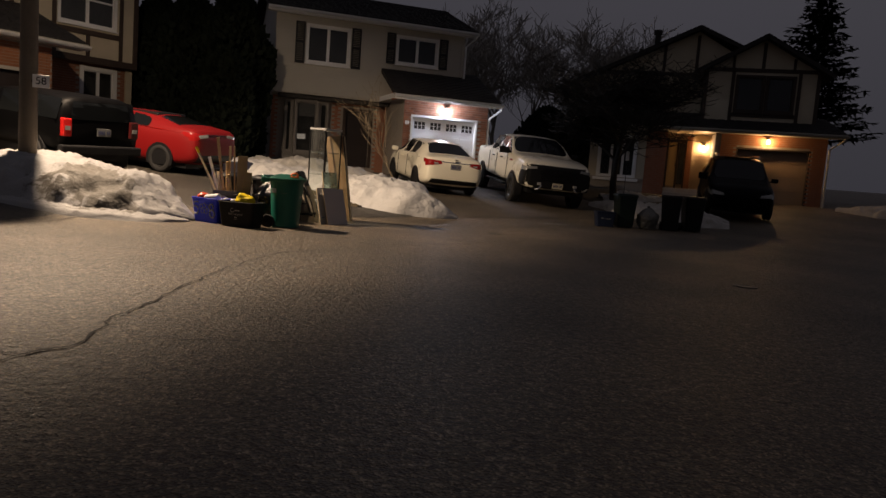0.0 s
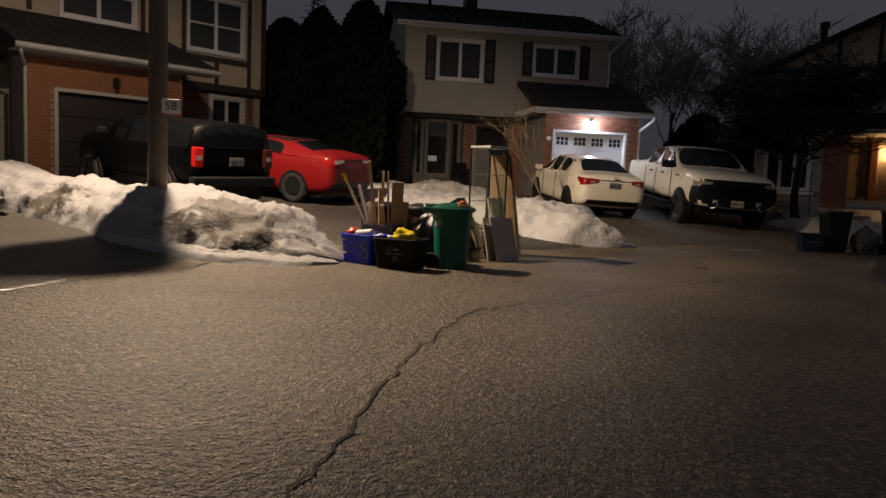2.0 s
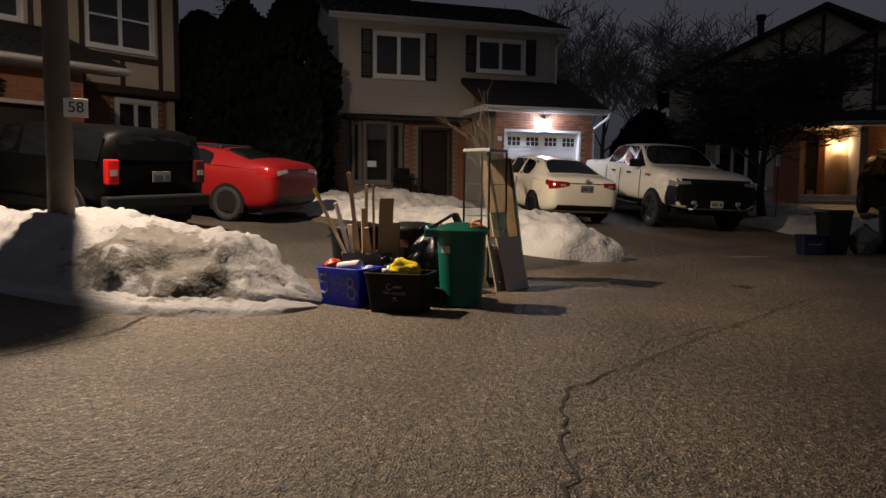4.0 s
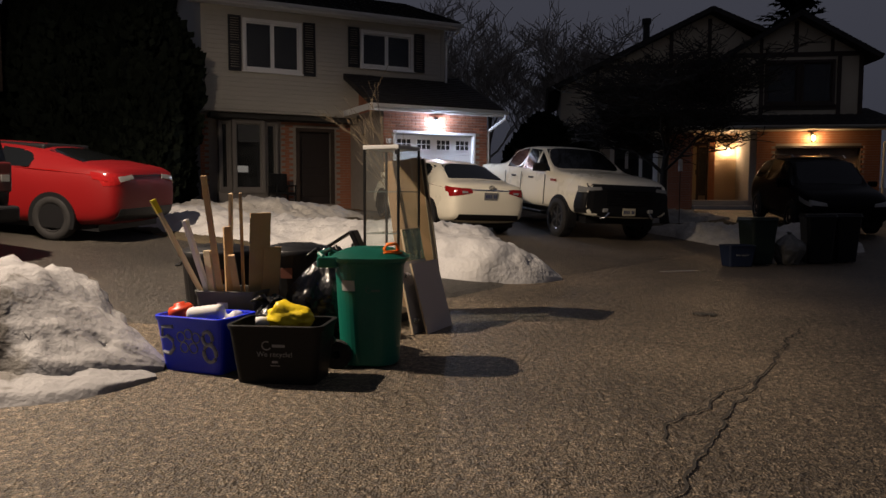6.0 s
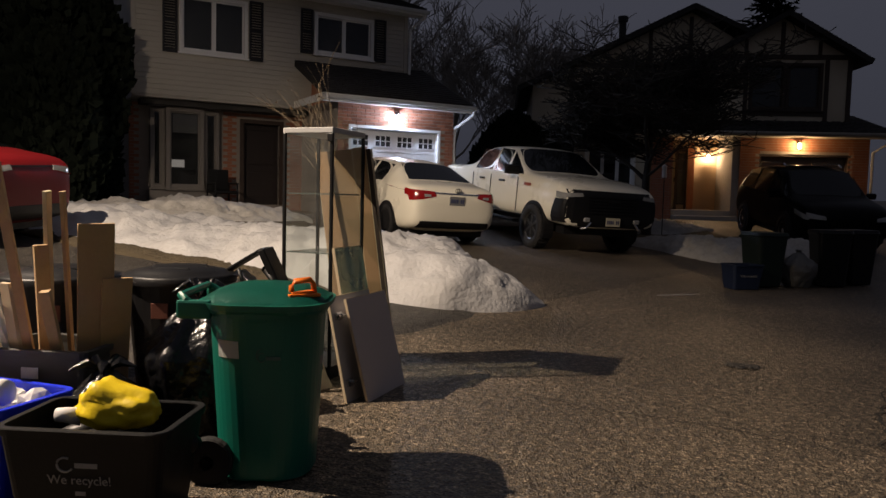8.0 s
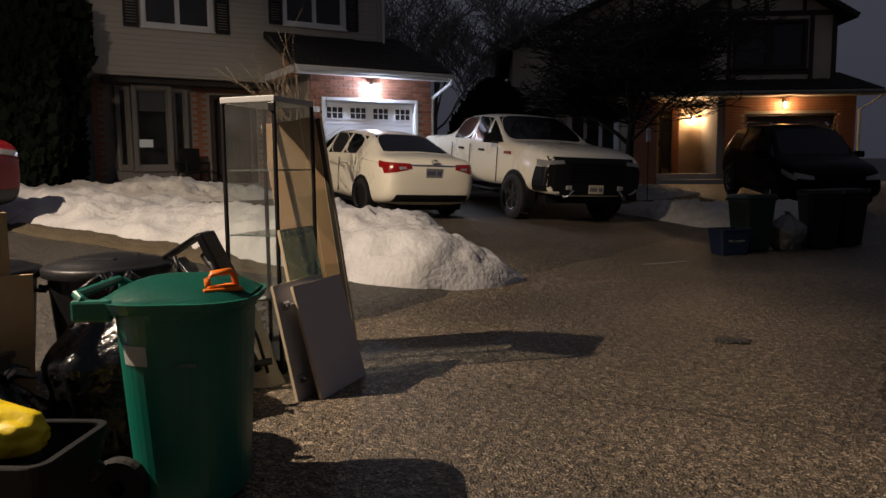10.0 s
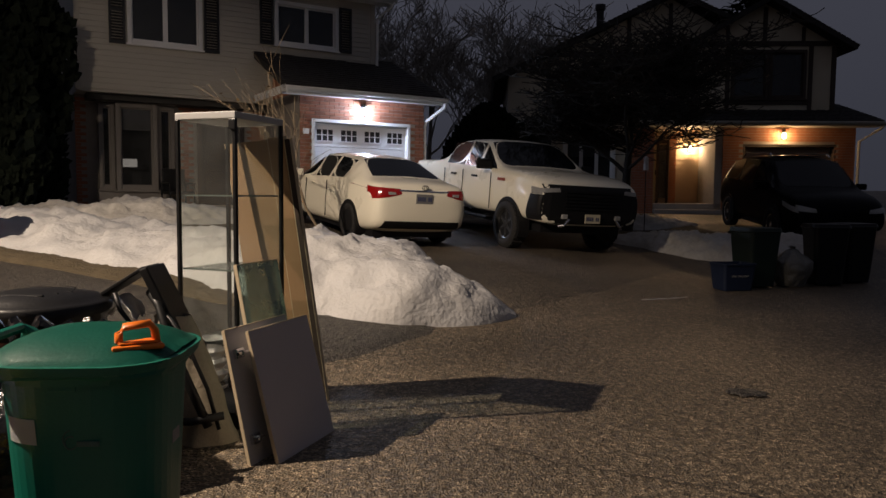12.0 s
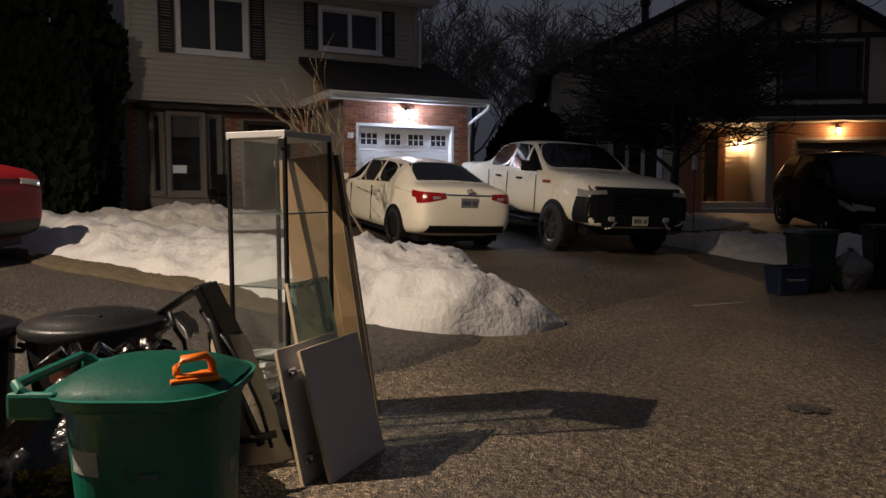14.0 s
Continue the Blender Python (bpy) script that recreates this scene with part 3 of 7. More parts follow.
def bricks(wall, mesh, u0, u1, z0, z1, holes, v, limit, length=0.215, height=0.065, joint=0.010, soldier=None):
    """Bricks one by one, standing 8 mm proud of the mortar at v."""
    z, row, made = z0, 0, 0
    while z + height <= z1 + 0.001:
        u = u0 - (length / 2 if row % 2 else 0)
        while u < u1 - 0.01:
            a, b = max(u, u0), min(u + length, u1)
            mu, mz = (a + b) / 2, z + height / 2
            if b - a > 0.04 and not any(h[0] - 0.03 < mu < h[1] + 0.03 and h[2] - 0.02 < mz < h[3] + 0.02 for h in holes) and made < limit:
                ob = new("brick", mesh)
                ob.parent = wall
                ob.location = (mu, v + random.uniform(-0.002, 0.002), mz)
                ob.scale = ((b - a) / length, 1, 1)
                made += 1
            u += length + joint
        z += height + joint
        row += 1
    return made


def brick_mesh(material, length=0.215, height=0.065, depth=0.03):
    bm = boxes((-length / 2, length / 2, -depth / 2, depth / 2, -height / 2, height / 2), bevel=0.004)
    me = bpy.data.meshes.new("brick")
    bm.to_mesh(me)
    bm.free()
    me.materials.append(material)
    return me


def brick_sheet(bm, u0, u1, z0, z1, holes, v, length=0.215, height=0.065, joint=0.010):
    """The same courses joined into one sheet of bricks, for walls that stay far off."""
    z, row = z0, 0
    while z + height <= z1 + 0.001:
        u = u0 - (length / 2 if row % 2 else 0)
        while u < u1 - 0.01:
            a, b = max(u, u0), min(u + length, u1)
            mu, mz = (a + b) / 2, z + height / 2
            if b - a > 0.04 and not any(h[0] - 0.03 < mu < h[1] + 0.03 and h[2] - 0.02 < mz < h[3] + 0.02 for h in holes):
                w = v - 0.012 + random.uniform(-0.003, 0.003)
                vs = [bm.verts.new(c) for c in ((a, w, z), (b, w, z), (b, w, z + height), (a, w, z + height), (a, v, z), (b, v, z), (b, v, z + height), (a, v, z + height))]
                for f in ((0, 1, 2, 3), (0, 4, 5, 1), (3, 2, 6, 7), (0, 3, 7, 4), (1, 5, 6, 2)):
                    bm.faces.new([vs[i] for i in f])
            u += length + joint
        z += height + joint
        row += 1


def lantern(m, label, power, color, soft=0.05, glow=60.0, name="wall_lantern"):
    """A coach lantern on a wall: bracket, roof cap, glowing glass, base and finial."""
    t = thing(name, m, label, "wall lamp", "outdoor wall lamps")
    part("bracket", boxes((-0.05, 0.05, -0.02, 0.0, -0.12, 0.12), (-0.012, 0.012, -0.14, -0.02, 0.10, 0.125), bevel=0.005), METAL_BLACK, t)
    bm = bmesh.new()
    tube(bm, [(0, -0.14, 0.10), (0, -0.14, 0.06), (0, -0.14, 0.055)], [0.02, 0.095, 0.10], 8)
    part("cap", fix(bm), METAL_BLACK, t)
    bm = bmesh.new()
    tube(bm, [(0, -0.14, -0.15), (0, -0.14, -0.12), (0, -0.14, -0.115)], [0.015, 0.06, 0.065], 8)
    part("base", fix(bm), METAL_BLACK, t)
    bm = bmesh.new()
    for k in range(4):
        a = math.pi / 4 + math.pi / 2 * k
        tube(bm, [(0.062 * math.cos(a), -0.14 + 0.062 * math.sin(a), -0.115), (0.09 * math.cos(a), -0.14 + 0.09 * math.sin(a), 0.055)], 0.005, 5)
    part("cage", fix(bm), METAL_BLACK, t)
    bm = bmesh.new()
    tube(bm, [(0, -0.14, -0.11), (0, -0.14, -0.07), (0, -0.14, 0.0), (0, -0.14, 0.045)], [0.025, 0.045, 0.05, 0.02], 10)
    if power:
        g = part("bulb", fix(bm), mat("bulb_" + str(round(power)) + str(round(color[2] * 100)), (1, 1, 1), 0.4, bump=0, emit=color, emit_strength=glow), t, "glowing frosted bulb", smooth=True)
        g.visible_shadow = False
        src = lamp("lantern_light", "POINT", m @ pose(0, -0.14, -0.02), power, color, size=soft)
        tagged(src, kind="structure")
    else:
        part("bulb", fix(bm), PANE, t, smooth=True)
    return t


# ---------------------------------------------------------------- cream house with the white garage door
HC = pose(-5.0, 28.8, 0, 0, 0, 24)
house = thing("house", HC, "two-storey cream-sided house with brick garage and black shutters", "house")
G0 = 0.66
W1, W2 = (-4.64, -3.22, 4.46, 5.66), (-1.44, 0.03, 4.78, 5.68)
bm = holed(bmesh.new(), -5.7, 1.05, 3.38, 6.12, [W1, W2], 0.0, 0.2)
part("wall", fix(bm), SIDING, house)
part("wall", boxes((-5.7, -5.5, 0.2, 7.2, 3.38, 6.12)), SIDING, house)
part("wall", boxes((0.85, 1.05, 0.2, 7.2, 0.5, 6.12)), SIDING, house)
part("wall", boxes((-5.5, 0.85, 7.0, 7.2, 0.5, 6.12)), SIDING, house)
tagged(part("siding", fix(lap_siding(bmesh.new(), -5.7, 1.05, 3.40, 6.12, [(W1[0] - 0.08, W1[1] + 0.08, W1[2] - 0.1, W1[3] + 0.08), (W2[0] - 0.08, W2[1] + 0.08, W2[2] - 0.1, W2[3] + 0.08)], -0.002)), SIDING, house), kind="stuff")
part("corner_trim", boxes((-5.73, -5.62, -0.04, 0.06, 3.36, 6.12)), SIDING, house)
part("corner_trim", boxes((0.97, 1.08, -0.04, 0.06, 4.3, 6.12)), SIDING, house)
part("floor", boxes((-5.5, 0.85, 0.2, 7.0, 3.2, 3.36), (-5.5, 0.85, 0.2, 7.0, 6.0, 6.1)), ROOM, house)
part("soffit", boxes((-5.7, -1.6, 0.0, 0.75, 3.33, 3.378)), SIDING, house)
window(house, *W1, 0.0, sashes=2, blind=1.0, blind_mat=mat("grey_blind", (0.16, 0.16, 0.155), 0.9))
window(house, *W2, 0.0, sashes=2, blind=1.0, blind_mat=MATS["grey_blind"])
for a, b, c, d in ((-5.07, -4.75, 4.36, 5.76), (-3.12, -2.79, 4.36, 5.76), (-1.86, -1.54, 4.70, 5.78), (0.12, 0.44, 4.70, 5.78)):
    shutter(house, a, b, c, d, 0.0)
# main roof
roof_slab(house, ((-6.05, -0.38, 6.16), (1.45, -0.38, 6.16), (1.45, 3.7, 7.62), (-6.05, 3.7, 7.62)))
roof_slab(house, ((1.45, 7.6, 6.16), (-6.05, 7.6, 6.16), (-6.05, 3.7, 7.62), (1.45, 3.7, 7.62)))
bm = bmesh.new()
prism(bm, [(0.0, 6.1), (7.2, 6.1), (3.7, 7.44)], 0, 0.15)
bmesh.ops.transform(bm, matrix=Matrix(((0, 1, 0, -5.7), (1, 0, 0, 0), (0, 0, 1, 0), (0, 0, 0, 1))), verts=bm.verts[:])
prism2 = prism(bm, [(0.0, 6.1), (7.2, 6.1), (3.7, 7.44)], 0, 0.15)
bmesh.ops.transform(bm, matrix=Matrix(((0, 1, 0, 0.9), (1, 0, 0, 0), (0, 0, 1, 0), (0, 0, 0, 1))), verts=prism2)
part("gable", fix(bm), SIDING, house)
part("fascia", boxes((-6.05, 1.45, -0.40, -0.36, 5.96, 6.12), (-6.05, 1.45, -0.36, 0.0, 5.98, 6.0)), WHITE, house)
gutter(house, (-6.05, -0.46, 6.06), (1.47, -0.46, 6.06))
pipe(house, [(1.40, -0.44, 6.02), (1.36, -0.40, 5.90), (1.12, -0.08, 5.62), (1.12, -0.06, 4.3)])
bm = boxes((-3.2, -2.75, 3.2, 3.65, 7.3, 8.05))
box(bm, -3.26, -2.69, 3.14, 3.71, 8.05, 8.15)
part("roof_vent", bm, METAL_BLACK, house)
pipe(house, [(-4.6, 2.6, 7.0), (-4.6, 2.6, 7.75)], 0.06, METAL_BLACK, "vent_pipe")
# ground floor behind the overhang
# White frames of the bay, with the shade on them put into the colour.
BAY_SHADED = mat("shaded_white_window_paint", (0.22, 0.20, 0.18), 0.6, vary=0.08, scale=3, fine=60, bump=0.05)
BAY, DOOR = (-5.2, -3.75, 1.35, 3.1), (-3.05, -2.15, G0 + 0.28, 2.95)
bm = holed(bmesh.new(), -5.7, -1.56, 0.3, 3.33, [BAY, DOOR], 0.7, 0.9)
wall = part("wall", fix(bm), MORTAR, house, "shadowed red brick ground-floor wall")
part("wall", boxes((-5.7, -5.5, 0.9, 7.2, 0.3, 3.38)), MORTAR, house)
bm = bmesh.new()
brick_sheet(bm, -5.7, -1.56, 0.35, 3.3, [(-5.45, -3.55, 0.3, 3.3), (-3.2, -2.0, 0.3, 3.1)], 0.7)
tagged(part("bricks", fix(bm), BRICK, wall), kind="stuff")
window(house, -5.2, -5.0, 1.35, 3.1, 0.55, sashes=1, bar=0.06, frame_mat=BAY_SHADED)
window(house, -4.85, -4.15, 1.35, 3.1, 0.42, sashes=1, bar=0.08, blind=0.3, frame_mat=BAY_SHADED)
window(house, -4.0, -3.75, 1.35, 3.1, 0.55, sashes=1, bar=0.06, frame_mat=BAY_SHADED)
# Glowing panel added to give the bay window its small bright patch.
glow_box = part("television", boxes((-4.78, -4.22, 0.80, 0.83, 1.75, 2.05), bevel=0.006), METAL_BLACK, house, "glowing panel added behind the bay window")
part("screen", boxes((-4.75, -4.45, 0.790, 0.799, 1.80, 1.98)), mat("window_patch_glow", (0.2, 0.2, 0.2), 0.4, bump=0, emit=(1.0, 0.85, 0.68), emit_strength=0.55, vary=0.4, scale=9), glow_box)
part("bay_skirt", boxes((-5.3, -3.65, 0.40, 0.69, 0.35, 1.24), bevel=0.01), BAY_SHADED, house)
part("bay_head", boxes((-5.3, -3.65, 0.40, 0.69, 3.19, 3.32), bevel=0.01), BAY_SHADED, house)
part("front_door", boxes((-3.05, -2.15, 0.82, 0.88, G0 + 0.28, 2.95), (-2.95, -2.25, 0.80, 0.82, 1.15, 1.75), (-2.95, -2.25, 0.80, 0.82, 1.95, 2.80), bevel=0.01), BROWN_DOOR, house, "dark panelled front door in shadow")
part("door_frame", boxes((-3.15, -3.05, 0.66, 0.84, G0 + 0.28, 3.05), (-2.15, -2.05, 0.66, 0.84, G0 + 0.28, 3.05), (-3.05, -2.15, 0.66, 0.84, 2.95, 3.05)), TRIM_DARK, house)
for k in range(2):
    part("step", boxes((-3.6, -1.7, -0.9 + 0.45 * k, 0.68, 0.30 + 0.17 * k, G0 - 0.02 + 0.17 * k), bevel=0.015), WOOD, house, "weathered timber porch step")
pc = thing("patio_chair", HC @ pose(-3.75, -0.1, slope(-8.4, 27.1) + 0.02, 0, 0, 12), "black patio armchair standing by the bay window", "chair")
part("seat", boxes((-0.26, 0.26, -0.25, 0.25, 0.38, 0.45), bevel=0.02), METAL_BLACK, pc)
part("backrest", boxes((-0.26, 0.26, 0.22, 0.27, 0.45, 0.95), bevel=0.02), METAL_BLACK, pc)
for sx in (-1, 1):
    part("armrest", boxes((0.27 * sx - 0.025, 0.27 * sx + 0.025, -0.25, 0.25, 0.60, 0.64), bevel=0.01), METAL_BLACK, pc)
    for sy in (-1, 1):
        part("leg", boxes((0.27 * sx - 0.018, 0.27 * sx + 0.018, 0.23 * sy - 0.018, 0.23 * sy + 0.018, 0.0, 0.62), bevel=0.006), METAL_BLACK, pc)
# garage
GV = -1.84
GD = (-1.24, 1.06, 0.5, 2.80)
bm = holed(bmesh.new(), -1.56, 1.49, 0.3, 3.42, [GD], GV, GV + 0.2)
gwall = part("garage_wall", fix(bm), MORTAR, house, "red brick garage front with pale mortar joints")
part("garage_wall", boxes((-1.56, -1.36, GV + 0.2, 0.7, 0.3, 3.42)), MORTAR, house)
part("garage_wall", boxes((1.29, 1.49, GV + 0.2, 4.5, 0.3, 3.42)), MORTAR, house)
part("garage_door", boxes((-1.24, 1.06, GV + 0.16, GV + 0.20, 0.5, 2.80)), WHITE_DOOR, house, "white sectional garage door with small windows")
gdoor = house.children[-1]
for i in range(4):
    z0 = G0 + 0.02 + 0.53 * i
    bm = bmesh.new()
    box(bm, -1.235, 1.055, GV + 0.12, GV + 0.158, z0, z0 + 0.522, bevel=0.006)
    part("panel", bm, WHITE_DOOR, gdoor)
    for k in range(4):
        u = -1.24 + 0.575 * k
        if i < 3:
            part("raised_panel", boxes((u + 0.07, u + 0.505, GV + 0.108, GV + 0.121, z0 + 0.09, z0 + 0.43), bevel=0.010), WHITE_DOOR, gdoor)
        else:
            wv = part("door_window", boxes((u + 0.09, u + 0.485, GV + 0.112, GV + 0.1195, z0 + 0.14, z0 + 0.38)), SHUTTER, gdoor, "small dark garage window")
            bm = bmesh.new()
            for q in (0, 1, 2):
                box(bm, u + 0.08 + 0.135 * q, u + 0.09 + 0.135 * q + 0.012, GV + 0.100, GV + 0.1115, z0 + 0.13, z0 + 0.39)
            box(bm, u + 0.08, u + 0.495, GV + 0.101, GV + 0.1118, z0 + 0.253, z0 + 0.270)
            box(bm, u + 0.07, u + 0.505, GV + 0.099, GV + 0.1115, z0 + 0.12, z0 + 0.137)
            box(bm, u + 0.07, u + 0.505, GV + 0.099, GV + 0.1115, z0 + 0.383, z0 + 0.40)
            box(bm, u + 0.483, u + 0.505, GV + 0.0985, GV + 0.1115, z0 + 0.137, z0 + 0.383)
            part("muntin", bm, WHITE_DOOR, wv)
part("door_casing", boxes((-1.30, -1.23, GV - 0.03, GV + 0.14, 0.5, 2.86), (1.05, 1.12, GV - 0.03, GV + 0.14, 0.5, 2.86), (-1.23, 1.05, GV - 0.03, GV + 0.14, 2.79, 2.86), bevel=0.006), WHITE, house)
roof_slab(house, ((-2.0, GV - 0.42, 3.50), (1.80, GV - 0.42, 3.50), (1.80, 0.5, 4.72), (-2.0, 0.02, 4.52)))
roof_slab(house, ((1.06, 0.02, 4.52), (1.80, 0.4, 4.70), (1.80, 4.4, 4.70), (1.06, 4.4, 4.52)))
bm = bmesh.new()
prism(bm, [(-1.84, 3.42), (0.0, 3.42), (0.0, 4.42), (-1.84, 3.60)], 0, 0.2)
bmesh.ops.transform(bm, matrix=Matrix(((0, 1, 0, -1.56), (1, 0, 0, 0), (0, 0, 1, 0), (0, 0, 0, 1))), verts=bm.verts[:])
part("cheek_wall", fix(bm), BRICK, house)
part("fascia", boxes((-2.0, 1.80, GV - 0.44, GV - 0.40, 3.30, 3.47), (-2.0, 1.80, GV - 0.40, GV, 3.34, 3.36), (-2.0, -1.96, GV - 0.40, 0.0, 3.34, 3.5)), WHITE, house)
gutter(house, (-2.0, GV - 0.50, 3.42), (1.84, GV - 0.50, 3.42))
pipe(house, [(1.80, GV - 0.48, 3.38), (1.80, GV - 0.44, 3.26), (1.56, GV + 0.02, 2.95), (1.55, GV + 0.05, 2.80), (1.55, GV + 0.05, 0.7)])
part("house_number", boxes((-1.50, -1.36, GV - 0.035, GV - 0.016, 2.52, 2.64), bevel=0.006), WHITE, house, "small white number plaque")
lantern(HC @ pose(-0.09, GV - 0.014, 3.10), "lit coach lantern above the white garage door", 110, (0.62, 0.73, 1.0))
BRICK_WALLS = [(gwall, brick_mesh(BRICK), -1.56, 1.49, 0.62, 3.40, [(-1.30, 1.12, 0.3, 2.86)], GV - 0.004, 300)]

# ---------------------------------------------------------------- half-timbered house beside the pole
HL = pose(-14.65, 18.1, 0, 0, 0, 60)


def timber(parent, *bars):
    for b in bars:
        part("timber", boxes(b, bevel=0.008), TRIM_DARK, parent)


left = thing("house", HL, "half-timbered tan house with orange brick garage", "house")
LG0 = 0.55
bm = holed(bmesh.new(), -1.6, 1.8, 0.3, 3.45, [(-1.02, 1.2, 0.3, 2.72)], 0, 0.2)
lw = part("garage_wall", fix(bm), MORTAR, left, "orange brick garage front")
part("garage_wall", boxes((-1.6, -1.4, 0.2, 7.0, 0.3, 3.45)), MORTAR, left)
part("garage_wall", boxes((1.6, 1.8, 0.2, 3.2, 0.3, 3.45)), MORTAR, left)
bm = bmesh.new()
brick_sheet(bm, -1.6, 1.8, 0.4, 3.43, [(-1.08, 1.26, 0.3, 2.77)], 0)
tagged(part("bricks", fix(bm), BRICK_ORANGE, lw), kind="stuff")
gd = part("garage_door", boxes((-1.02, 1.2, 0.16, 0.2, 0.4, 2.72)), BROWN_DOOR, left, "dark brown panelled garage door")
for i in range(4):
    part("panel", boxes((-1.01, 1.19, 0.12, 0.158, LG0 + 0.55 * i, LG0 + 0.54 + 0.55 * i), bevel=0.008), BROWN_DOOR, gd)
part("door_casing", boxes((-1.09, -1.01, -0.03, 0.14, 0.4, 2.79), (1.19, 1.27, -0.03, 0.14, 0.4, 2.79), (-1.01, 1.19, -0.03, 0.14, 2.71, 2.79)), SIDING, left)
roof_slab(left, ((-1.95, -0.45, 3.60), (2.5, -0.45, 3.60), (2.5, 3.05, 4.85), (-1.95, 3.05, 4.85)))
part("fascia", boxes((-1.95, 2.5, -0.47, -0.43, 3.42, 3.58), (-1.95, 2.5, -0.43, 0, 3.44, 3.46)), SIDING, left)
gutter(left, (-1.95, -0.53, 3.52), (2.52, -0.53, 3.52))
pipe(left, [(-1.88, -0.5, 3.48), (-1.85, -0.45, 3.38), (-1.66, -0.05, 3.15), (-1.66, -0.05, 0.5)], 0.04, SIDING)
lantern(HL @ pose(0.2, -0.014, 3.02), "unlit black coach lantern on orange brick", 0, (1, 1, 1))
part("side_wall", boxes((-9.0, -1.62, 1.2, 1.4, 0.2, 3.3)), SIDING_GREY, left, "dull green lap-sided wall")
tagged(part("siding", fix(lap_siding(bmesh.new(), -9.0, -1.62, 0.3, 3.3, [], 1.19, 0.2)), SIDING_GREY, left), kind="stuff")
roof_slab(left, ((-9.2, 0.7, 3.4), (-1.97, 0.7, 3.4), (-1.97, 4.5, 5.0), (-9.2, 4.5, 5.0)))
LV = 3.05
LW1, LW2 = (3.52, 5.24, 4.66, 6.15), (0.12, 1.95, 4.95, 6.3)
bm = holed(bmesh.new(), -2.6, 6.0, 3.62, 7.3, [LW1, LW2], LV, LV + 0.2)
part("wall", fix(bm), STUCCO, left, "tan stucco panels between dark timbers")
part("wall", boxes((5.8, 6.0, LV + 0.2, 11, 0.5, 7.3)), STUCCO, left)
part("wall", boxes((-2.6, -2.4, LV + 0.2, 11, 3.6, 7.3)), STUCCO, left)
part("wall", boxes((-2.4, 5.8, 10.8, 11, 0.5, 7.3)), STUCCO, left)
window(left, *LW1, LV, cross=True, blind=1.0, blind_mat=MATS["grey_blind"])
window(left, *LW2, LV, cross=True, blind=1.0, blind_mat=MATS["grey_blind"])
timber(left, (-2.6, 6.03, LV - 0.04, LV, 3.52, 3.72), (3.30, 3.42, LV - 0.04, LV, 3.72, 7.3), (5.40, 5.52, LV - 0.04, LV, 3.72, 7.3), (5.88, 6.03, LV - 0.045, LV + 0.02, 3.72, 7.3), (3.42, 5.40, LV - 0.04, LV, 4.34, 4.50), (4.33, 4.45, LV - 0.04, LV, 3.72, 4.34),
       (-0.70, -0.58, LV - 0.04, LV, 4.9, 7.3), (2.12, 2.24, LV - 0.04, LV, 4.3, 7.3), (-0.58, 2.12, LV - 0.04, LV, 4.70, 4.84), (0.97, 1.09, LV - 0.04, LV, 4.4, 4.70))
roof_slab(left, ((-3.0, LV - 0.5, 7.25), (6.4, LV - 0.5, 7.25), (6.4, LV + 4, 9.0), (-3.0, LV + 4, 9.0)))
part("fascia", boxes((-3.0, 6.4, LV - 0.54, LV - 0.5, 7.05, 7.25), (-3.0, 6.4, LV - 0.5, LV, 7.06, 7.08)), WHITE, left)
bm = holed(bmesh.new(), 1.82, 6.0, 0.3, 3.6, [(4.42, 5.43, 1.6, 3.35)], LV + 0.3, LV + 0.5)
lb = part("wall", fix(bm), MORTAR, left, "shadowed brick ground floor")
bm = bmesh.new()
brick_sheet(bm, 2.06, 6.0, 0.4, 3.55, [(4.3, 5.55, 1.5, 3.45)], LV + 0.3)
tagged(part("bricks", fix(bm), BRICK, lb), kind="stuff")
window(left, 4.42, 5.43, 1.6, 3.35, LV + 0.3, sashes=2, bar=0.10)

# ---------------------------------------------------------------- half-timbered house with warm porch lights
HR = pose(7.25, 29.65, 0, 0, 0, -10)
right = thing("house", HR, "half-timbered tan house with lit brick porch and garage", "house")
RG0 = 0.68
bm = holed(bmesh.new(), -1.55, 2.05, 0.4, 3.25, [(-1.0, 1.55, 0.4, 2.72)], 0, 0.2)
rw = part("garage_wall", fix(bm), MORTAR, right, "warm-lit red brick garage front")
part("garage_wall", boxes((1.85, 2.05, 0.2, 5, 0.4, 3.25)), MORTAR, right)
part("garage_wall", boxes((-1.55, -1.35, 0.2, 1.6, 0.4, 3.25)), MORTAR, right)
bm = bmesh.new()
brick_sheet(bm, -1.55, 2.05, 0.7, 3.23, [(-1.02, 1.57, 0.3, 2.74)], 0)
tagged(part("bricks", fix(bm), BRICK_ORANGE, rw), kind="stuff")
gd = part("garage_door", boxes((-1.0, 1.55, 0.30, 0.34, 0.5, 2.72)), TAN_DOOR, right, "brown panelled garage door")
for i in range(4):
    part("panel", boxes((-0.99, 1.54, 0.26, 0.298, RG0 + 0.51 * i, RG0 + 0.50 + 0.51 * i), bevel=0.008), TAN_DOOR, gd)
part("door_casing", boxes((-1.0, -0.94, 0.02, 0.25, 0.5, 2.72), (1.49, 1.55, 0.02, 0.25, 0.5, 2.72), (-0.94, 1.49, 0.02, 0.25, 2.66, 2.72)), TRIM_DARK, right)
roof_slab(right, ((-6.4, -0.5, 3.34), (2.55, -0.5, 3.34), (2.1, 1.3, 4.0), (-6.4, 1.3, 4.0)))
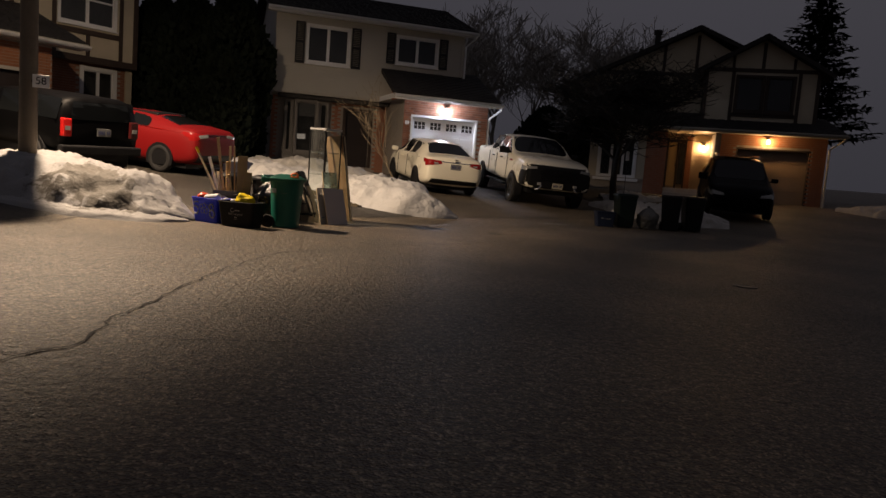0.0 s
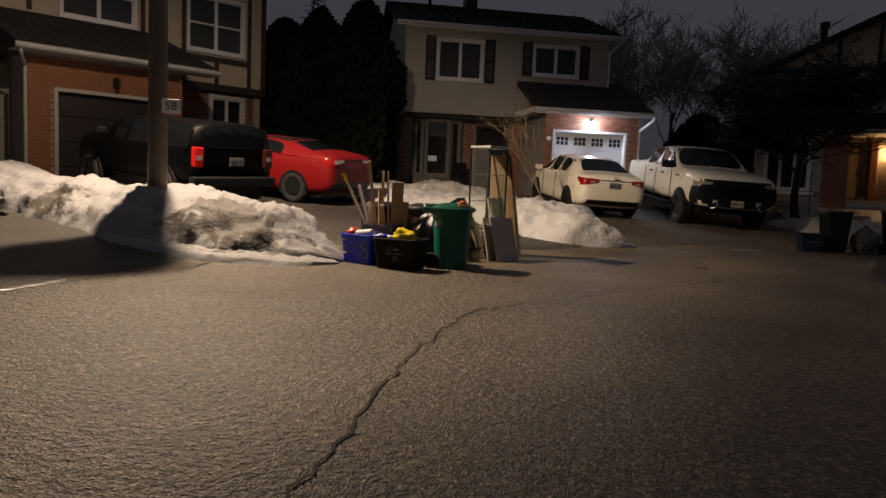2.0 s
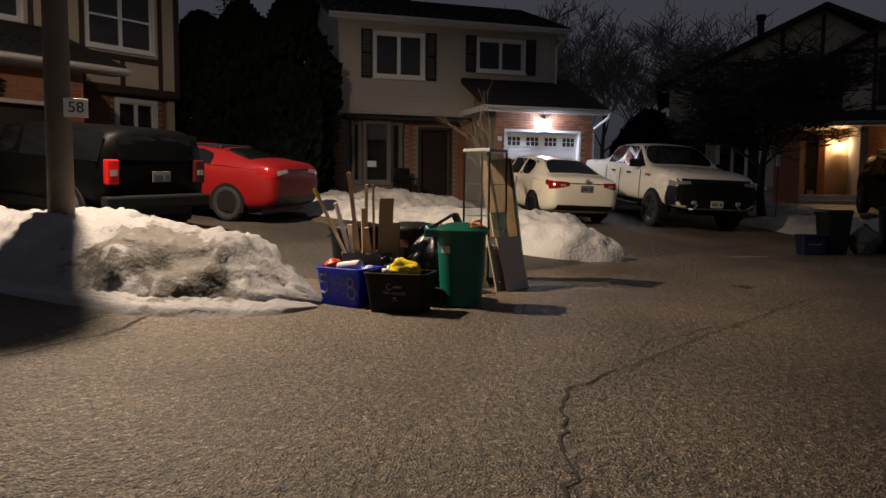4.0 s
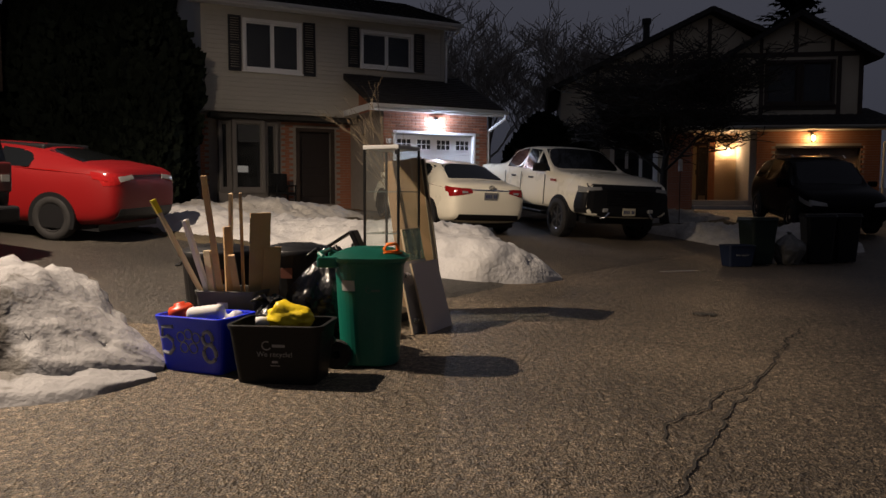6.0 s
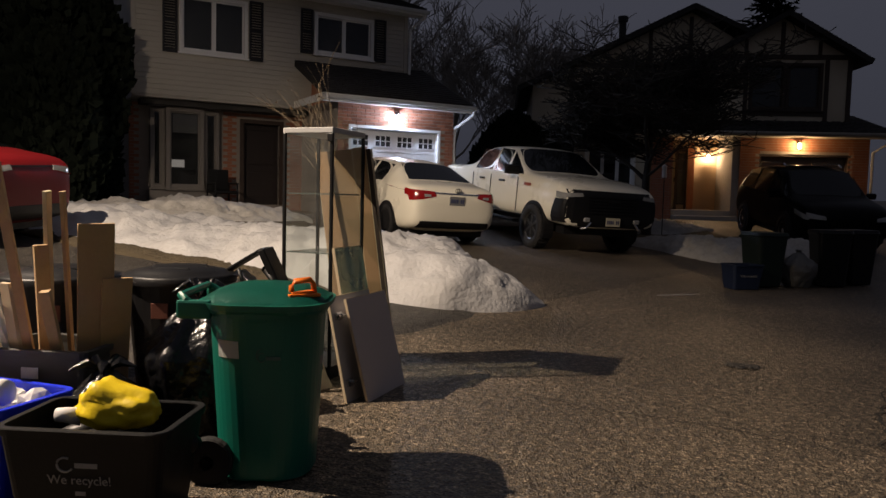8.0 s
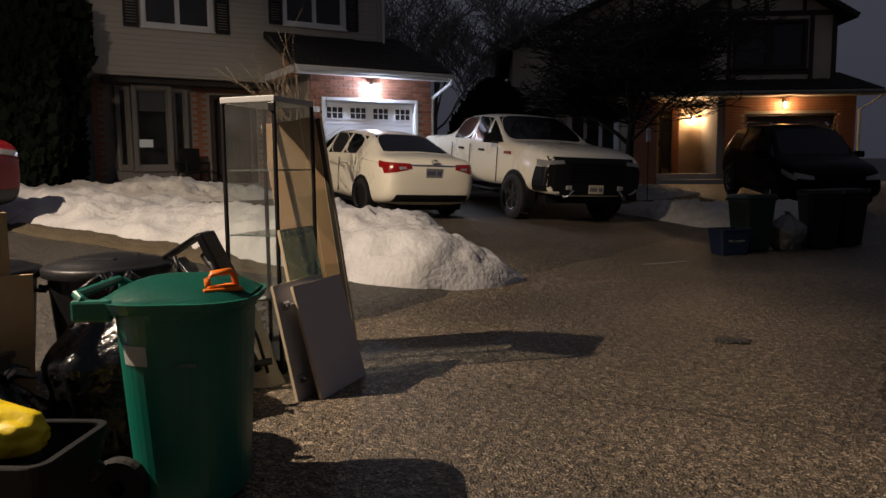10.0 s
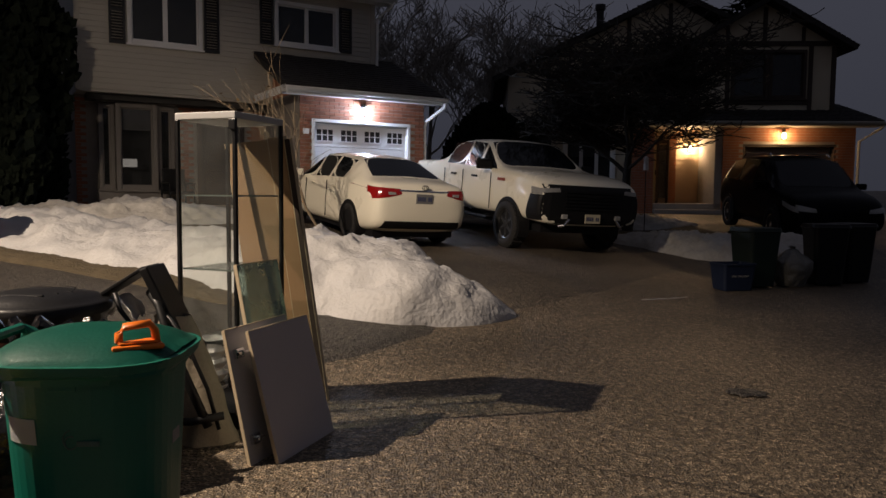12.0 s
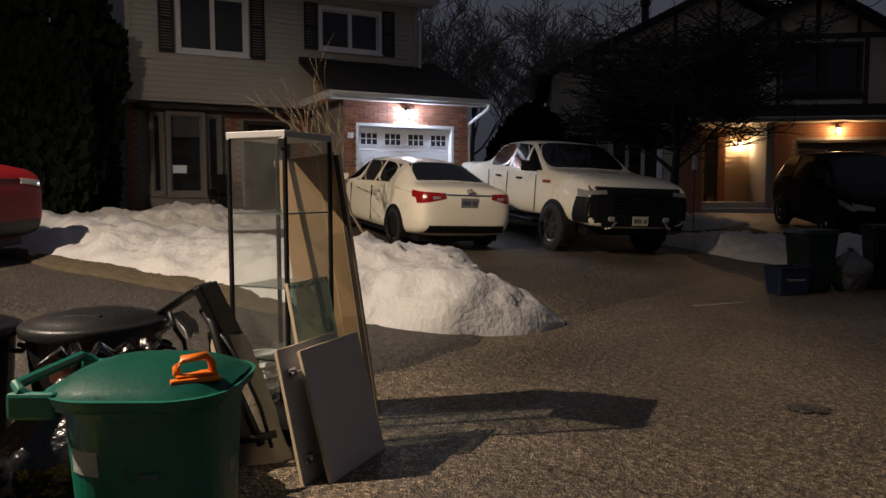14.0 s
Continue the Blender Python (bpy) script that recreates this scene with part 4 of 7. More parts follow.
part("fascia", boxes((-6.4, 2.55, -0.52, -0.48, 3.18, 3.32), (-6.4, 2.55, -0.48, 0.0, 3.19, 3.22)), SIDING, right)
gutter(right, (-6.4, -0.58, 3.26), (2.58, -0.58, 3.26), material=SIDING)
pipe(right, [(2.52, -0.55, 3.22), (2.46, -0.5, 3.12), (2.12, -0.06, 2.80), (2.12, -0.06, 0.7)], 0.04, SIDING)
lantern(HR @ pose(0.05, -0.014, 2.98), "warm lit coach lantern on brick garage", 48, (1.0, 0.62, 0.30))
# porch
rp = part("porch_wall", boxes((-4.2, -3.45, 0.0, 0.2, 0.4, 3.2)), MORTAR, right, "brick porch pier")
part("porch_wall", boxes((-6.3, -4.201, 0.0, 0.2, 0.4, 1.3)), MORTAR, right)
part("porch_wall", boxes((-4.2, -4.0, 0.201, 1.6, 0.4, 3.2)), MORTAR, right)
bm = bmesh.new()
brick_sheet(bm, -4.2, -3.45, 0.6, 3.18, [], 0.0)
tagged(part("bricks", fix(bm), BRICK, rp), kind="stuff")
part("porch_side", boxes((-1.75, -1.56, 0.02, 1.6, 0.6, 3.2)), MORTAR, right)
PORCH_SIDING = mat("tan_porch_siding", (0.46, 0.34, 0.22), 0.65, vary=0.08, scale=2, fine=70, bump=0.05)
tagged(part("siding", fix(lap_siding(bmesh.new(), -2.44, -1.76, 0.7, 3.2, [], 1.58, 0.15)), PORCH_SIDING, right), kind="stuff")
part("porch_back", boxes((-4.2, -1.36, 1.6, 1.8, 0.4, 3.2)), PORCH_SIDING, right)
part("porch_ceiling", boxes((-4.2, -1.36, 0.02, 1.6, 3.20, 3.24)), PORCH_SIDING, right)
pier = part("porch_wall", boxes((-2.66, -2.46, 1.44, 1.598, 0.7, 3.2)), MORTAR, right, "narrow brick pier beside the front door")
bm = bmesh.new()
brick_sheet(bm, -2.66, -2.46, 0.8, 3.18, [], 1.44)
tagged(part("bricks", fix(bm), BRICK_ORANGE, pier), kind="stuff")
d = part("front_door", boxes((-3.34, -3.02, 1.54, 1.59, 1.10, 2.85), (-3.29, -3.07, 1.525, 1.54, 1.2, 1.75), (-3.29, -3.07, 1.525, 1.54, 1.9, 2.75), bevel=0.01), mat("tan_door_paint", (0.44, 0.34, 0.19), 0.5, vary=0.1), right, "tan storm door with a glass panel")
part("door_glass", boxes((-2.94, -2.72, 1.53, 1.545, 1.2, 2.8)), glass("door_glass", (0.35, 0.33, 0.28), 0.05, 0.12), d)
part("handle", boxes((-3.06, -3.03, 1.48, 1.52, 1.9, 2.05), bevel=0.008), METAL_BLACK, d)
part("door_frame", boxes((-3.42, -3.34, 1.5, 1.6, 1.05, 2.95), (-3.02, -2.95, 1.5, 1.6, 1.05, 2.85), (-2.71, -2.665, 1.5, 1.6, 1.05, 2.95), (-3.34, -2.71, 1.5, 1.6, 2.85, 2.95)), TRIM_DARK, right)
for k in range(3):
    part("step", boxes((-3.44, -1.57, -0.62 + 0.32 * k, 1.5, 0.45, RG0 + 0.04 + 0.165 * k), bevel=0.012), CONCRETE, right)
lantern(HR @ pose(-2.05, 1.56, 2.72), "warm lit porch lantern beside the door", 48, (1.0, 0.66, 0.36))
# bay window and wall by the tree
RB = (-5.9, -4.6, 1.35, 2.85)
bm = holed(bmesh.new(), -6.3, -4.2, 1.3, 3.2, [RB], 0.05, 0.2)
part("wall", fix(bm), STUCCO, right)
window(right, *RB, 0.05, sashes=3, bar=0.09, blind=0.35)
part("sill_board", boxes((-6.1, -4.4, -0.12, 0.0, 1.16, 1.27), bevel=0.01), WHITE, right)
# upper storey with gables
RW1, RW2 = (-1.75, -0.55, 4.1, 5.35), (0.0, 0.95, 4.1, 5.35)
UV = 0.55
bm = holed(bmesh.new(), -2.3, 1.65, 3.5, 5.6, [(-1.15, -0.25, 4.1, 5.35), (-0.1, 0.8, 4.1, 5.35)], UV, UV + 0.2)
part("wall", fix(bm), STUCCO, right, "tan stucco with dark timbers")
part("wall", boxes((1.45, 1.65, UV + 0.2, 6.5, 0.5, 5.6)), STUCCO, right)
part("wall", boxes((-6.3, -2.3, UV + 1.5, UV + 1.7, 3.5, 5.6)), STUCCO, right)
part("wall", boxes((-7.5, -7.3, UV + 1.7, 8.5, 0.4, 4.9)), SIDING, right, "pale side wall under the long eave")
part("wall", boxes((-7.5, -6.302, UV + 1.5, UV + 1.698, 0.4, 4.95)), STUCCO, right)
part("wall", boxes((-7.298, -6.102, 8.3, 8.5, 0.4, 4.9)), STUCCO, right)
part("wall", boxes((-6.1, 1.45, 8.3, 8.5, 0.4, 5.6)), STUCCO, right)
window(right, -1.15, -0.25, 4.1, 5.35, UV, frame_mat=TRIM_DARK, sashes=1, bar=0.07)
window(right, -0.1, 0.8, 4.1, 5.35, UV, frame_mat=TRIM_DARK, sashes=1, bar=0.07)
bm = bmesh.new()
prism(bm, [(-2.3, 5.6), (1.65, 5.6), (-0.32, 6.72)], UV, UV + 0.15)
prism(bm, [(-7.5, 4.9), (0.2, 4.9), (0.2, 5.6), (-2.6, 7.25)], UV + 1.504, UV + 1.65)
part("gable", fix(bm), STUCCO, right)
timber(right, (-2.3, 1.65, UV - 0.04, UV, 5.52, 5.66), (-2.33, -2.2, UV - 0.04, UV, 3.5, 5.52), (1.55, 1.68, UV - 0.04, UV, 3.5, 5.52), (-1.38, -1.26, UV - 0.04, UV, 3.5, 5.52), (0.92, 1.04, UV - 0.04, UV, 3.5, 5.52), (-1.26, 0.92, UV - 0.04, UV, 3.88, 4.0), (-0.38, -0.26, UV - 0.04, UV, 5.66, 6.6), (-1.4, -1.3, UV - 0.04, UV, 5.66, 6.1), (0.7, 0.8, UV - 0.04, UV, 5.66, 6.05),
       (-6.3, -2.34, UV + 1.46, UV + 1.5, 5.5, 5.64), (-3.9, -3.78, UV + 1.46, UV + 1.5, 5.64, 6.8), (-5.2, -5.08, UV + 1.46, UV + 1.5, 3.9, 5.5), (-6.33, -6.2, UV + 1.46, UV + 1.5, 3.9, 5.5), (-2.66, -2.54, UV + 1.46, UV + 1.5, 5.64, 7.1))
for q in (((-2.75, UV - 0.45, 5.46), (-2.75, 5.0, 5.46), (-0.32, 5.0, 6.86), (-0.32, UV - 0.45, 6.86)), ((2.1, UV - 0.45, 5.46), (2.1, 5.0, 5.46), (-0.32, 5.0, 6.86), (-0.32, UV - 0.45, 6.86)),
          ((-8.0, UV + 1.05, 4.82), (-8.0, 8.9, 4.82), (-2.6, 8.9, 7.42), (-2.6, UV + 1.05, 7.42)), ((1.75, UV + 1.05, 5.42), (1.75, 8.9, 5.42), (-2.6, 8.9, 7.42), (-2.6, UV + 1.05, 7.42))):
    roof_slab(right, q)
bm = bmesh.new()
tube(bm, [(-4.2, 5.5, 6.4), (-4.2, 5.5, 7.75), (-4.2, 5.5, 7.76), (-4.2, 5.5, 7.95)], [0.13, 0.13, 0.18, 0.18], 12)
part("chimney_pipe", fix(bm), METAL_BLACK, right)
part("ceiling", boxes((-6.1, 1.45, UV + 1.75, 8.3, 3.3, 3.45), (-6.1, 1.45, UV + 1.75, 8.3, 5.5, 5.6)), ROOM, right)

# plain dark walls out of view, added behind and beside the walk to cut sky light
for nm, m, w in (("wall_south", pose(0, -16, -0.2), 45), ("wall_east", pose(34, -1, -0.2, 0, 0, 90), 15), ("wall_west", pose(-34, -1, -0.2, 0, 0, 90), 15)):
    wl = part(nm, boxes((-w, w, -0.15, 0.15, 0, 7.5)), SIDING_GREY)
    wl.matrix_world = m
    tagged(wl, "plain dull green wall, out of view, added to cut sky light", "wall", kind="structure")

# ---------------------------------------------------------------- vehicles
PAINT_WHITE = mat("white_car_paint", (0.86, 0.81, 0.66), 0.28, vary=0.03, scale=1.2, fine=50, bump=0.0, coat=0.6)
PAINT_RED = mat("red_car_paint", (0.185, 0.006, 0.007), 0.45, vary=0.08, scale=1.2, fine=50, bump=0.0, coat=0.0, spec=0.25)
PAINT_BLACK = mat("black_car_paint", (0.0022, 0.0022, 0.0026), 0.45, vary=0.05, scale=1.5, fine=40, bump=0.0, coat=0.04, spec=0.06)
CAR_GLASS = mat("tinted_car_glass", (0.006, 0.007, 0.008), 0.08, vary=0.05, scale=2, fine=20, bump=0.0, spec=0.3)
RUBBER = mat("tyre_rubber", (0.014, 0.013, 0.013), 0.85, vary=0.2, scale=8, fine=60, bump=0.2)
PLASTIC = mat("black_trim_plastic", (0.007, 0.007, 0.008), 0.55, vary=0.1, scale=4, fine=80, bump=0.1, spec=0.3)
RIM_GREY = mat("dark_alloy", (0.10, 0.10, 0.10), 0.4, metal=0.8, vary=0.1, bump=0.02)
CHROME = mat("bright_chrome", (0.75, 0.75, 0.74), 0.16, metal=1.0, vary=0.03, bump=0.0)
LENS_RED = mat("red_lamp_lens", (0.30, 0.010, 0.010), 0.12, vary=0.15, scale=9, fine=40, bump=0.0, coat=0.5)
LENS_CLEAR = mat("clear_lamp_lens", (0.34, 0.34, 0.33), 0.12, vary=0.2, scale=12, fine=50, bump=0.0, coat=0.5)
LENS_LIT = mat("lit_red_lens", (0.80, 0.02, 0.02), 0.25, vary=0.2, scale=10, fine=30, bump=0.0)
PLATE = mat("licence_plate", (0.62, 0.62, 0.60), 0.4, vary=0.08, scale=20, fine=60, bump=0.05)
PLATE_INK = mat("plate_ink", (0.05, 0.06, 0.14), 0.5)


def lathe(bm, profile, sides=28, axis="y"):
    """Revolve (radius, offset) pairs about an axis."""
    rings = []
    for r, o in profile:
        ring = []
        for k in range(sides):
            a = 2 * math.pi * k / sides
            c, s = r * math.cos(a), r * math.sin(a)
            ring.append(bm.verts.new((c, o, s) if axis == "y" else (c, s, o)))
        rings.append(ring)
    for p, q in zip(rings, rings[1:]):
        for k in range(sides):
            bm.faces.new((p[k], p[(k + 1) % sides], q[(k + 1) % sides], q[k]))
    return rings


def wheel(car, x, y, r, side, width=0.22, spokes=5, rim_mat=RIM_GREY, chunky=False):
    """Tyre with tread, rim with spokes and hub. side: +1 for the car's left."""
    o = side
    bm = bmesh.new()
    lathe(bm, [(r * 0.62, -width / 2 * o), (r * 0.80, -width / 2 * o), (r * 0.95, -width * 0.46 * o), (r, -width * 0.32 * o), (r, width * 0.32 * o), (r * 0.95, width * 0.46 * o), (r * 0.80, width / 2 * o), (r * 0.64, width * 0.46 * o), (r * 0.62, width * 0.30 * o)], 32)
    w = part("wheel", fix(bm), RUBBER, car, "black tyre on a dark alloy rim", smooth=True)
    w.location = (x, y, r)
    if chunky:
        bm = bmesh.new()
        for k in range(30):
            m = Matrix.Rotation(2 * math.pi * k / 30, 4, "Y")
            box(bm, -0.022, 0.022, -width * 0.42, width * 0.42, r - 0.01, r + 0.012, m=m)
        part("tread", bm, RUBBER, w)
    bm = bmesh.new()
    lathe(bm, [(r * 0.62, width * 0.38 * o), (r * 0.60, width * 0.42 * o), (r * 0.55, width * 0.36 * o), (r * 0.53, width * 0.1 * o), (0.02, width * 0.08 * o)], 32)
    for k in range(spokes):
        m = Matrix.Rotation(2 * math.pi * k / spokes, 4, "Y")
        g = box(bm, -0.028, 0.028, width * 0.28 * o - 0.02, width * 0.28 * o + 0.02, 0.03, r * 0.57, bevel=0.008, m=m)
    lathe(bm, [(0.001, width * 0.40 * o), (0.05, width * 0.40 * o), (0.06, width * 0.30 * o)], 16)
    part("rim", fix(bm), rim_mat, w)
    return w


def loft(car, table, paint, roles, sill=0.985, subs=2):
    """A car body from stations (x, half width, underside, belt, top, half width of top). roles: interval -> kinds of glass."""
    bm = bmesh.new()
    rings = []
    for x, w, zb, zl, zt, wt in table:
        cab = zt - zl > 0.2
        edge = zt - 0.05 if cab else zl + (zt - zl) * 0.62
        half = [(0, zb), (w * 0.86, zb), (w * sill, zb + 0.10), (w, (zb + zl) * 0.52), (w * 0.965, zl), (wt, edge), (wt * 0.62, zt - 0.012), (0, zt)]
        ring = [bm.verts.new((x, y, z)) for y, z in half]
        ring += [bm.verts.new((x, -y, z)) for y, z in half[-2:0:-1]]
        rings.append(ring)
    k = len(rings[0])
    glass_faces = {"side_window": [], "windscreen": [], "rear_window": []}
    for i, (a, b) in enumerate(zip(rings, rings[1:])):
        for j in range(k):
            f = bm.faces.new((a[j], a[(j + 1) % k], b[(j + 1) % k], b[j]))
            role = roles.get(i, "")
            if j in (4, k - 5) and "s" in role:
                glass_faces["side_window"].append([f])
            if j in (5, 6, 7, 8) and ("w" in role or "r" in role):
                key = "windscreen" if "w" in role else "rear_window"
                if not glass_faces[key]:
                    glass_faces[key].append([])
                glass_faces[key][0].append(f)
    bm.faces.new(rings[0])
    bm.faces.new(rings[-1][::-1])
    fix(bm)
    panes = []
    for key, groups in glass_faces.items():
        for fs in groups:
            bmesh.ops.inset_region(bm, faces=fs, thickness=0.045, use_even_offset=True)
            idx = {}
            g = bmesh.new()
            for f in fs:
                vs = []
                for v in f.verts:
                    if v not in idx:
                        idx[v] = g.verts.new(v.co)
                    vs.append(idx[v])
                g.faces.new(vs)
            panes.append((key, g))
            bmesh.ops.delete(bm, geom=fs, context="FACES_ONLY")
    body = part("body", bm, paint, car, smooth=True)
    md = body.modifiers.new("round", "SUBSURF")
    md.levels = md.render_levels = subs
    md.boundary_smooth = "PRESERVE_CORNERS"
    for key, g in panes:
        p = part(key, g, CAR_GLASS, body, smooth=True)
        md = p.modifiers.new("round", "SUBSURF")
        md.levels = md.render_levels = subs
        md.boundary_smooth = "PRESERVE_CORNERS"
    bpy.context.view_layer.update()
    return body


def skin(body, corners, way, material, name, parent, lift=0.006, n=(10, 6), label="", back=3.0):
    """A patch that lies on the body: corners in the plane across 'way' (unit axis), cast on to the paint."""
    ev = body.evaluated_get(bpy.context.evaluated_depsgraph_get())
    d = Vector(way)
    c = [Vector(p) for p in corners]
    rows, last = [], None
    for i in range(n[1] + 1):
        row = []
        for j in range(n[0] + 1):
            s, t = j / n[0], i / n[1]
            p = c[0].lerp(c[1], s).lerp(c[3].lerp(c[2], s), t)
            hit, at, nm, _ = ev.ray_cast(p - d * back, d)
            if not hit:
                at, nm = (p + d * (last or 0.0)), -d
            else:
                last = (at - p).dot(d)
            row.append(at + nm * lift)
        rows.append(row)
    bm = grid_mesh(rows)
    bmesh.ops.recalc_face_normals(bm, faces=bm.faces[:])
    flip = sum(f.normal.dot(d) for f in bm.faces) > 0
    if flip:
        bmesh.ops.reverse_faces(bm, faces=bm.faces[:])
    bmesh.ops.solidify(bm, geom=bm.faces[:], thickness=lift + 0.012)
    return part(name, bm, material, parent, label, smooth=False)


def arch(car, x, y, r, side, material=PLASTIC, lip=0.05):
    """The dark wheel well and its lip."""
    bm = bmesh.new()
    n = 20
    o = [(x + (r + lip) * math.cos(a), r + (r + lip) * math.sin(a)) for a in [math.pi * 1.12 - math.pi * 1.24 * k / n for k in range(n + 1)]]
    prism(bm, [(u, max(v, 0.16)) for u, v in o], y - 0.20 * side, y)
    return part("wheel_arch", fix(bm), material, car)


def licence_plate(car, m, material=PLATE):
    p = part("licence_plate", boxes((-0.15, 0.15, -0.006, 0.006, -0.075, 0.075), bevel=0.004), material, car, "pale licence plate with dark characters")
    p.matrix_local = m
    bm = bmesh.new()
    for k in range(7):
        if k != 4:
            box(bm, -0.125 + 0.037 * k, -0.10 + 0.037 * k, -0.009, -0.0062, -0.035, 0.03)
    tagged(part("characters", bm, PLATE_INK, p), kind="stuff")
    return p


def mirror(car, x, y, z, side, paint):
    bm = bmesh.new()
    box(bm, x - 0.06, x + 0.06, y, y + 0.20 * side, z - 0.06, z + 0.07, bevel=0.03)
    mm = part("mirror", fix(bm), paint, car)
    part("mirror_arm", boxes((x - 0.02, x + 0.03, y - 0.08 * side, y + 0.02 * side, z - 0.05, z - 0.01)), PLASTIC, mm)
    return mm


def seats(car, xs, w, z):
    for x in xs:
        for y in (-w, w):
            bm = bmesh.new()
            box(bm, x - 0.07, x + 0.07, y - 0.24, y + 0.24, z - 0.5, z, bevel=0.05)
            box(bm, x - 0.05, x + 0.05, y - 0.12, y + 0.12, z + 0.02, z + 0.2, bevel=0.045)
            part("seat", bm, PLASTIC, car)


def sedan(m, paint, label, tall=0.0, lens=None, low=0.0, rims=RIM_GREY, valance=0.44):
    """A four-door saloon, 4.65 m long, nose towards +x."""
    car = thing("sedan_car", m, label, "car", "parked vehicles")
    table = [(-2.32, 0.62, 0.44, 0.74, 0.82, 0.54), (-2.27, 0.80, 0.32, 0.95 + tall, 1.02 + tall, 0.66), (-2.05, 0.865, 0.24, 0.99 + tall, 1.07 + tall, 0.70), (-1.72, 0.885, 0.21, 1.00 + tall, 1.10 + tall, 0.68), (-1.00, 0.888, 0.20, 0.99, 1.405 - low, 0.55), (-0.35, 0.888, 0.20, 0.97, 1.455 - low, 0.585),
             (0.38, 0.888, 0.20, 0.94, 1.44 - low, 0.60), (1.28, 0.885, 0.20, 0.93, 1.00, 0.74), (1.85, 0.87, 0.20, 0.84, 0.92, 0.70), (2.20, 0.80, 0.22, 0.68, 0.78, 0.62), (2.32, 0.60, 0.27, 0.52, 0.60, 0.50)]
    body = loft(car, table, paint, {3: "r", 4: "s", 5: "s", 6: "sw"})
    for x in (-1.37, 1.33):
        for s in (1, -1):
            arch(car, x, 0.892 * s, 0.32, s)
            wheel(car, x, 0.80 * s, 0.32, s, 0.20, 5, rims)
    for s in (1, -1):
        skin(body, ((0, 0.40 * s, 0.86 + tall), (0, 0.82 * s, 0.77 + tall), (0, 0.83 * s, 0.95 + tall), (0, 0.42 * s, 0.94 + tall)), (1, 0, 0), lens or LENS_RED, "tail_lamp", car, 0.008)
        skin(body, ((-2.26, 0, 0.83 + tall), (-1.98, 0, 0.86 + tall), (-1.92, 0, 0.96 + tall), (-2.24, 0, 0.94 + tall)), (0, -s, 0), LENS_RED, "tail_lamp", car, 0.008)
        if tall:
            skin(body, ((0, 0.36 * s, 0.87 + tall), (0, 0.66 * s, 0.83 + tall), (0, 0.68 * s, 0.90 + tall), (0, 0.38 * s, 0.93 + tall)), (1, 0, 0), LENS_CLEAR, "reversing_lamp", car, 0.016)
        else:
            skin(body, ((0, 0.50 * s, 0.85), (0, 0.62 * s, 0.84), (0, 0.63 * s, 0.885), (0, 0.51 * s, 0.885)), (1, 0, 0), LENS_CLEAR, "reversing_lamp", car, 0.014)
        skin(body, ((1.9, 0, 0.62), (2.25, 0, 0.60), (2.2, 0, 0.70), (1.8, 0, 0.76)), (0, -s, 0), LENS_CLEAR, "headlamp", car, 0.008)
        mirror(car, 0.98, 0.86 * s, 1.0, s, paint)
        for x in (-0.62, 0.36):
            bm = bmesh.new()
            box(bm, x - 0.09, x + 0.09, 0.886 * s - 0.012, 0.886 * s + 0.022, 0.845, 0.872, bevel=0.01)
            part("door_handle", bm, paint, car)
        for x, z1 in ((-0.33, 0.93), (0.72, 0.91)):
            part("door_gap", boxes((x - 0.002, x + 0.002, 0.884 * s - 0.01, 0.884 * s + 0.006, 0.32, z1)), PLASTIC, car)
    skin(body, ((0, -0.70, 0.32), (0, 0.70, 0.32), (0, 0.66, valance), (0, -0.66, valance)), (1, 0, 0), PLASTIC, "rear_valance", car, 0.008)
    skin(body, ((0, -0.44, 0.905 + tall), (0, 0.44, 0.905 + tall), (0, 0.44, 0.925 + tall), (0, -0.44, 0.925 + tall)), (1, 0, 0), CHROME if paint is PAINT_WHITE else PLASTIC, "boot_trim", car, 0.012, (16, 2))
    part("underbody", boxes((-2.0, 2.0, -0.72, 0.72, 0.16, 0.26)), PLASTIC, car)
    seats(car, (-1.05, 0.25), 0.36, 0.95)
    # Dark block fills the cabin so gaps round the panes look unlit.
    part("cabin_lining", boxes((-0.95, 0.32, -0.50, 0.50, 0.6, 1.34), bevel=0.03), PLASTIC, car)
    return car, body


def at_angle(x, y, heading, dz=0.0):
    """Pose of a vehicle on the sloping ground, nose along heading."""
    a = radians(heading)
    f, b = (x + 1.3 * math.cos(a), y + 1.3 * math.sin(a)), (x - 1.3 * math.cos(a), y - 1.3 * math.sin(a))
    l, r = (x - 0.8 * math.sin(a), y + 0.8 * math.cos(a)), (x + 0.8 * math.sin(a), y - 0.8 * math.cos(a))
    X = Vector((f[0] - b[0], f[1] - b[1], slope(*f) - slope(*b))).normalized()
    Y = Vector((l[0] - r[0], l[1] - r[1], slope(*l) - slope(*r))).normalized()
    Z = X.cross(Y).normalized()
    Y = Z.cross(X)
    z = (slope(*f) + slope(*b) + slope(*l) + slope(*r)) / 4 + 0.02 + dz
    return Matrix(((X.x, Y.x, Z.x, x), (X.y, Y.y, Z.y, y), (X.z, Y.z, Z.z, z), (0, 0, 0, 1)))


car, body = sedan(at_angle(-4.36, 24.0, 113), PAINT_WHITE, "white four-door sedan parked tail-first beside the snow")
licence_plate(car, pose(-2.315, 0, 0.80, 0, 0, -90), mat("dirty_grey_plate", (0.22, 0.22, 0.22), 0.5, vary=0.2, scale=18))
bm = bmesh.new()
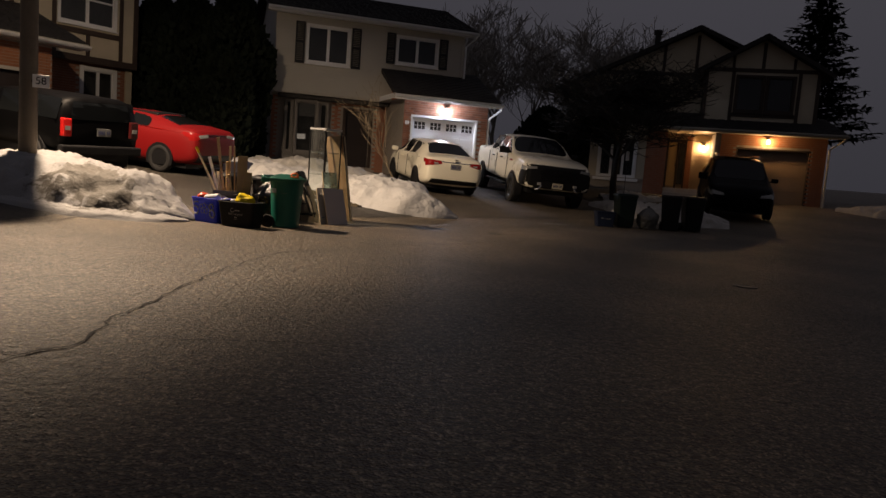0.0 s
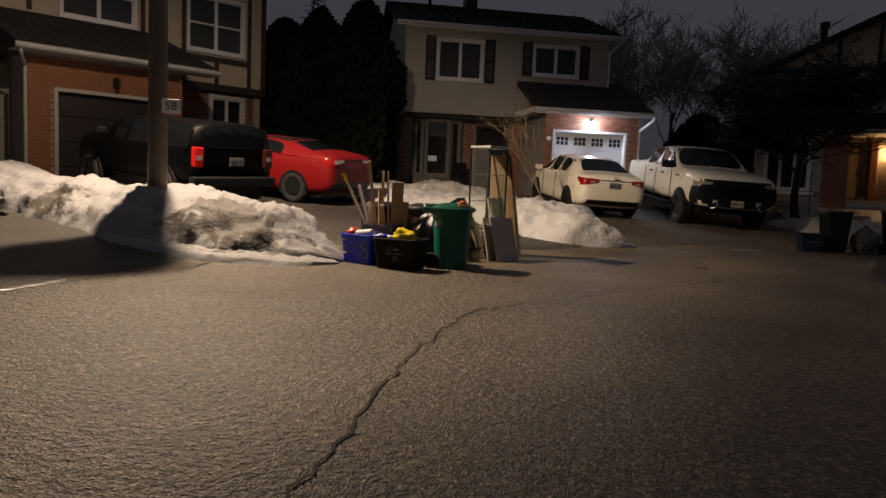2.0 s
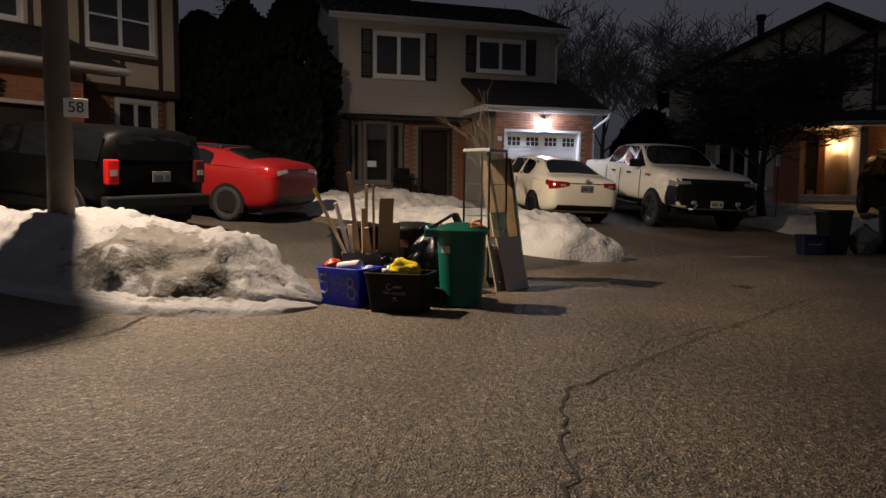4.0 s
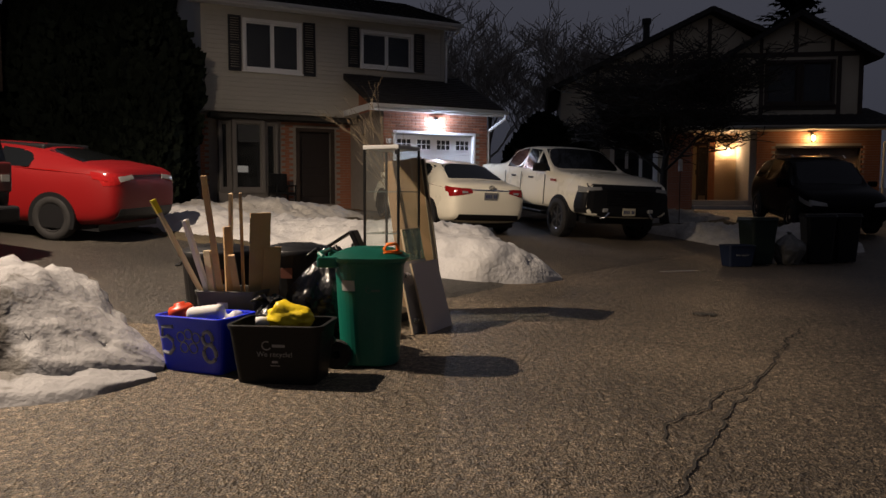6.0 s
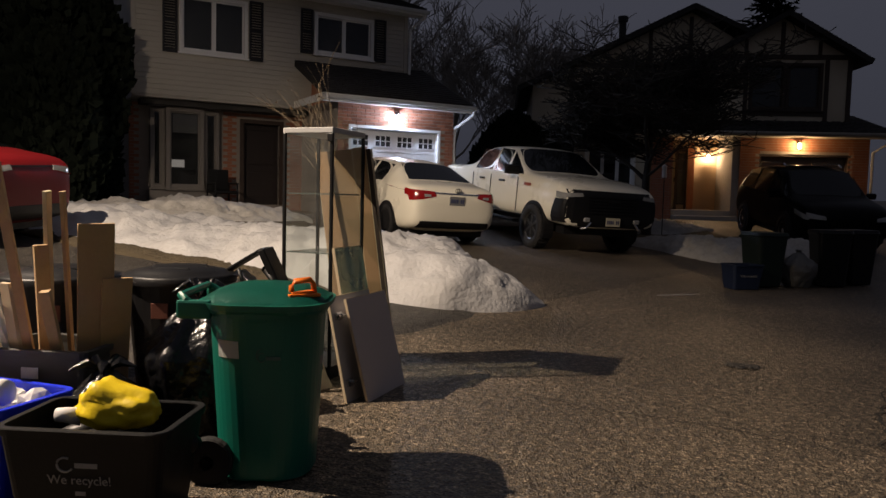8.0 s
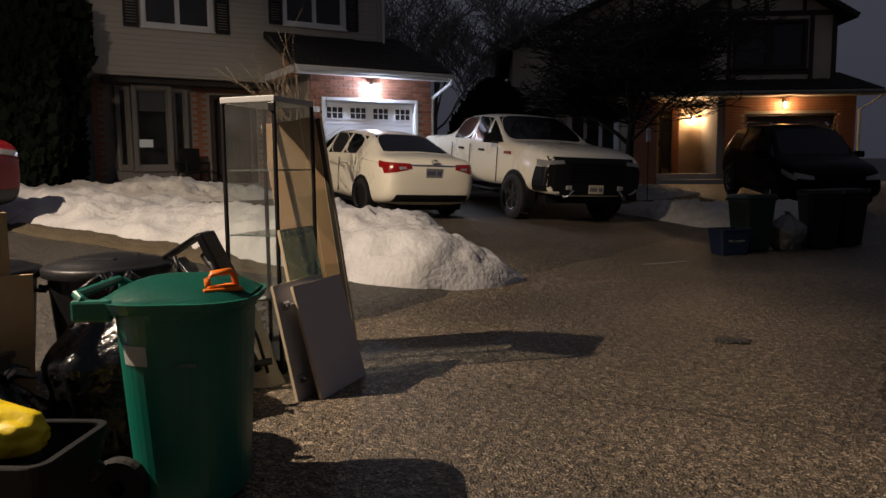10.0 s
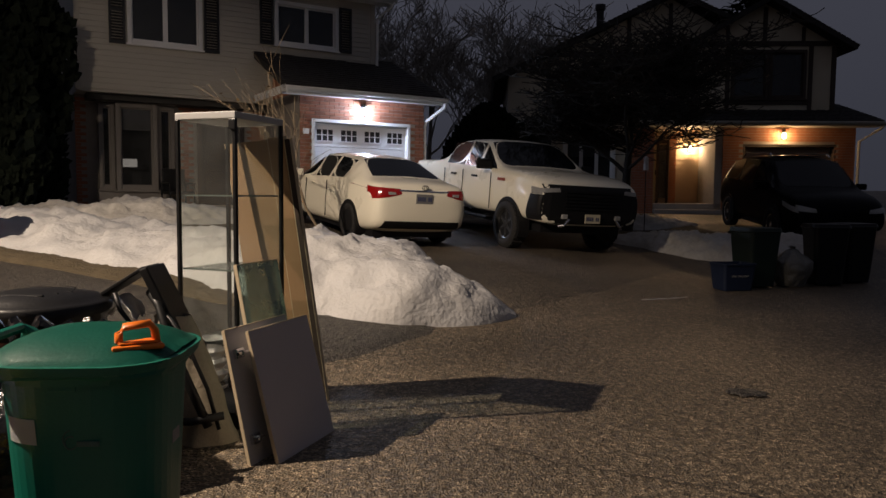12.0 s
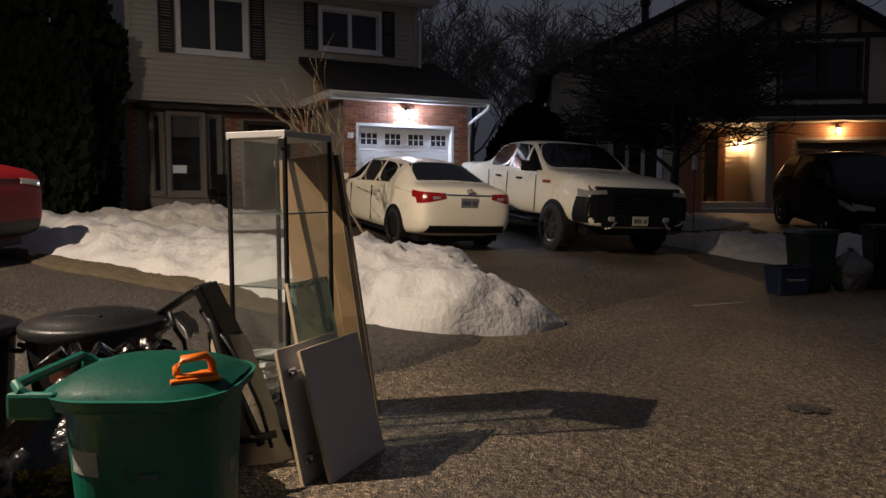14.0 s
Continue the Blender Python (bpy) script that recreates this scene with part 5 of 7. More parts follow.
for rx, rz in ((0.055, 0.036), (0.020, 0.034)):
    prev = None
    for k in range(20):
        a = 2 * math.pi * k / 20
        box(bm, -2.318, -2.300, rx * math.cos(a) - 0.006, rx * math.cos(a) + 0.006, 0.975 + rz * math.sin(a) - 0.006, 0.975 + rz * math.sin(a) + 0.006)
part("badge", bm, CHROME, car)
part("model_name", boxes((-2.292, -2.28, 0.34, 0.56, 0.745, 0.765)), CHROME, car)

car, body = sedan(at_angle(-11.2, 19.3, 167), PAINT_RED, "glossy red four-door sedan parked on the driveway", 0.05, None, 0.09, RUBBER, 0.50)
licence_plate(car, pose(-2.30, 0, 0.55, 0, 0, -90))

# pickup
TR = at_angle(-1.45, 25.0, -74)
truck = thing("pickup_truck", TR, "white crew-cab pickup truck with black grille facing the road", "truck", "parked vehicles")
body = loft(truck, [(-2.94, 0.96, 0.66, 1.28, 1.40, 0.92), (-2.88, 1.0, 0.58, 1.32, 1.43, 0.94), (-1.16, 1.0, 0.52, 1.33, 1.43, 0.94), (-1.06, 1.01, 0.50, 1.34, 1.88, 0.74), (-0.12, 1.015, 0.50, 1.33, 1.93, 0.77), (0.52, 1.015, 0.50, 1.32, 1.90, 0.76), (1.28, 1.01, 0.52, 1.31, 1.41, 0.90), (2.15, 1.01, 0.52, 1.28, 1.39, 0.88), (2.70, 1.0, 0.50, 1.20, 1.33, 0.84), (2.88, 0.98, 0.50, 1.12, 1.24, 0.80), (2.94, 0.90, 0.55, 1.0, 1.12, 0.74)], PAINT_WHITE, {3: "s", 4: "s", 5: "sw"})
for x in (-1.87, 1.87):
    for s in (1, -1):
        arch(truck, x, 1.018 * s, 0.41, s, lip=0.07)
        wheel(truck, x, 0.93 * s, 0.41, s, 0.27, 6, RIM_GREY, True)
for s in (1, -1):
    mirror(truck, 1.02, 1.0 * s, 1.42, s, PLASTIC)
    skin(body, ((2.62, 0, 1.01), (2.88, 0, 1.00), (2.86, 0, 1.10), (2.58, 0, 1.12)), (0, -s, 0), LENS_CLEAR, "headlamp", truck, 0.008)
    skin(body, ((0, 0.62 * s, 1.06), (0, 0.96 * s, 1.03), (0, 0.96 * s, 1.10), (0, 0.64 * s, 1.12)), (-1, 0, 0), LENS_CLEAR, "headlamp", truck, 0.012)
    skin(body, ((2.42, 0, 0.50), (2.92, 0, 0.52), (2.92, 0, 1.0), (2.60, 0, 1.0)), (0, -s, 0), PLASTIC, "bumper_corner", truck, 0.012)
    bm = bmesh.new()
    box(bm, 2.86, 2.97, 0.52 * s - 0.06, 0.52 * s + 0.06, 0.62, 0.70, bevel=0.02)
    part("fog_lamp", bm, LENS_CLEAR, truck)
    bm = bmesh.new()
    tube(bm, [(2.93, 0.62 * s, 0.50), (2.99, 0.55 * s, 0.52), (2.99, 0.46 * s, 0.62)], 0.022, 8)
    part("tow_hook", fix(bm), CHROME, truck)
    for x in (-0.55, 0.42):
        bm = bmesh.new()
        box(bm, x - 0.11, x + 0.11, 1.01 * s - 0.015, 1.01 * s + 0.025, 1.16, 1.20, bevel=0.012)
        part("door_handle", bm, PLASTIC, truck)
    for x in (-0.10, -1.02, 1.14):
        part("door_gap", boxes((x - 0.0025, x + 0.0025, 1.008 * s - 0.01, 1.008 * s + 0.006, 0.62, 1.28)), PLASTIC, truck)
    part("side_step", boxes((-0.95, 1.15, 0.98 * s - 0.07, 0.98 * s + 0.07, 0.42, 0.47), bevel=0.015), PLASTIC, truck)
    part("fender_badge", boxes((1.42, 1.66, 1.008 * s - 0.01, 1.008 * s + 0.012, 1.15, 1.20)), mat("red_badge", (0.35, 0.06, 0.03), 0.4) if "red_badge" not in MATS else MATS["red_badge"], truck)
grille = skin(body, ((0, -0.93, 0.47), (0, 0.93, 0.47), (0, 0.90, 1.17), (0, -0.90, 1.17)), (-1, 0, 0), PLASTIC, "grille", truck, 0.010, (14, 10), "black mesh grille and bumper")
for i in range(6):
    z = 0.78 + 0.055 * i
    skin(body, ((0, -0.52, z), (0, 0.52, z), (0, 0.52, z + 0.02), (0, -0.52, z + 0.02)), (-1, 0, 0), PLASTIC, "grille_bar", grille, 0.035, (12, 1))
skin(body, ((0, -0.12, 0.98), (0, 0.12, 0.98), (0, 0.12, 1.03), (0, -0.12, 1.03)), (-1, 0, 0), METAL_BLACK, "emblem", grille, 0.05, (4, 1))
licence_plate(truck, pose(2.985, 0.0, 0.64, 0, 0, 90), mat("yellowed_plate", (0.60, 0.55, 0.40), 0.4))
part("underbody", boxes((-2.6, 2.6, -0.75, 0.75, 0.36, 0.6)), PLASTIC, truck)
seats(truck, (-0.55, 0.35), 0.42, 1.35)
# Dark blocks added inside the cab, so gaps at the windows look unlit.
part("cabin_lining", boxes((-0.98, 0.50, -0.70, 0.70, 0.9, 1.80), (0.51, 0.95, -0.72, 0.72, 0.9, 1.50), bevel=0.03), PLASTIC, truck)

# boxy dark vehicle next to the red car
JP = at_angle(-11.9, 16.43, 155)
jeep = thing("off_road_vehicle", JP, "boxy black off-road vehicle with one red tail lens coloured as lit", "car", "parked vehicles")
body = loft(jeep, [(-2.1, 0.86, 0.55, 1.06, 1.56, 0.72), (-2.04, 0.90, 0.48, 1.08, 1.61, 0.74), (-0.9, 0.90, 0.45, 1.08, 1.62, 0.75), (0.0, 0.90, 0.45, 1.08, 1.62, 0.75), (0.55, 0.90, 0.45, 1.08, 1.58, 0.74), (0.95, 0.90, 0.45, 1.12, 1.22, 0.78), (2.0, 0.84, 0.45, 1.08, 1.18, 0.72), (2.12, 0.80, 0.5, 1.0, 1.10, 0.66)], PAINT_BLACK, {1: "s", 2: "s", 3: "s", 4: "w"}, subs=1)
for x in (-1.3, 1.35):
    for s in (1, -1):
        arch(jeep, x, 0.905 * s, 0.37, s, lip=0.08)
        wheel(jeep, x, 0.84 * s, 0.37, s, 0.24, 6)
skin(body, ((0, -0.62, 1.15), (0, 0.62, 1.15), (0, 0.58, 1.48), (0, -0.58, 1.48)), (1, 0, 0), CAR_GLASS, "rear_window", jeep, 0.008)
for s in (1, -1):
    # One lens is coloured as if lit, the other darkened as if in shade.
    tl = part("tail_lamp", boxes((-2.15, -2.0, 0.72 * s - 0.09, 0.72 * s + 0.09, 0.82, 1.16), bevel=0.02), LENS_LIT if s > 0 else mat("darkened_red_lens", (0.05, 0.004, 0.004), 0.4), jeep, "red tail lamp")
    part("reversing_lens", boxes((-2.158, -2.149, 0.72 * s - 0.05, 0.72 * s + 0.05, 0.94, 1.02)), LENS_CLEAR, tl)
    mirror(jeep, 0.75, 0.88 * s, 1.25, s, PLASTIC)
# Plate colour darkened for the low light on it.
licence_plate(jeep, pose(-2.13, -0.05, 0.92, 0, 0, -90), mat("shaded_plate", (0.17, 0.17, 0.165), 0.6, vary=0.2, scale=14))
bm = boxes((-2.22, -2.05, -0.86, 0.86, 0.48, 0.66), bevel=0.03)
part("rear_bumper", bm, PLASTIC, jeep)
part("underbody", boxes((-1.9, 1.9, -0.7, 0.7, 0.34, 0.5)), PLASTIC, jeep)

# dark SUV on the far driveway
SV = at_angle(5.1, 25.6, -100)
suv = thing("suv", SV, "black sport utility vehicle parked before the warm-lit garage", "car", "parked vehicles")
body = loft(suv, [(-2.3, 0.78, 0.5, 1.0, 1.12, 0.66), (-2.22, 0.90, 0.40, 1.08, 1.30, 0.70), (-1.85, 0.93, 0.32, 1.10, 1.62, 0.68), (-0.9, 0.94, 0.28, 1.08, 1.72, 0.70), (0.0, 0.94, 0.28, 1.05, 1.72, 0.70), (0.5, 0.94, 0.28, 1.04, 1.67, 0.69), (1.2, 0.93, 0.28, 1.04, 1.12, 0.80), (1.95, 0.92, 0.30, 0.96, 1.06, 0.74), (2.25, 0.86, 0.32, 0.80, 0.92, 0.66), (2.34, 0.70, 0.38, 0.66, 0.74, 0.56)], PAINT_BLACK, {2: "s", 3: "s", 4: "s", 5: "sw"})
for x in (-1.35, 1.33):
    for s in (1, -1):
        arch(suv, x, 0.945 * s, 0.35, s, lip=0.07)
        wheel(suv, x, 0.86 * s, 0.35, s, 0.22, 5, CHROME)
for s in (1, -1):
    skin(body, ((1.75, 0, 0.78), (2.26, 0, 0.68), (2.2, 0, 0.78), (1.7, 0, 0.88)), (0, -s, 0), LENS_CLEAR, "headlamp", suv, 0.008)
    skin(body, ((0, 0.48 * s, 0.70), (0, 0.82 * s, 0.72), (0, 0.82 * s, 0.83), (0, 0.50 * s, 0.77)), (-1, 0, 0), LENS_CLEAR, "headlamp", suv, 0.008)
    mirror(suv, 0.85, 0.92 * s, 1.12, s, PAINT_BLACK)
    bm = bmesh.new()
    tube(bm, [(-1.5, 0.60 * s, 1.66), (-1.35, 0.60 * s, 1.745), (0.1, 0.60 * s, 1.765), (0.25, 0.60 * s, 1.70)], 0.018, 8)
    part("roof_rail", fix(bm), CHROME, suv)
part("sunroof", boxes((-0.55, 0.25, -0.42, 0.42, 1.71, 1.728), bevel=0.006), CAR_GLASS, suv)
part("underbody", boxes((-1.9, 1.9, -0.7, 0.7, 0.2, 0.34)), PLASTIC, suv)

# ---------------------------------------------------------------- kerbside heap: materials
GREEN_BIN = mat("green_bin_plastic", (0.004, 0.150, 0.105), 0.42, vary=0.12, scale=3, fine=90, bump=0.10)
BLUE_BOX = mat("blue_box_plastic", (0.004, 0.028, 0.80), 0.45, vary=0.12, scale=4, fine=90, bump=0.1)
BLACK_BOX = mat("black_box_plastic", (0.008, 0.008, 0.009), 0.55, spec=0.25, vary=0.1, scale=4, fine=90, bump=0.1)
GREY_BOX = mat("dark_grey_box_plastic", (0.080, 0.078, 0.072), 0.55, vary=0.15, scale=4, fine=90, bump=0.1)
BIN_BLACK = mat("black_bin_plastic", (0.009, 0.009, 0.010), 0.42, spec=0.3, vary=0.15, scale=3, fine=60, bump=0.15)
BAG_BLACK = mat("black_bag_film", (0.010, 0.010, 0.011), 0.22, vary=0.1, scale=6, fine=30, bump=0.5, dist=0.02)
YELLOW = mat("yellow_plastic", (0.86, 0.64, 0.012), 0.42, vary=0.1, scale=6, fine=50, bump=0.2)
RED_JUG = mat("red_orange_lid", (0.70, 0.060, 0.015), 0.4, vary=0.08, scale=6, fine=50, bump=0.05)
ORANGE = mat("orange_plastic", (0.85, 0.19, 0.010), 0.4, vary=0.06, scale=6, fine=50, bump=0.05)
PAPER = mat("white_paper_label", (0.72, 0.71, 0.70), 0.7, vary=0.06, scale=8, fine=80, bump=0.05)
FADED = mat("faded_white_print", (0.42, 0.42, 0.42), 0.7, vary=0.3, scale=14, fine=60, bump=0.0)
FAINT = mat("faint_embossed_print", (0.12, 0.22, 0.19), 0.7, vary=0.3, scale=14, fine=60, bump=0.0)
SPRAY = mat("grey_spray_paint", (0.46, 0.48, 0.54), 0.7, vary=0.35, scale=12, fine=70, bump=0.0)
PINE = mat("raw_pine_lumber", (0.60, 0.40, 0.21), 0.75, vary=0.18, scale=6, fine=45, bump=0.15)
BOARD = mat("brown_hardboard", (0.37, 0.225, 0.115), 0.8, vary=0.12, scale=3, fine=60, bump=0.1)
PALE_WOOD = mat("pale_wood_edge", (0.62, 0.50, 0.33), 0.75, vary=0.12, scale=8, fine=50, bump=0.1)
GREY_MELAMINE = mat("taupe_grey_melamine", (0.50, 0.455, 0.44), 0.5, vary=0.05, scale=2.5, fine=80, bump=0.04)
PALE_MELAMINE = mat("pale_melamine_back", (0.46, 0.44, 0.41), 0.5, vary=0.05, scale=3, fine=80, bump=0.04)
GREEN_GLASS = mat("grey_green_glass_panel", (0.12, 0.15, 0.137), 0.3, vary=0.08, scale=3, fine=40, bump=0.02)
POST_BLACK = mat("black_cabinet_profile", (0.012, 0.012, 0.013), 0.35, metal=0.3, bump=0.03)
CANVAS = mat("tan_canvas", (0.44, 0.37, 0.27), 0.85, vary=0.22, scale=5, fine=70, bump=0.35)
CABINET_TOP = mat("grey_cabinet_top", (0.48, 0.48, 0.47), 0.5, vary=0.06, scale=4, fine=60, bump=0.05)
CAB_GLASS = glass("dusty_cabinet_glass", (0.93, 0.96, 0.95), 0.03, 0.075, (0.42, 0.43, 0.42))


def frustum(w0, d0, w1, d1, h, r=0.05, wall=0.0, z0=0.0, seg=4):
    """An open tapered tub with rounded corners: bottom w0 x d0, top w1 x d1."""
    def ring(w, d, z, rr):
        pts = []
        for cx, cy, a0 in ((w / 2 - rr, d / 2 - rr, 0), (-w / 2 + rr, d / 2 - rr, 90), (-w / 2 + rr, -d / 2 + rr, 180), (w / 2 - rr, -d / 2 + rr, 270)):
            pts += [(cx + rr * math.cos(radians(a0 + 90 * k / seg)), cy + rr * math.sin(radians(a0 + 90 * k / seg)), z) for k in range(seg + 1)]
        return pts
    rows = [ring(w0 - 0.02, d0 - 0.02, z0, r * 0.8), ring(w0, d0, z0 + 0.012, r)]
    for f in (0.33, 0.66, 1.0):
        rows.append(ring(w0 + (w1 - w0) * f, d0 + (d1 - d0) * f, z0 + h * f, r))
    if wall:
        rows += [ring(w1 - 2 * wall, d1 - 2 * wall, z0 + h, max(0.01, r - wall)), ring(w0 - 2 * wall, d0 - 2 * wall, z0 + 0.025, max(0.01, r - wall))]
    bm = grid_mesh(rows, close=True)
    bm.verts.ensure_lookup_table()
    k = len(rows[0])
    bm.faces.new([bm.verts[i] for i in range(k)][::-1])
    n = len(rows) - 1
    bm.faces.new([bm.verts[n * k + i] for i in range(k)])
    return fix(bm)


def words(text, size, material, name, parent, m, thick=0.001):
    """Raised lettering in the built-in font."""
    cu = bpy.data.curves.new(name, "FONT")
    cu.body, cu.size, cu.align_x, cu.align_y, cu.extrude = text, size, "CENTER", "CENTER", thick
    tmp = new(name, cu)
    bpy.context.view_layer.update()
    me = bpy.data.meshes.new_from_object(tmp.evaluated_get(bpy.context.evaluated_depsgraph_get()))
    bpy.data.objects.remove(tmp)
    bpy.data.curves.remove(cu)
    me.materials.append(material)
    ob = new(name, me)
    ob.parent = parent
    ob.matrix_local = m
    return ob


def stroke(parent, name, pts, r, material, flat=0.35):
    """A painted line: a flattened tube along points (x, y, z)."""
    bm = bmesh.new()
    tube(bm, pts, r, 6)
    return part(name, fix(bm), material, parent)


def arc(cx, cz, rx, rz, a0, a1, y, k=14):
    return [(cx + rx * math.cos(radians(a0 + (a1 - a0) * i / k)), y, cz + rz * math.sin(radians(a0 + (a1 - a0) * i / k))) for i in range(k + 1)]


def swirl_mark(parent, x, z, s, y, material):
    """A plain swirl with a bar, in place of a maker's mark."""
    part("print", boxes((x + 0.02 * s, x + 0.30 * s, y - 0.003, y + 0.002, z - 0.045 * s, z + 0.02 * s)), material, parent)
    stroke(parent, "print", arc(x - 0.06 * s, z, 0.075 * s, 0.085 * s, 60, 330, y), 0.006 * s + 0.001, material)
    stroke(parent, "print", arc(x - 0.05 * s, z + 0.01, 0.105 * s, 0.12 * s, 100, 220, y), 0.005 * s + 0.001, material)


def rim(parent, w, d, z, material, r=0.05, t=0.028, h=0.035, name="rim"):
    def ring(e, zz):
        ww, dd, rr = w + e, d + e, max(0.012, r + e / 2)
        return [(cx + rr * math.cos(radians(a0 + 22.5 * k)), cy + rr * math.sin(radians(a0 + 22.5 * k)), zz) for cx, cy, a0 in ((ww / 2 - rr, dd / 2 - rr, 0), (-ww / 2 + rr, dd / 2 - rr, 90), (-ww / 2 + rr, -dd / 2 + rr, 180), (ww / 2 - rr, -dd / 2 + rr, 270)) for k in range(5)]
    rows = [ring(0.02, z - h), ring(0.03, z - 0.004), ring(0.024, z), ring(0.004 - t, z), ring(-t, z - 0.004), ring(-t, z - h)]
    bm = grid_mesh(rows + rows[:1], close=True)
    bmesh.ops.remove_doubles(bm, verts=bm.verts[:], dist=0.0001)
    return part(name, fix(bm), material, parent)


# green wheeled bin
BIN = pose(-5.265, 12.65, 0.0, 0, 0, -4) @ Matrix.Scale(0.96, 4)
gbin = thing("wheeled_bin", BIN, "green plastic wheeled bin with closed lid and white label", "bin", "kerbside bins")
part("body", frustum(0.42, 0.43, 0.49, 0.51, 0.76, 0.195, 0.012, 0.02, 10), GREEN_BIN, gbin, smooth=False)
rim(gbin, 0.485, 0.505, 0.775, GREEN_BIN, 0.19, 0.02, 0.045, "collar")
rows = []
for i in range(15):
    f = i / 14
    x = -0.27 + 0.54 * f
    row = []
    for j in range(15):
        g = -1 + j / 7
        w = 0.275 * (1 - 0.30 * abs(2 * f - 1) ** 4)
        dome = 0.062 * (1 - abs(g) ** 2.6) * (1 - abs(2 * f - 1) ** 3.0) + 0.016 * (1 - g * g)
        row.append((x * (1 - 0.05 * g * g), w * g, 0.782 + dome))
    rows.append(row)
bm = grid_mesh(rows)
bmesh.ops.solidify(bm, geom=bm.faces[:], thickness=0.02)
lid = part("lid", fix(bm), GREEN_BIN, gbin, "domed green lid", smooth=True)
part("lid_lip", frustum(0.545, 0.545, 0.565, 0.565, 0.040, 0.19, 0.016, 0.748, 8), GREEN_BIN, lid)
part("rib", boxes((-0.04, 0.04, -0.2575, -0.2505, 0.715, 0.735), bevel=0.002), GREEN_BIN, gbin)
bm = bmesh.new()
tube(bm, [(-0.24, -0.21, 0.75), (-0.31, -0.21, 0.80), (-0.335, -0.19, 0.815), (-0.335, 0.19, 0.815), (-0.31, 0.21, 0.80), (-0.24, 0.21, 0.75)], 0.017, 8)
part("handle_bar", fix(bm), GREEN_BIN, gbin)
for s in (-1, 1):
    part("hinge_bracket", boxes((-0.345, -0.20, 0.215 * s - 0.018, 0.215 * s + 0.018, 0.72, 0.80), bevel=0.012), GREEN_BIN, gbin)
    bm = bmesh.new()
    lathe(bm, [(0.03, -0.028), (0.098, -0.028), (0.105, -0.018), (0.105, 0.018), (0.098, 0.028), (0.07, 0.028), (0.065, 0.016), (0.03, 0.020), (0.001, 0.020)], 24)
    w = part("wheel", fix(bm), RUBBER, gbin, "black solid rubber wheel")
    w.location = (-0.215, 0.205 * s, 0.105)
bm = bmesh.new()
tube(bm, [(-0.225, -0.22, 0.105), (-0.225, 0.22, 0.105)], 0.012, 8)
part("axle", bm, METAL_BLACK, gbin)
rows = []
for z in (0.558, 0.632):
    w, d = 0.42 + 0.07 * (z - 0.02) / 0.76, 0.43 + 0.08 * (z - 0.02) / 0.76
    rows.append([(-w / 2 + 0.195 - 0.198 * math.sin(radians(a)), -d / 2 + 0.195 - 0.198 * math.cos(radians(a)), z) for a in range(11, 45, 4)])
bm = grid_mesh(rows)
bmesh.ops.solidify(bm, geom=bm.faces[:], thickness=0.002)
part("label", fix(bm), WHITE, gbin, "blank white paper label")
part("embossed_mark", boxes((0.2285, 0.2335, -0.035, 0.035, 0.49, 0.53)), FADED, gbin)
swirl_mark(gbin, 0.03, 0.565, 0.22, -0.2455, FAINT)
# orange pull handle lying in the recess of the lid
oh = thing("orange_handle", BIN @ pose(0.165, -0.13, 0.824, 0, 0, 30), "bright orange plastic bag handle lying on the green lid", "handle")
bm = bmesh.new()
tube(bm, [(-0.05, 0, 0.0), (-0.05, 0, 0.035), (-0.035, 0, 0.055), (0.035, 0, 0.06), (0.05, 0, 0.04), (0.055, 0, 0.0)], 0.0125, 8)
part("grip", fix(bm), ORANGE, oh, smooth=True)
part("base", boxes((-0.075, 0.07, -0.045, 0.045, -0.012, 0.004), (-0.055, 0.055, -0.03, 0.03, 0.004, 0.012), bevel=0.006), ORANGE, oh)

# blue box
BL = pose(-6.36, 12.49, 0.0, 0, 0, -24)
bbox = thing("recycling_box", BL, "bright blue plastic recycling box with sprayed numbers", "box", "recycling boxes")
part("body", frustum(0.46, 0.30, 0.545, 0.37, 0.37, 0.04, 0.008), BLUE_BOX, bbox)
rim(bbox, 0.545, 0.37, 0.385, BLUE_BOX, 0.05, 0.025, 0.03)
tilt = Matrix.Translation((0, -0.170, 0.20)) @ Matrix.Rotation(radians(5.4), 4, "X") @ Matrix.Translation((0, 0.170, -0.20))


def tilted(pts):
    return [tuple(tilt @ Vector(p)) for p in pts]


fy = -0.172
stroke(bbox, "number_five", tilted([(-0.12, fy, 0.315), (-0.205, fy, 0.31), (-0.215, fy, 0.235), (-0.17, fy, 0.25), (-0.13, fy, 0.225), (-0.125, fy, 0.17), (-0.16, fy, 0.13), (-0.215, fy, 0.14)]), 0.013, SPRAY)
stroke(bbox, "number_eight", tilted(arc(0.155, 0.255, 0.038, 0.045, -90, 270, fy) + arc(0.165, 0.155, 0.048, 0.058, 90, -270, fy)), 0.013, SPRAY)
for cx, cz in ((-0.06, 0.25), (0.0, 0.27), (0.06, 0.25), (-0.04, 0.18), (0.035, 0.18)):
    stroke(bbox, "recycling_mark", tilted(arc(cx, cz, 0.032, 0.034, 0, 360, fy, 16)), 0.0038, SPRAY)

rj = thing("jug", BL @ pose(-0.135, -0.06, 0.335, 10, -8, 0), "red lidded plastic jug standing in the blue box", "jug")
bm = bmesh.new()
lathe(bm, [(0.001, -0.18), (0.06, -0.18), (0.07, -0.16), (0.07, 0.03), (0.06, 0.045), (0.001, 0.045)], 24, "z")
part("jar", fix(bm), PAPER, rj, smooth=True)
bm = bmesh.new()
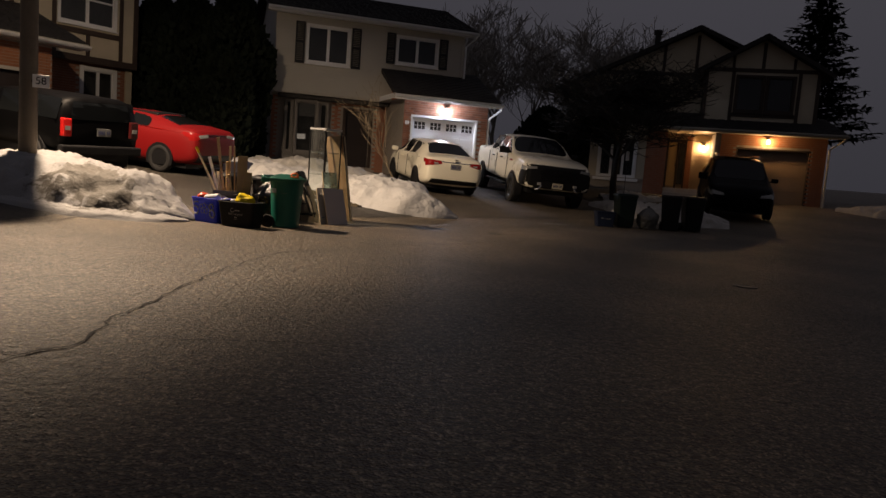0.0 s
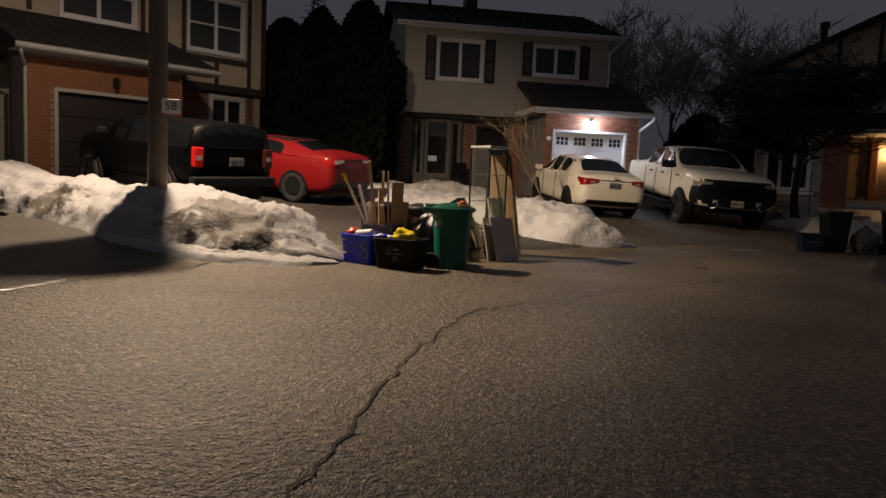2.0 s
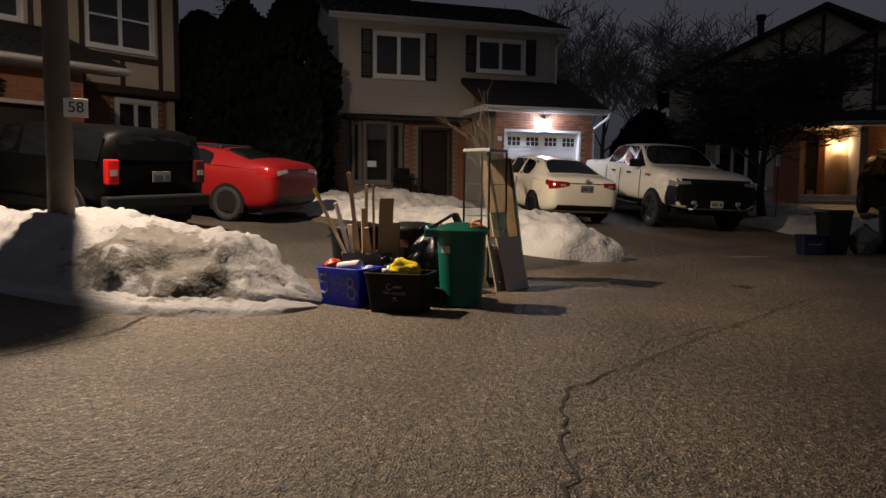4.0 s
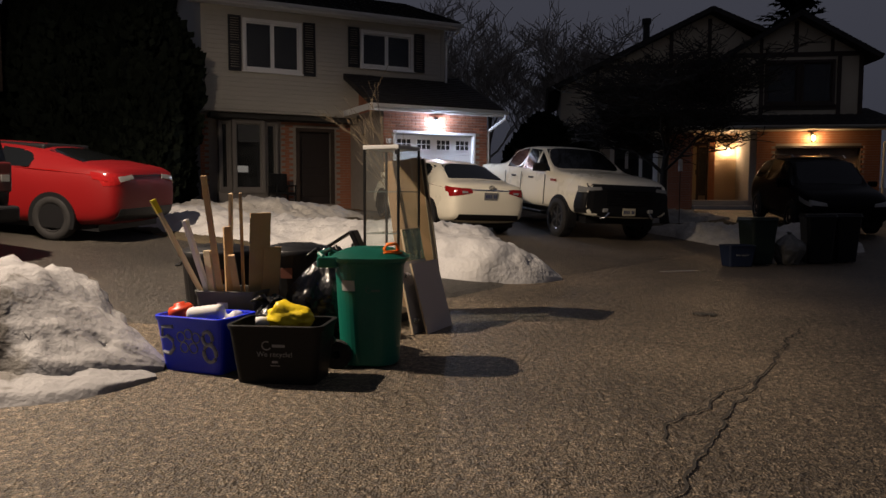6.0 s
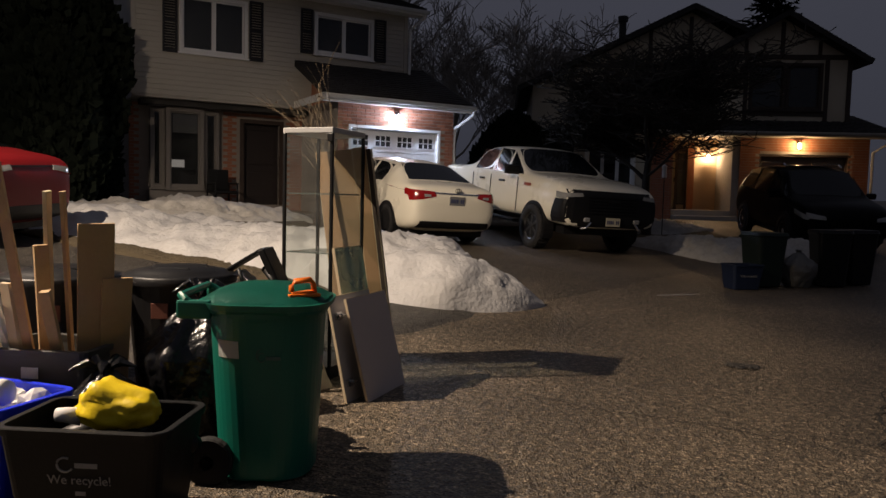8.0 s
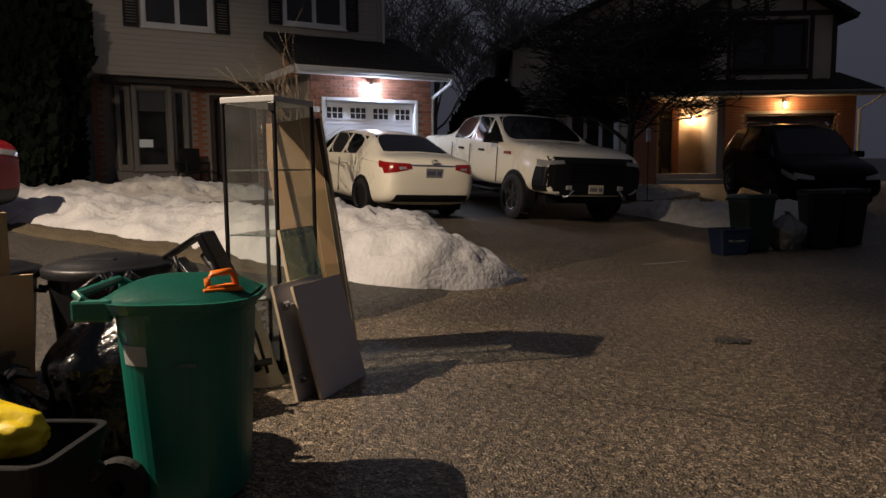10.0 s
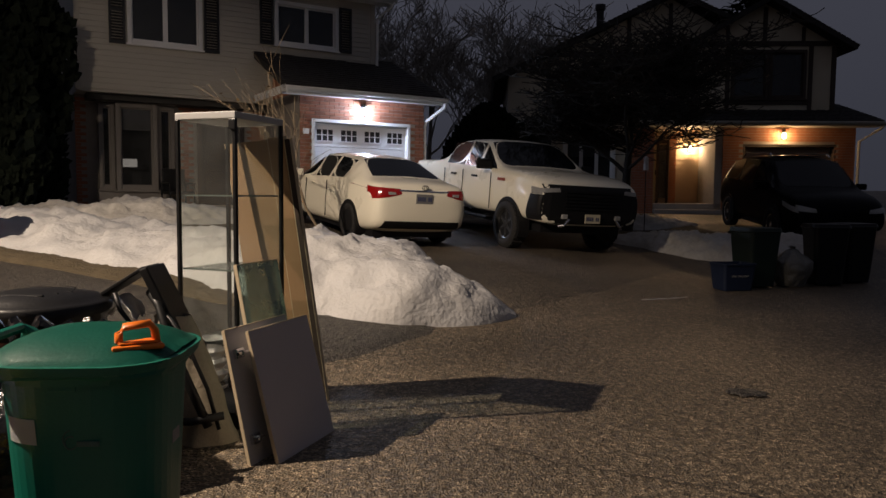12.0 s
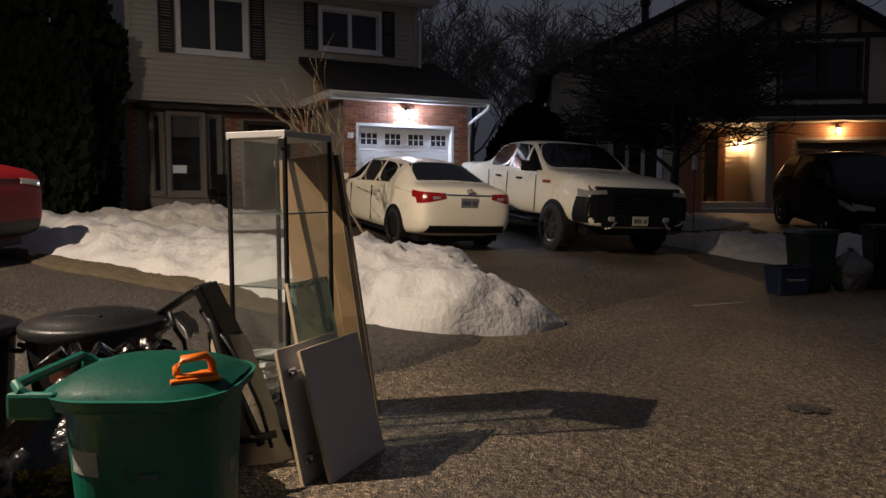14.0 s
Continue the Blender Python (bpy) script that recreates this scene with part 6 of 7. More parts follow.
lathe(bm, [(0.078, 0.030), (0.084, 0.045), (0.084, 0.085), (0.070, 0.105), (0.040, 0.108), (0.035, 0.125), (0.001, 0.128)], 24, "z")
part("lid", fix(bm), RED_JUG, rj, "red-orange screw lid", smooth=True)
wb = thing("white_bottle", BL @ pose(0.055, -0.06, 0.395, 0, 82, 14), "ribbed white plastic bottle lying in the blue box", "bottle")
bm = bmesh.new()
lathe(bm, [(0.001, -0.12), (0.045, -0.12)] + [(0.050 + 0.003 * (k % 2), -0.11 + 0.018 * k) for k in range(12)] + [(0.045, 0.115), (0.001, 0.118)], 24, "z")
part("bottle", fix(bm), PAPER, wb, smooth=True)
for k in range(4):
    q = thing("crumpled_paper", BL @ pose(-0.16 + 0.11 * k, 0.06 + 0.03 * (k % 2), 0.31, 20 * k, 30, 50 * k), "crumpled pale paper in the blue box", "paper")
    bm = bmesh.new()
    bmesh.ops.create_icosphere(bm, subdivisions=3, radius=0.075)
    for v in bm.verts:
        v.co *= 1 + 0.5 * fbm(v.co.x * 14 + k, v.co.y * 14, v.co.z * 14)
    part("paper", bm, PAPER, q)

# black box
BK = pose(-5.79, 12.20, 0.0, 0, 0, -9)
kbox = thing("recycling_box", BK, "black plastic recycling box with faded white print", "box", "recycling boxes")
part("body", frustum(0.50, 0.32, 0.59, 0.39, 0.365, 0.04, 0.008), BLACK_BOX, kbox)
rim(kbox, 0.59, 0.39, 0.38, BLACK_BOX, 0.05, 0.025, 0.03)
tilt_k = Matrix.Translation((0, -0.180, 0.20)) @ Matrix.Rotation(radians(95.4), 4, "X")
words("We recycle!", 0.046, FADED, "print", kbox, tilt_k @ Matrix.Translation((0.0, 0.0, 0.004)))
tilt = Matrix.Translation((0, -0.180, 0.20)) @ Matrix.Rotation(radians(5.4), 4, "X") @ Matrix.Translation((0, 0.180, -0.20))
stroke(kbox, "print", tilted(arc(-0.05, 0.255, 0.028, 0.026, 60, 330, -0.182)), 0.004, FADED)
part("print", boxes((-0.015, 0.065, -0.188, -0.184, 0.245, 0.262)), FADED, kbox)
part("print", boxes((-0.018, 0.018, -0.179, -0.175, 0.145, 0.158)), FADED, kbox)
part("print", boxes((-0.03, 0.03, -0.1765, -0.1725, 0.125, 0.130)), FADED, kbox)
yj = thing("yellow_jug", BK @ pose(0.03, 0.02, 0.38), "crushed bright yellow plastic jug lying in the black box", "jug")
bm = bmesh.new()
bmesh.ops.create_icosphere(bm, subdivisions=4, radius=0.13)
for v in bm.verts:
    d = v.co.normalized()
    k = 1 + 0.22 * fbm(d.x * 1.7 + 3, d.y * 1.7, d.z * 1.7) + 0.04 * fbm(d.x * 5, d.y * 5, d.z * 5)
    v.co = Vector((d.x * 0.165 * k, d.y * 0.105 * k, d.z * 0.075 * k + 0.02 + 0.05 * math.exp(-((d.x + 0.35) / 0.3) ** 2) * max(0.0, d.z)))
part("jug", bm, YELLOW, yj, smooth=True)
bm = bmesh.new()
tube(bm, [(-0.12, -0.03, -0.01), (-0.17, -0.05, 0.0), (-0.20, -0.055, 0.0)], [0.035, 0.028, 0.025], 12)
part("cap", fix(bm), PAPER, yj, smooth=True)
for k in range(5):
    q = thing("crushed_bottle", BK @ pose(-0.2 + 0.1 * k, 0.08 - 0.05 * (k % 2), 0.25, 30 * k, 70, 40 * k), "dark crushed bottle inside the black box", "bottle")
    bm = bmesh.new()
    tube(bm, [(0, 0, -0.1), (0.01, 0, -0.05), (-0.01, 0, 0.03), (0, 0, 0.08), (0, 0, 0.12)], [0.045, 0.05, 0.04, 0.045, 0.018], 10)
    part("bottle", fix(bm), BIN_BLACK, q, smooth=True)

# grey box with scrap lumber
GB = pose(-6.27, 12.98, 0.0, 0, 0, -12)
greyb = thing("storage_box", GB, "dark grey plastic box full of scrap lumber", "box")
part("body", frustum(0.40, 0.30, 0.47, 0.36, 0.47, 0.03, 0.008), GREY_BOX, greyb)
rim(greyb, 0.47, 0.36, 0.49, GREY_BOX, 0.04, 0.02, 0.03)
part("sticker", boxes((-0.06, 0.02, -0.188, -0.1845, 0.36, 0.41)), PAPER, greyb, "small worn paper sticker")
part("clip", boxes((-0.27, -0.235, -0.06, 0.06, 0.38, 0.47), bevel=0.01), GREY_BOX, greyb)


def lumber(foot, top, w, t, label, material=PINE, twist=0.0, name="lumber_offcut", tip=None):
    """A sawn stick from its foot to its top, leaning in the grey box."""
    a, b = Vector(foot), Vector(top)
    d = b - a
    m = Matrix.Translation(a) @ d.to_track_quat("Z", "Y").to_matrix().to_4x4() @ Matrix.Rotation(radians(twist), 4, "Z")
    st = thing(name, m, label, "lumber", "scrap lumber")
    part("stick", boxes((-w / 2, w / 2, -t / 2, t / 2, 0, d.length), bevel=0.002), material, st)
    if tip:
        part("tip", boxes((-w / 2 - 0.002, w / 2 + 0.002, -t / 2 - 0.002, t / 2 + 0.002, d.length - 0.10, d.length + 0.004)), tip, st, "bright yellow painted tip")
    return st


TAN_PLY = mat("tan_plywood", (0.50, 0.33, 0.17), 0.8, vary=0.12, scale=4, fine=60, bump=0.1)
lumber((-6.34, 13.02, 0.06), (-6.80, 12.80, 1.14), 0.035, 0.030, "pale round-edged pole with a yellow tip", PALE_WOOD, 10, tip=YELLOW)
lumber((-6.36, 12.98, 0.06), (-6.58, 12.80, 1.00), 0.035, 0.035, "whitish square stick with a knot of string", PAPER, 30)
lumber((-6.33, 12.95, 0.06), (-6.42, 12.72, 1.31), 0.042, 0.020, "tall thin pine slat", PINE, 20)
lumber((-6.33, 13.04, 0.06), (-6.27, 12.86, 1.19), 0.038, 0.020, "greyish weathered pine slat", PALE_WOOD, 60)
lumber((-6.22, 13.02, 0.06), (-6.20, 12.85, 1.19), 0.030, 0.018, "narrow pine batten standing upright", PINE, 80)
lumber((-6.30, 12.95, 0.06), (-6.30, 12.86, 0.95), 0.060, 0.022, "short bright sawn pine offcut", PINE, 40)
lumber((-6.38, 12.92, 0.06), (-6.44, 12.84, 0.78), 0.065, 0.022, "short pale sawn pine offcut", PALE_WOOD, 5)
lumber((-6.20, 12.95, 0.10), (-6.26, 12.80, 0.75), 0.045, 0.040, "slanting block of sawn pine", PINE, 30)
lumber((-6.12, 12.98, 0.06), (-6.06, 12.86, 1.05), 0.155, 0.016, "flat tan board with two drilled holes", TAN_PLY, 8)
lumber((-6.06, 13.02, 0.06), (-5.99, 12.92, 0.80), 0.13, 0.014, "short tan hardboard offcut", TAN_PLY, -4)

# round black bins with lids


def round_bin(m, label, h=0.70, r=0.31, rusty=True):
    b = thing("dustbin", m, label, "bin", "round dustbins")
    bm = bmesh.new()
    lathe(bm, [(0.001, 0.0), (r * 0.78, 0.0), (r * 0.80, 0.02), (r * 0.97, h - 0.03), (r * 1.02, h - 0.02), (r * 1.02, h)], 32, "z")
    part("body", fix(bm), BIN_BLACK, b, smooth=False)
    bm = bmesh.new()
    lathe(bm, [(r * 1.06, h - 0.035), (r * 1.07, h + 0.005), (r * 1.0, h + 0.018), (r * 0.9, h + 0.022), (r * 0.86, h + 0.035), (r * 0.4, h + 0.062), (0.001, h + 0.066)], 32, "z")
    l = part("lid", fix(bm), BIN_BLACK, b, "black domed lid with raised ribs", smooth=True)
    for k in range(5):
        y = -0.14 + 0.07 * k
        part("rib", boxes((-0.17 + abs(k - 2) * 0.03, 0.17 - abs(k - 2) * 0.03, y - 0.009, y + 0.009, h + 0.005, h + 0.060), bevel=0.006), BIN_BLACK, l)
    if rusty:
        part("emblem", boxes((-0.05, 0.05, -r * 0.965, -r * 0.945, h - 0.22, h - 0.13), bevel=0.004), mat("rusty_emblem", (0.16, 0.05, 0.03), 0.6) if "rusty_emblem" not in MATS else MATS["rusty_emblem"], b, "faded rusty badge")
    for s in (-1, 1):
        bm = bmesh.new()
        tube(bm, [(s * r * 0.96, -0.07, h - 0.10), (s * r * 1.1, -0.05, h - 0.11), (s * r * 1.1, 0.05, h - 0.11), (s * r * 0.96, 0.07, h - 0.10)], 0.012, 6)
        part("handle", fix(bm), BIN_BLACK, b)
    return b


round_bin(pose(-6.62, 13.85, 0, 0, 0, 12), "round black plastic dustbin with ribbed lid and badge")
round_bin(pose(-5.98, 13.98, 0, 0, 0, -8), "round black plastic dustbin with ribbed lid")
round_bin(pose(-8.06, 8.20, 0, 0, 0, 30), "tall black plastic dustbin standing alone on the road", 0.80, 0.28, False)


def bag(m, label, sx, sy, h, seed, neck=True, material=BAG_BLACK):
    """A tied rubbish bag: sagging body with pleats that gather at the neck."""
    b = thing("rubbish_bag", m, label, "bag", "rubbish bags")
    rows = []
    for i in range(34):
        f = i / 33
        z = h * f
        prof = (0.80 + 0.55 * math.sin(math.pi * min(1, f * 1.05)) ** 0.8) * (1 - max(0, f - 0.62) ** 1.3 * 3.0)
        prof = max(prof, 0.07) if f < 0.93 else 0.07 + (f - 0.93) * 2.2
        row = []
        for k in range(72):
            a = 2 * math.pi * k / 72
            pleat = 0.05 * math.sin(a * 11 + 3 * fbm(f * 2, a, seed)) * max(0, f - 0.35) * 1.6
            lump = 0.16 * fbm(math.cos(a) * 1.6 + seed, math.sin(a) * 1.6, f * 2.4) + 0.05 * fbm(math.cos(a) * 6, math.sin(a) * 6, f * 8 + seed)
            rr = prof * (1 + lump + pleat)
            row.append((sx * rr * math.cos(a), sy * rr * math.sin(a), z + 0.02 * fbm(a, f * 5, seed) * f))
        rows.append(row)
    part("bag", grid_mesh(rows, close=True), material, b, smooth=True)
    if neck:
        for k in range(5):
            a = 2 * math.pi * k / 5 + seed
            bm = bmesh.new()
            pts = [(0.01 * math.cos(a), 0.01 * math.sin(a), h * 0.93), (0.07 * math.cos(a), 0.07 * math.sin(a), h * 1.02), (0.14 * math.cos(a), 0.14 * math.sin(a), h * 0.97)]
            tube(bm, pts, [0.012, 0.022, 0.004], 5)
            part("tie_end", fix(bm), material, b)
    return b


bag(pose(-5.62, 12.98, 0, 0, 0, 20), "full black rubbish bag tied at the top", 0.21, 0.20, 0.76, 2.0)
bag(pose(-5.98, 12.72, 0, 0, 0, 70), "small crumpled black rubbish bag", 0.15, 0.13, 0.45, 5.0)
bag(pose(-5.62, 13.55, 0, 0, 0, 0), "slumped black rubbish bag behind the wheeled bin", 0.20, 0.17, 0.66, 8.0)

# glass display cabinet
CB = pose(-5.155, 14.40, 0.0, 0, 0, -27.3)
cab = thing("display_cabinet", CB, "tall glass display cabinet with black posts and grey top", "cabinet")
part("top", boxes((-0.185, 0.185, -0.215, 0.215, 1.595, 1.63), bevel=0.004), CABINET_TOP, cab)
part("base", boxes((-0.18, 0.18, -0.21, 0.21, 0.02, 0.10), bevel=0.004), POST_BLACK, cab)
for sx in (-1, 1):
    for sy in (-1, 1):
        part("post", boxes((0.175 * sx - 0.010, 0.175 * sx + 0.010, 0.205 * sy - 0.010, 0.205 * sy + 0.010, 0.0, 1.595), bevel=0.003), POST_BLACK, cab)
for sx in (-1, 1):
    p = part("glass_side", grid_mesh([[(0.178 * sx, -0.194, 0.10), (0.178 * sx, 0.194, 0.10)], [(0.178 * sx, -0.194, 1.594), (0.178 * sx, 0.194, 1.594)]]), CAB_GLASS, cab)
for sy in (-1, 1):
    part("glass_side", grid_mesh([[(-0.164, 0.208 * sy, 0.10), (0.164, 0.208 * sy, 0.10)], [(-0.164, 0.208 * sy, 1.594), (0.164, 0.208 * sy, 1.594)]]), CAB_GLASS, cab)
for z in (0.45, 0.83, 1.21):
    sh = part("shelf", boxes((-0.163, 0.163, -0.193, 0.193, z - 0.003, z + 0.003)), CAB_GLASS, cab)
    part("shelf_edge", boxes((-0.163, 0.163, -0.197, -0.1935, z - 0.004, z + 0.004), (0.1635, 0.166, -0.193, 0.193, z - 0.004, z + 0.004)), GREEN_GLASS, sh)
part("hinge", boxes((0.15, 0.19, -0.225, -0.205, 1.54, 1.59), bevel=0.003), POST_BLACK, cab)


def leaning(name, label, category, y0, y1, foot, top, height, thick, face, edge=None, group="leaning boards", lift=0.0):
    """A board on edge, its foot out from the cabinet and its head against it."""
    ang = math.degrees(math.atan2(foot - top, height))
    b = thing(name, CB @ pose(foot, (y0 + y1) / 2, lift) @ pose(0, 0, 0, 0, -ang, 0), label, category, group)
    h, w = math.hypot(height, foot - top), y1 - y0
    part("panel", boxes((-thick + 0.0, 0.0, -w / 2, w / 2, 0, h)), face, b)
    if edge:
        for a, c, d, e in ((-w / 2 - 0.004, -w / 2 - 0.0005, 0, h), (w / 2 + 0.0005, w / 2 + 0.004, 0, h), (-w / 2, w / 2, h + 0.0005, h + 0.004)):
            part("edge", boxes((-thick + 0.001, -0.001, a, c, d, e)), edge, b, "pale raw wood edge")
    return b




def behind(name, label, x0, x1, foot, top, height, thick, face, edge, roll):
    """A board standing beyond the cabinet, its head against the back pane, leaning a little sideways."""
    ang = math.degrees(math.atan2(foot - top, height))
    b = thing(name, CB @ pose((x0 + x1) / 2, foot, 0.0) @ pose(0, 0, 0, ang, 0, 0) @ pose(0, 0, 0, 0, -roll, 0), label, "board", "leaning boards")
    h, w = math.hypot(height, foot - top), x1 - x0
    part("panel", boxes((-w / 2, w / 2, 0.0, thick, 0.0, h)), face, b)
    for a, c in ((-w / 2 - 0.004, -w / 2 - 0.0005), (w / 2 + 0.0005, w / 2 + 0.004)):
        part("edge", boxes((a, c, 0.001, thick - 0.001, 0.0, h)), edge, b, "pale raw wood edge")
    return b


behind("hardboard_sheet", "tall brown hardboard sheet leaning behind the cabinet", -0.11, 0.23, 0.44, 0.25, 1.52, 0.010, BOARD, PALE_WOOD, 4.5)
behind("plank", "long pale-edged plank leaning behind the cabinet", 0.21, 0.31, 0.405, 0.225, 1.54, 0.030, BOARD, PALE_WOOD, 5.0)
behind("plank", "narrow dark plank leaning behind the cabinet", 0.318, 0.35, 0.40, 0.225, 1.53, 0.028, TRIM_DARK, PALE_WOOD, 5.0)
leaning("glazed_panel", "grey-green glazed panel with pale wood frame", "panel", -0.37, -0.03, 0.47, 0.30, 0.88, 0.020, glass("frosted_green_panel", (0.75, 0.85, 0.80), 0.25, 0.42, (0.34, 0.42, 0.38)), PALE_WOOD)
door1 = leaning("cabinet_door", "pale cupboard door leaning with two metal hinges", "door", -0.60, -0.11, 0.535, 0.40, 0.61, 0.018, PALE_MELAMINE, PALE_WOOD, "cupboard doors")
door2 = leaning("cabinet_door", "taupe grey cupboard door with raw pale edge", "door", -0.53, -0.03, 0.635, 0.475, 0.60, 0.018, GREY_MELAMINE, PALE_WOOD, "cupboard doors")
for z in (0.10, 0.49):
    h = part("hinge", boxes((0.001, 0.022, -0.222, -0.165, z, z + 0.045), (0.020, 0.042, -0.20, -0.185, z + 0.010, z + 0.035), bevel=0.003), CHROME, door1, "chrome cup hinge")
    bm = bmesh.new()
    tube(bm, [(0.03, -0.225, z + 0.022), (0.03, -0.155, z + 0.022)], 0.008, 8)
    part("hinge_arm", fix(bm), CHROME, h)

# tan canvas bag with black straps
TB = pose(-5.28, 14.02, 0.0, 0, 0, -12)
tb = thing("canvas_bag", TB, "slumped tan canvas bag with black straps", "bag")
rows = []
for i in range(22):
    f = i / 21
    row = []
    for k in range(40):
        a = 2 * math.pi * k / 40
        w = (0.19 - 0.10 * f) * (1 + 0.18 * fbm(math.cos(a) * 2, math.sin(a) * 2, f * 3 + 4))
        d = (0.13 - 0.07 * f) * (1 + 0.18 * fbm(math.cos(a) * 2, math.sin(a) * 2, f * 3 + 7))
        row.append((w * math.cos(a) - 0.16 * f + 0.03, d * math.sin(a) + 0.05 * f, 0.62 * f ** 0.9))
    rows.append(row)
part("bag", grid_mesh(rows, close=True), CANVAS, tb, smooth=True)
for pts, r in (([(0.12, -0.13, 0.12), (0.05, -0.15, 0.3), (-0.06, -0.12, 0.5), (-0.15, -0.05, 0.68), (-0.22, 0.0, 0.74)], 0.022), ([(0.16, -0.10, 0.10), (0.12, -0.13, 0.30), (0.02, -0.13, 0.52), (-0.08, -0.08, 0.62), (-0.16, -0.02, 0.66)], 0.010), ([(-0.10, -0.14, 0.14), (0.05, -0.16, 0.15), (0.19, -0.11, 0.17)], 0.02)):
    bm = bmesh.new()
    tube(bm, pts, r, 8)
    part("strap", fix(bm), METAL_BLACK, tb, "black webbing strap", smooth=True)
for k in range(3):
    part("print", boxes((-0.07 + 0.03 * k, -0.05 + 0.03 * k, -0.152, -0.148, 0.30, 0.34)), METAL_BLACK, tb)
fl = thing("black_case", pose(-5.50, 14.12, 0.0, 0, 0, -8), "open black plastic case propped up behind the bin", "case")
bm = bmesh.new()
box(bm, -0.30, 0.0, -0.10, 0.10, -0.009, 0.009, bevel=0.004, m=pose(0, 0, 0.86) @ pose(0, 0, 0, 0, -32, 0))
part("lid", bm, PLASTIC, fl)
bm = bmesh.new()
box(bm, -0.022, 0.022, -0.11, 0.11, -0.44, 0.0, bevel=0.008, m=pose(0.0, 0, 0.86) @ pose(0, 0, 0, 0, -26, 0))
part("shell", bm, PLASTIC, fl)
part("base", boxes((-0.24, 0.24, -0.10, 0.10, 0.0, 0.48), bevel=0.02), PLASTIC, fl)
rows = []
for i in range(12):
    f = i / 11
    rows.append([(-0.23 + 0.17 * f + 0.02 * fbm(f * 4, j), -0.09 + 0.16 * j / 11, 0.56 + 0.15 * math.sin(math.pi * min(1, f * 0.8 + 0.1)) + 0.03 * fbm(f * 5, j * 0.5, 2)) for j in range(12)])
bm = grid_mesh(rows)
bmesh.ops.solidify(bm, geom=bm.faces[:], thickness=0.012)
part("lining", fix(bm), PAPER, fl, "rumpled white cloth lining", smooth=True)
bm = bmesh.new()
tube(bm, [(-0.13, -0.115, 0.74), (-0.10, -0.13, 0.66), (-0.06, -0.125, 0.60), (-0.05, -0.11, 0.50)], 0.012, 6)
part("strap", fix(bm), METAL_BLACK, fl, smooth=True)
for k, (x, y, z, r) in enumerate(((-5.46, 14.62, 0.0, 0.11), (-5.36, 14.86, 0.0, 0.10))):
    s = thing("pale_pots", pose(x, y, 0), "small stack of pale dishes behind the cabinet", "dishes", "stacked dishes")
    for j in range(5):
        bm = bmesh.new()
        lathe(bm, [(0.001, 0.02 + 0.07 * j), (r * 0.6, 0.02 + 0.07 * j), (r, 0.07 + 0.07 * j), (r * 0.97, 0.075 + 0.07 * j)], 20, "z")
        part("dish", fix(bm), PAPER, s, smooth=True)

# bins across the street
RBX = pose(0.42, 19.40, slope(0.4, 19.4), 0, 0, 4)
rb = thing("recycling_box", RBX, "dark blue recycling box on the far kerb", "box", "recycling boxes")
# Dim light of the far kerb is put into darker blue and green plastic.
part("body", frustum(0.40, 0.30, 0.47, 0.37, 0.34, 0.04, 0.008), mat("shaded_blue_plastic", (0.005, 0.014, 0.045), 0.6), rb)
rim(rb, 0.47, 0.37, 0.36, MATS["shaded_blue_plastic"], 0.05, 0.022, 0.03)
words("We recycle!", 0.05, FADED, "print", rb, Matrix.Translation((0, -0.172, 0.2)) @ Matrix.Rotation(radians(95.4), 4, "X") @ Matrix.Translation((0, 0, 0.004)))


def cart(m, material, label, h=0.8):
    c = thing("wheeled_bin", m, label, "bin", "kerbside bins")
    part("body", frustum(0.38, 0.40, 0.48, 0.50, h - 0.06, 0.06, 0.012, 0.02), material, c)
    bm = frustum(0.53, 0.53, 0.50, 0.50, 0.06, 0.08, 0, h - 0.05)
    part("lid", bm, material, c)
    part("handle", boxes((-0.22, 0.22, 0.27, 0.30, h - 0.08, h - 0.05), bevel=0.008), material, c)
    for s in (-1, 1):
        bm = bmesh.new()
        lathe(bm, [(0.001, -0.025), (0.10, -0.025), (0.10, 0.025), (0.001, 0.025)], 20)
        w = part("wheel", fix(bm), RUBBER, c)
        w.matrix_local = pose(0.22 * s, 0.2, 0.10, 0, 0, 90)
    return c


cart(pose(0.92, 19.75, slope(0.9, 19.7), 0, 0, 8), mat("shaded_green_plastic", (0.004, 0.016, 0.010), 0.6), "dark green wheeled bin on the far kerb")
cart(pose(2.05, 19.9, slope(2.0, 19.9), 0, 0, -12), BIN_BLACK, "black wheeled bin on the far kerb", 0.85)
cart(pose(2.62, 20.15, slope(2.6, 20.1), 0, 0, 5), BIN_BLACK, "black wheeled bin on the far kerb", 0.85)
bag(pose(1.5, 19.8, slope(1.5, 19.8)), "pale translucent bag of paper on the far kerb", 0.20, 0.18, 0.55, 12.0, False, mat("cloudy_bag_film", (0.16, 0.155, 0.14), 0.5, vary=0.15, scale=5, fine=30, bump=0.5, dist=0.02))

# pole with the street lantern and the house number
PX, PY = -9.93, 13.28
PZ = slope(PX, PY)
pole = thing("street_lamp", pose(PX, PY, PZ), "thick weathered wooden lamp pole rising out of the snow", "street lamp")
# Pole top is out of view; its height sets the shade on the snow.
bm = bmesh.new()
tube(bm, [(0, 0, -0.1), (0.005, 0, 1.5), (0.0, 0.005, 2.8), (0, 0, 4.5), (0, 0, 4.90), (0, 0, 4.93)], [0.145, 0.138, 0.134, 0.130, 0.128, 0.10], 20)
part("pole", fix(bm), POLE_WOOD, pole, smooth=True)
BX, BY, BZ = LAMP_AT.x - PX, LAMP_AT.y - PY, LAMP_AT.z - PZ
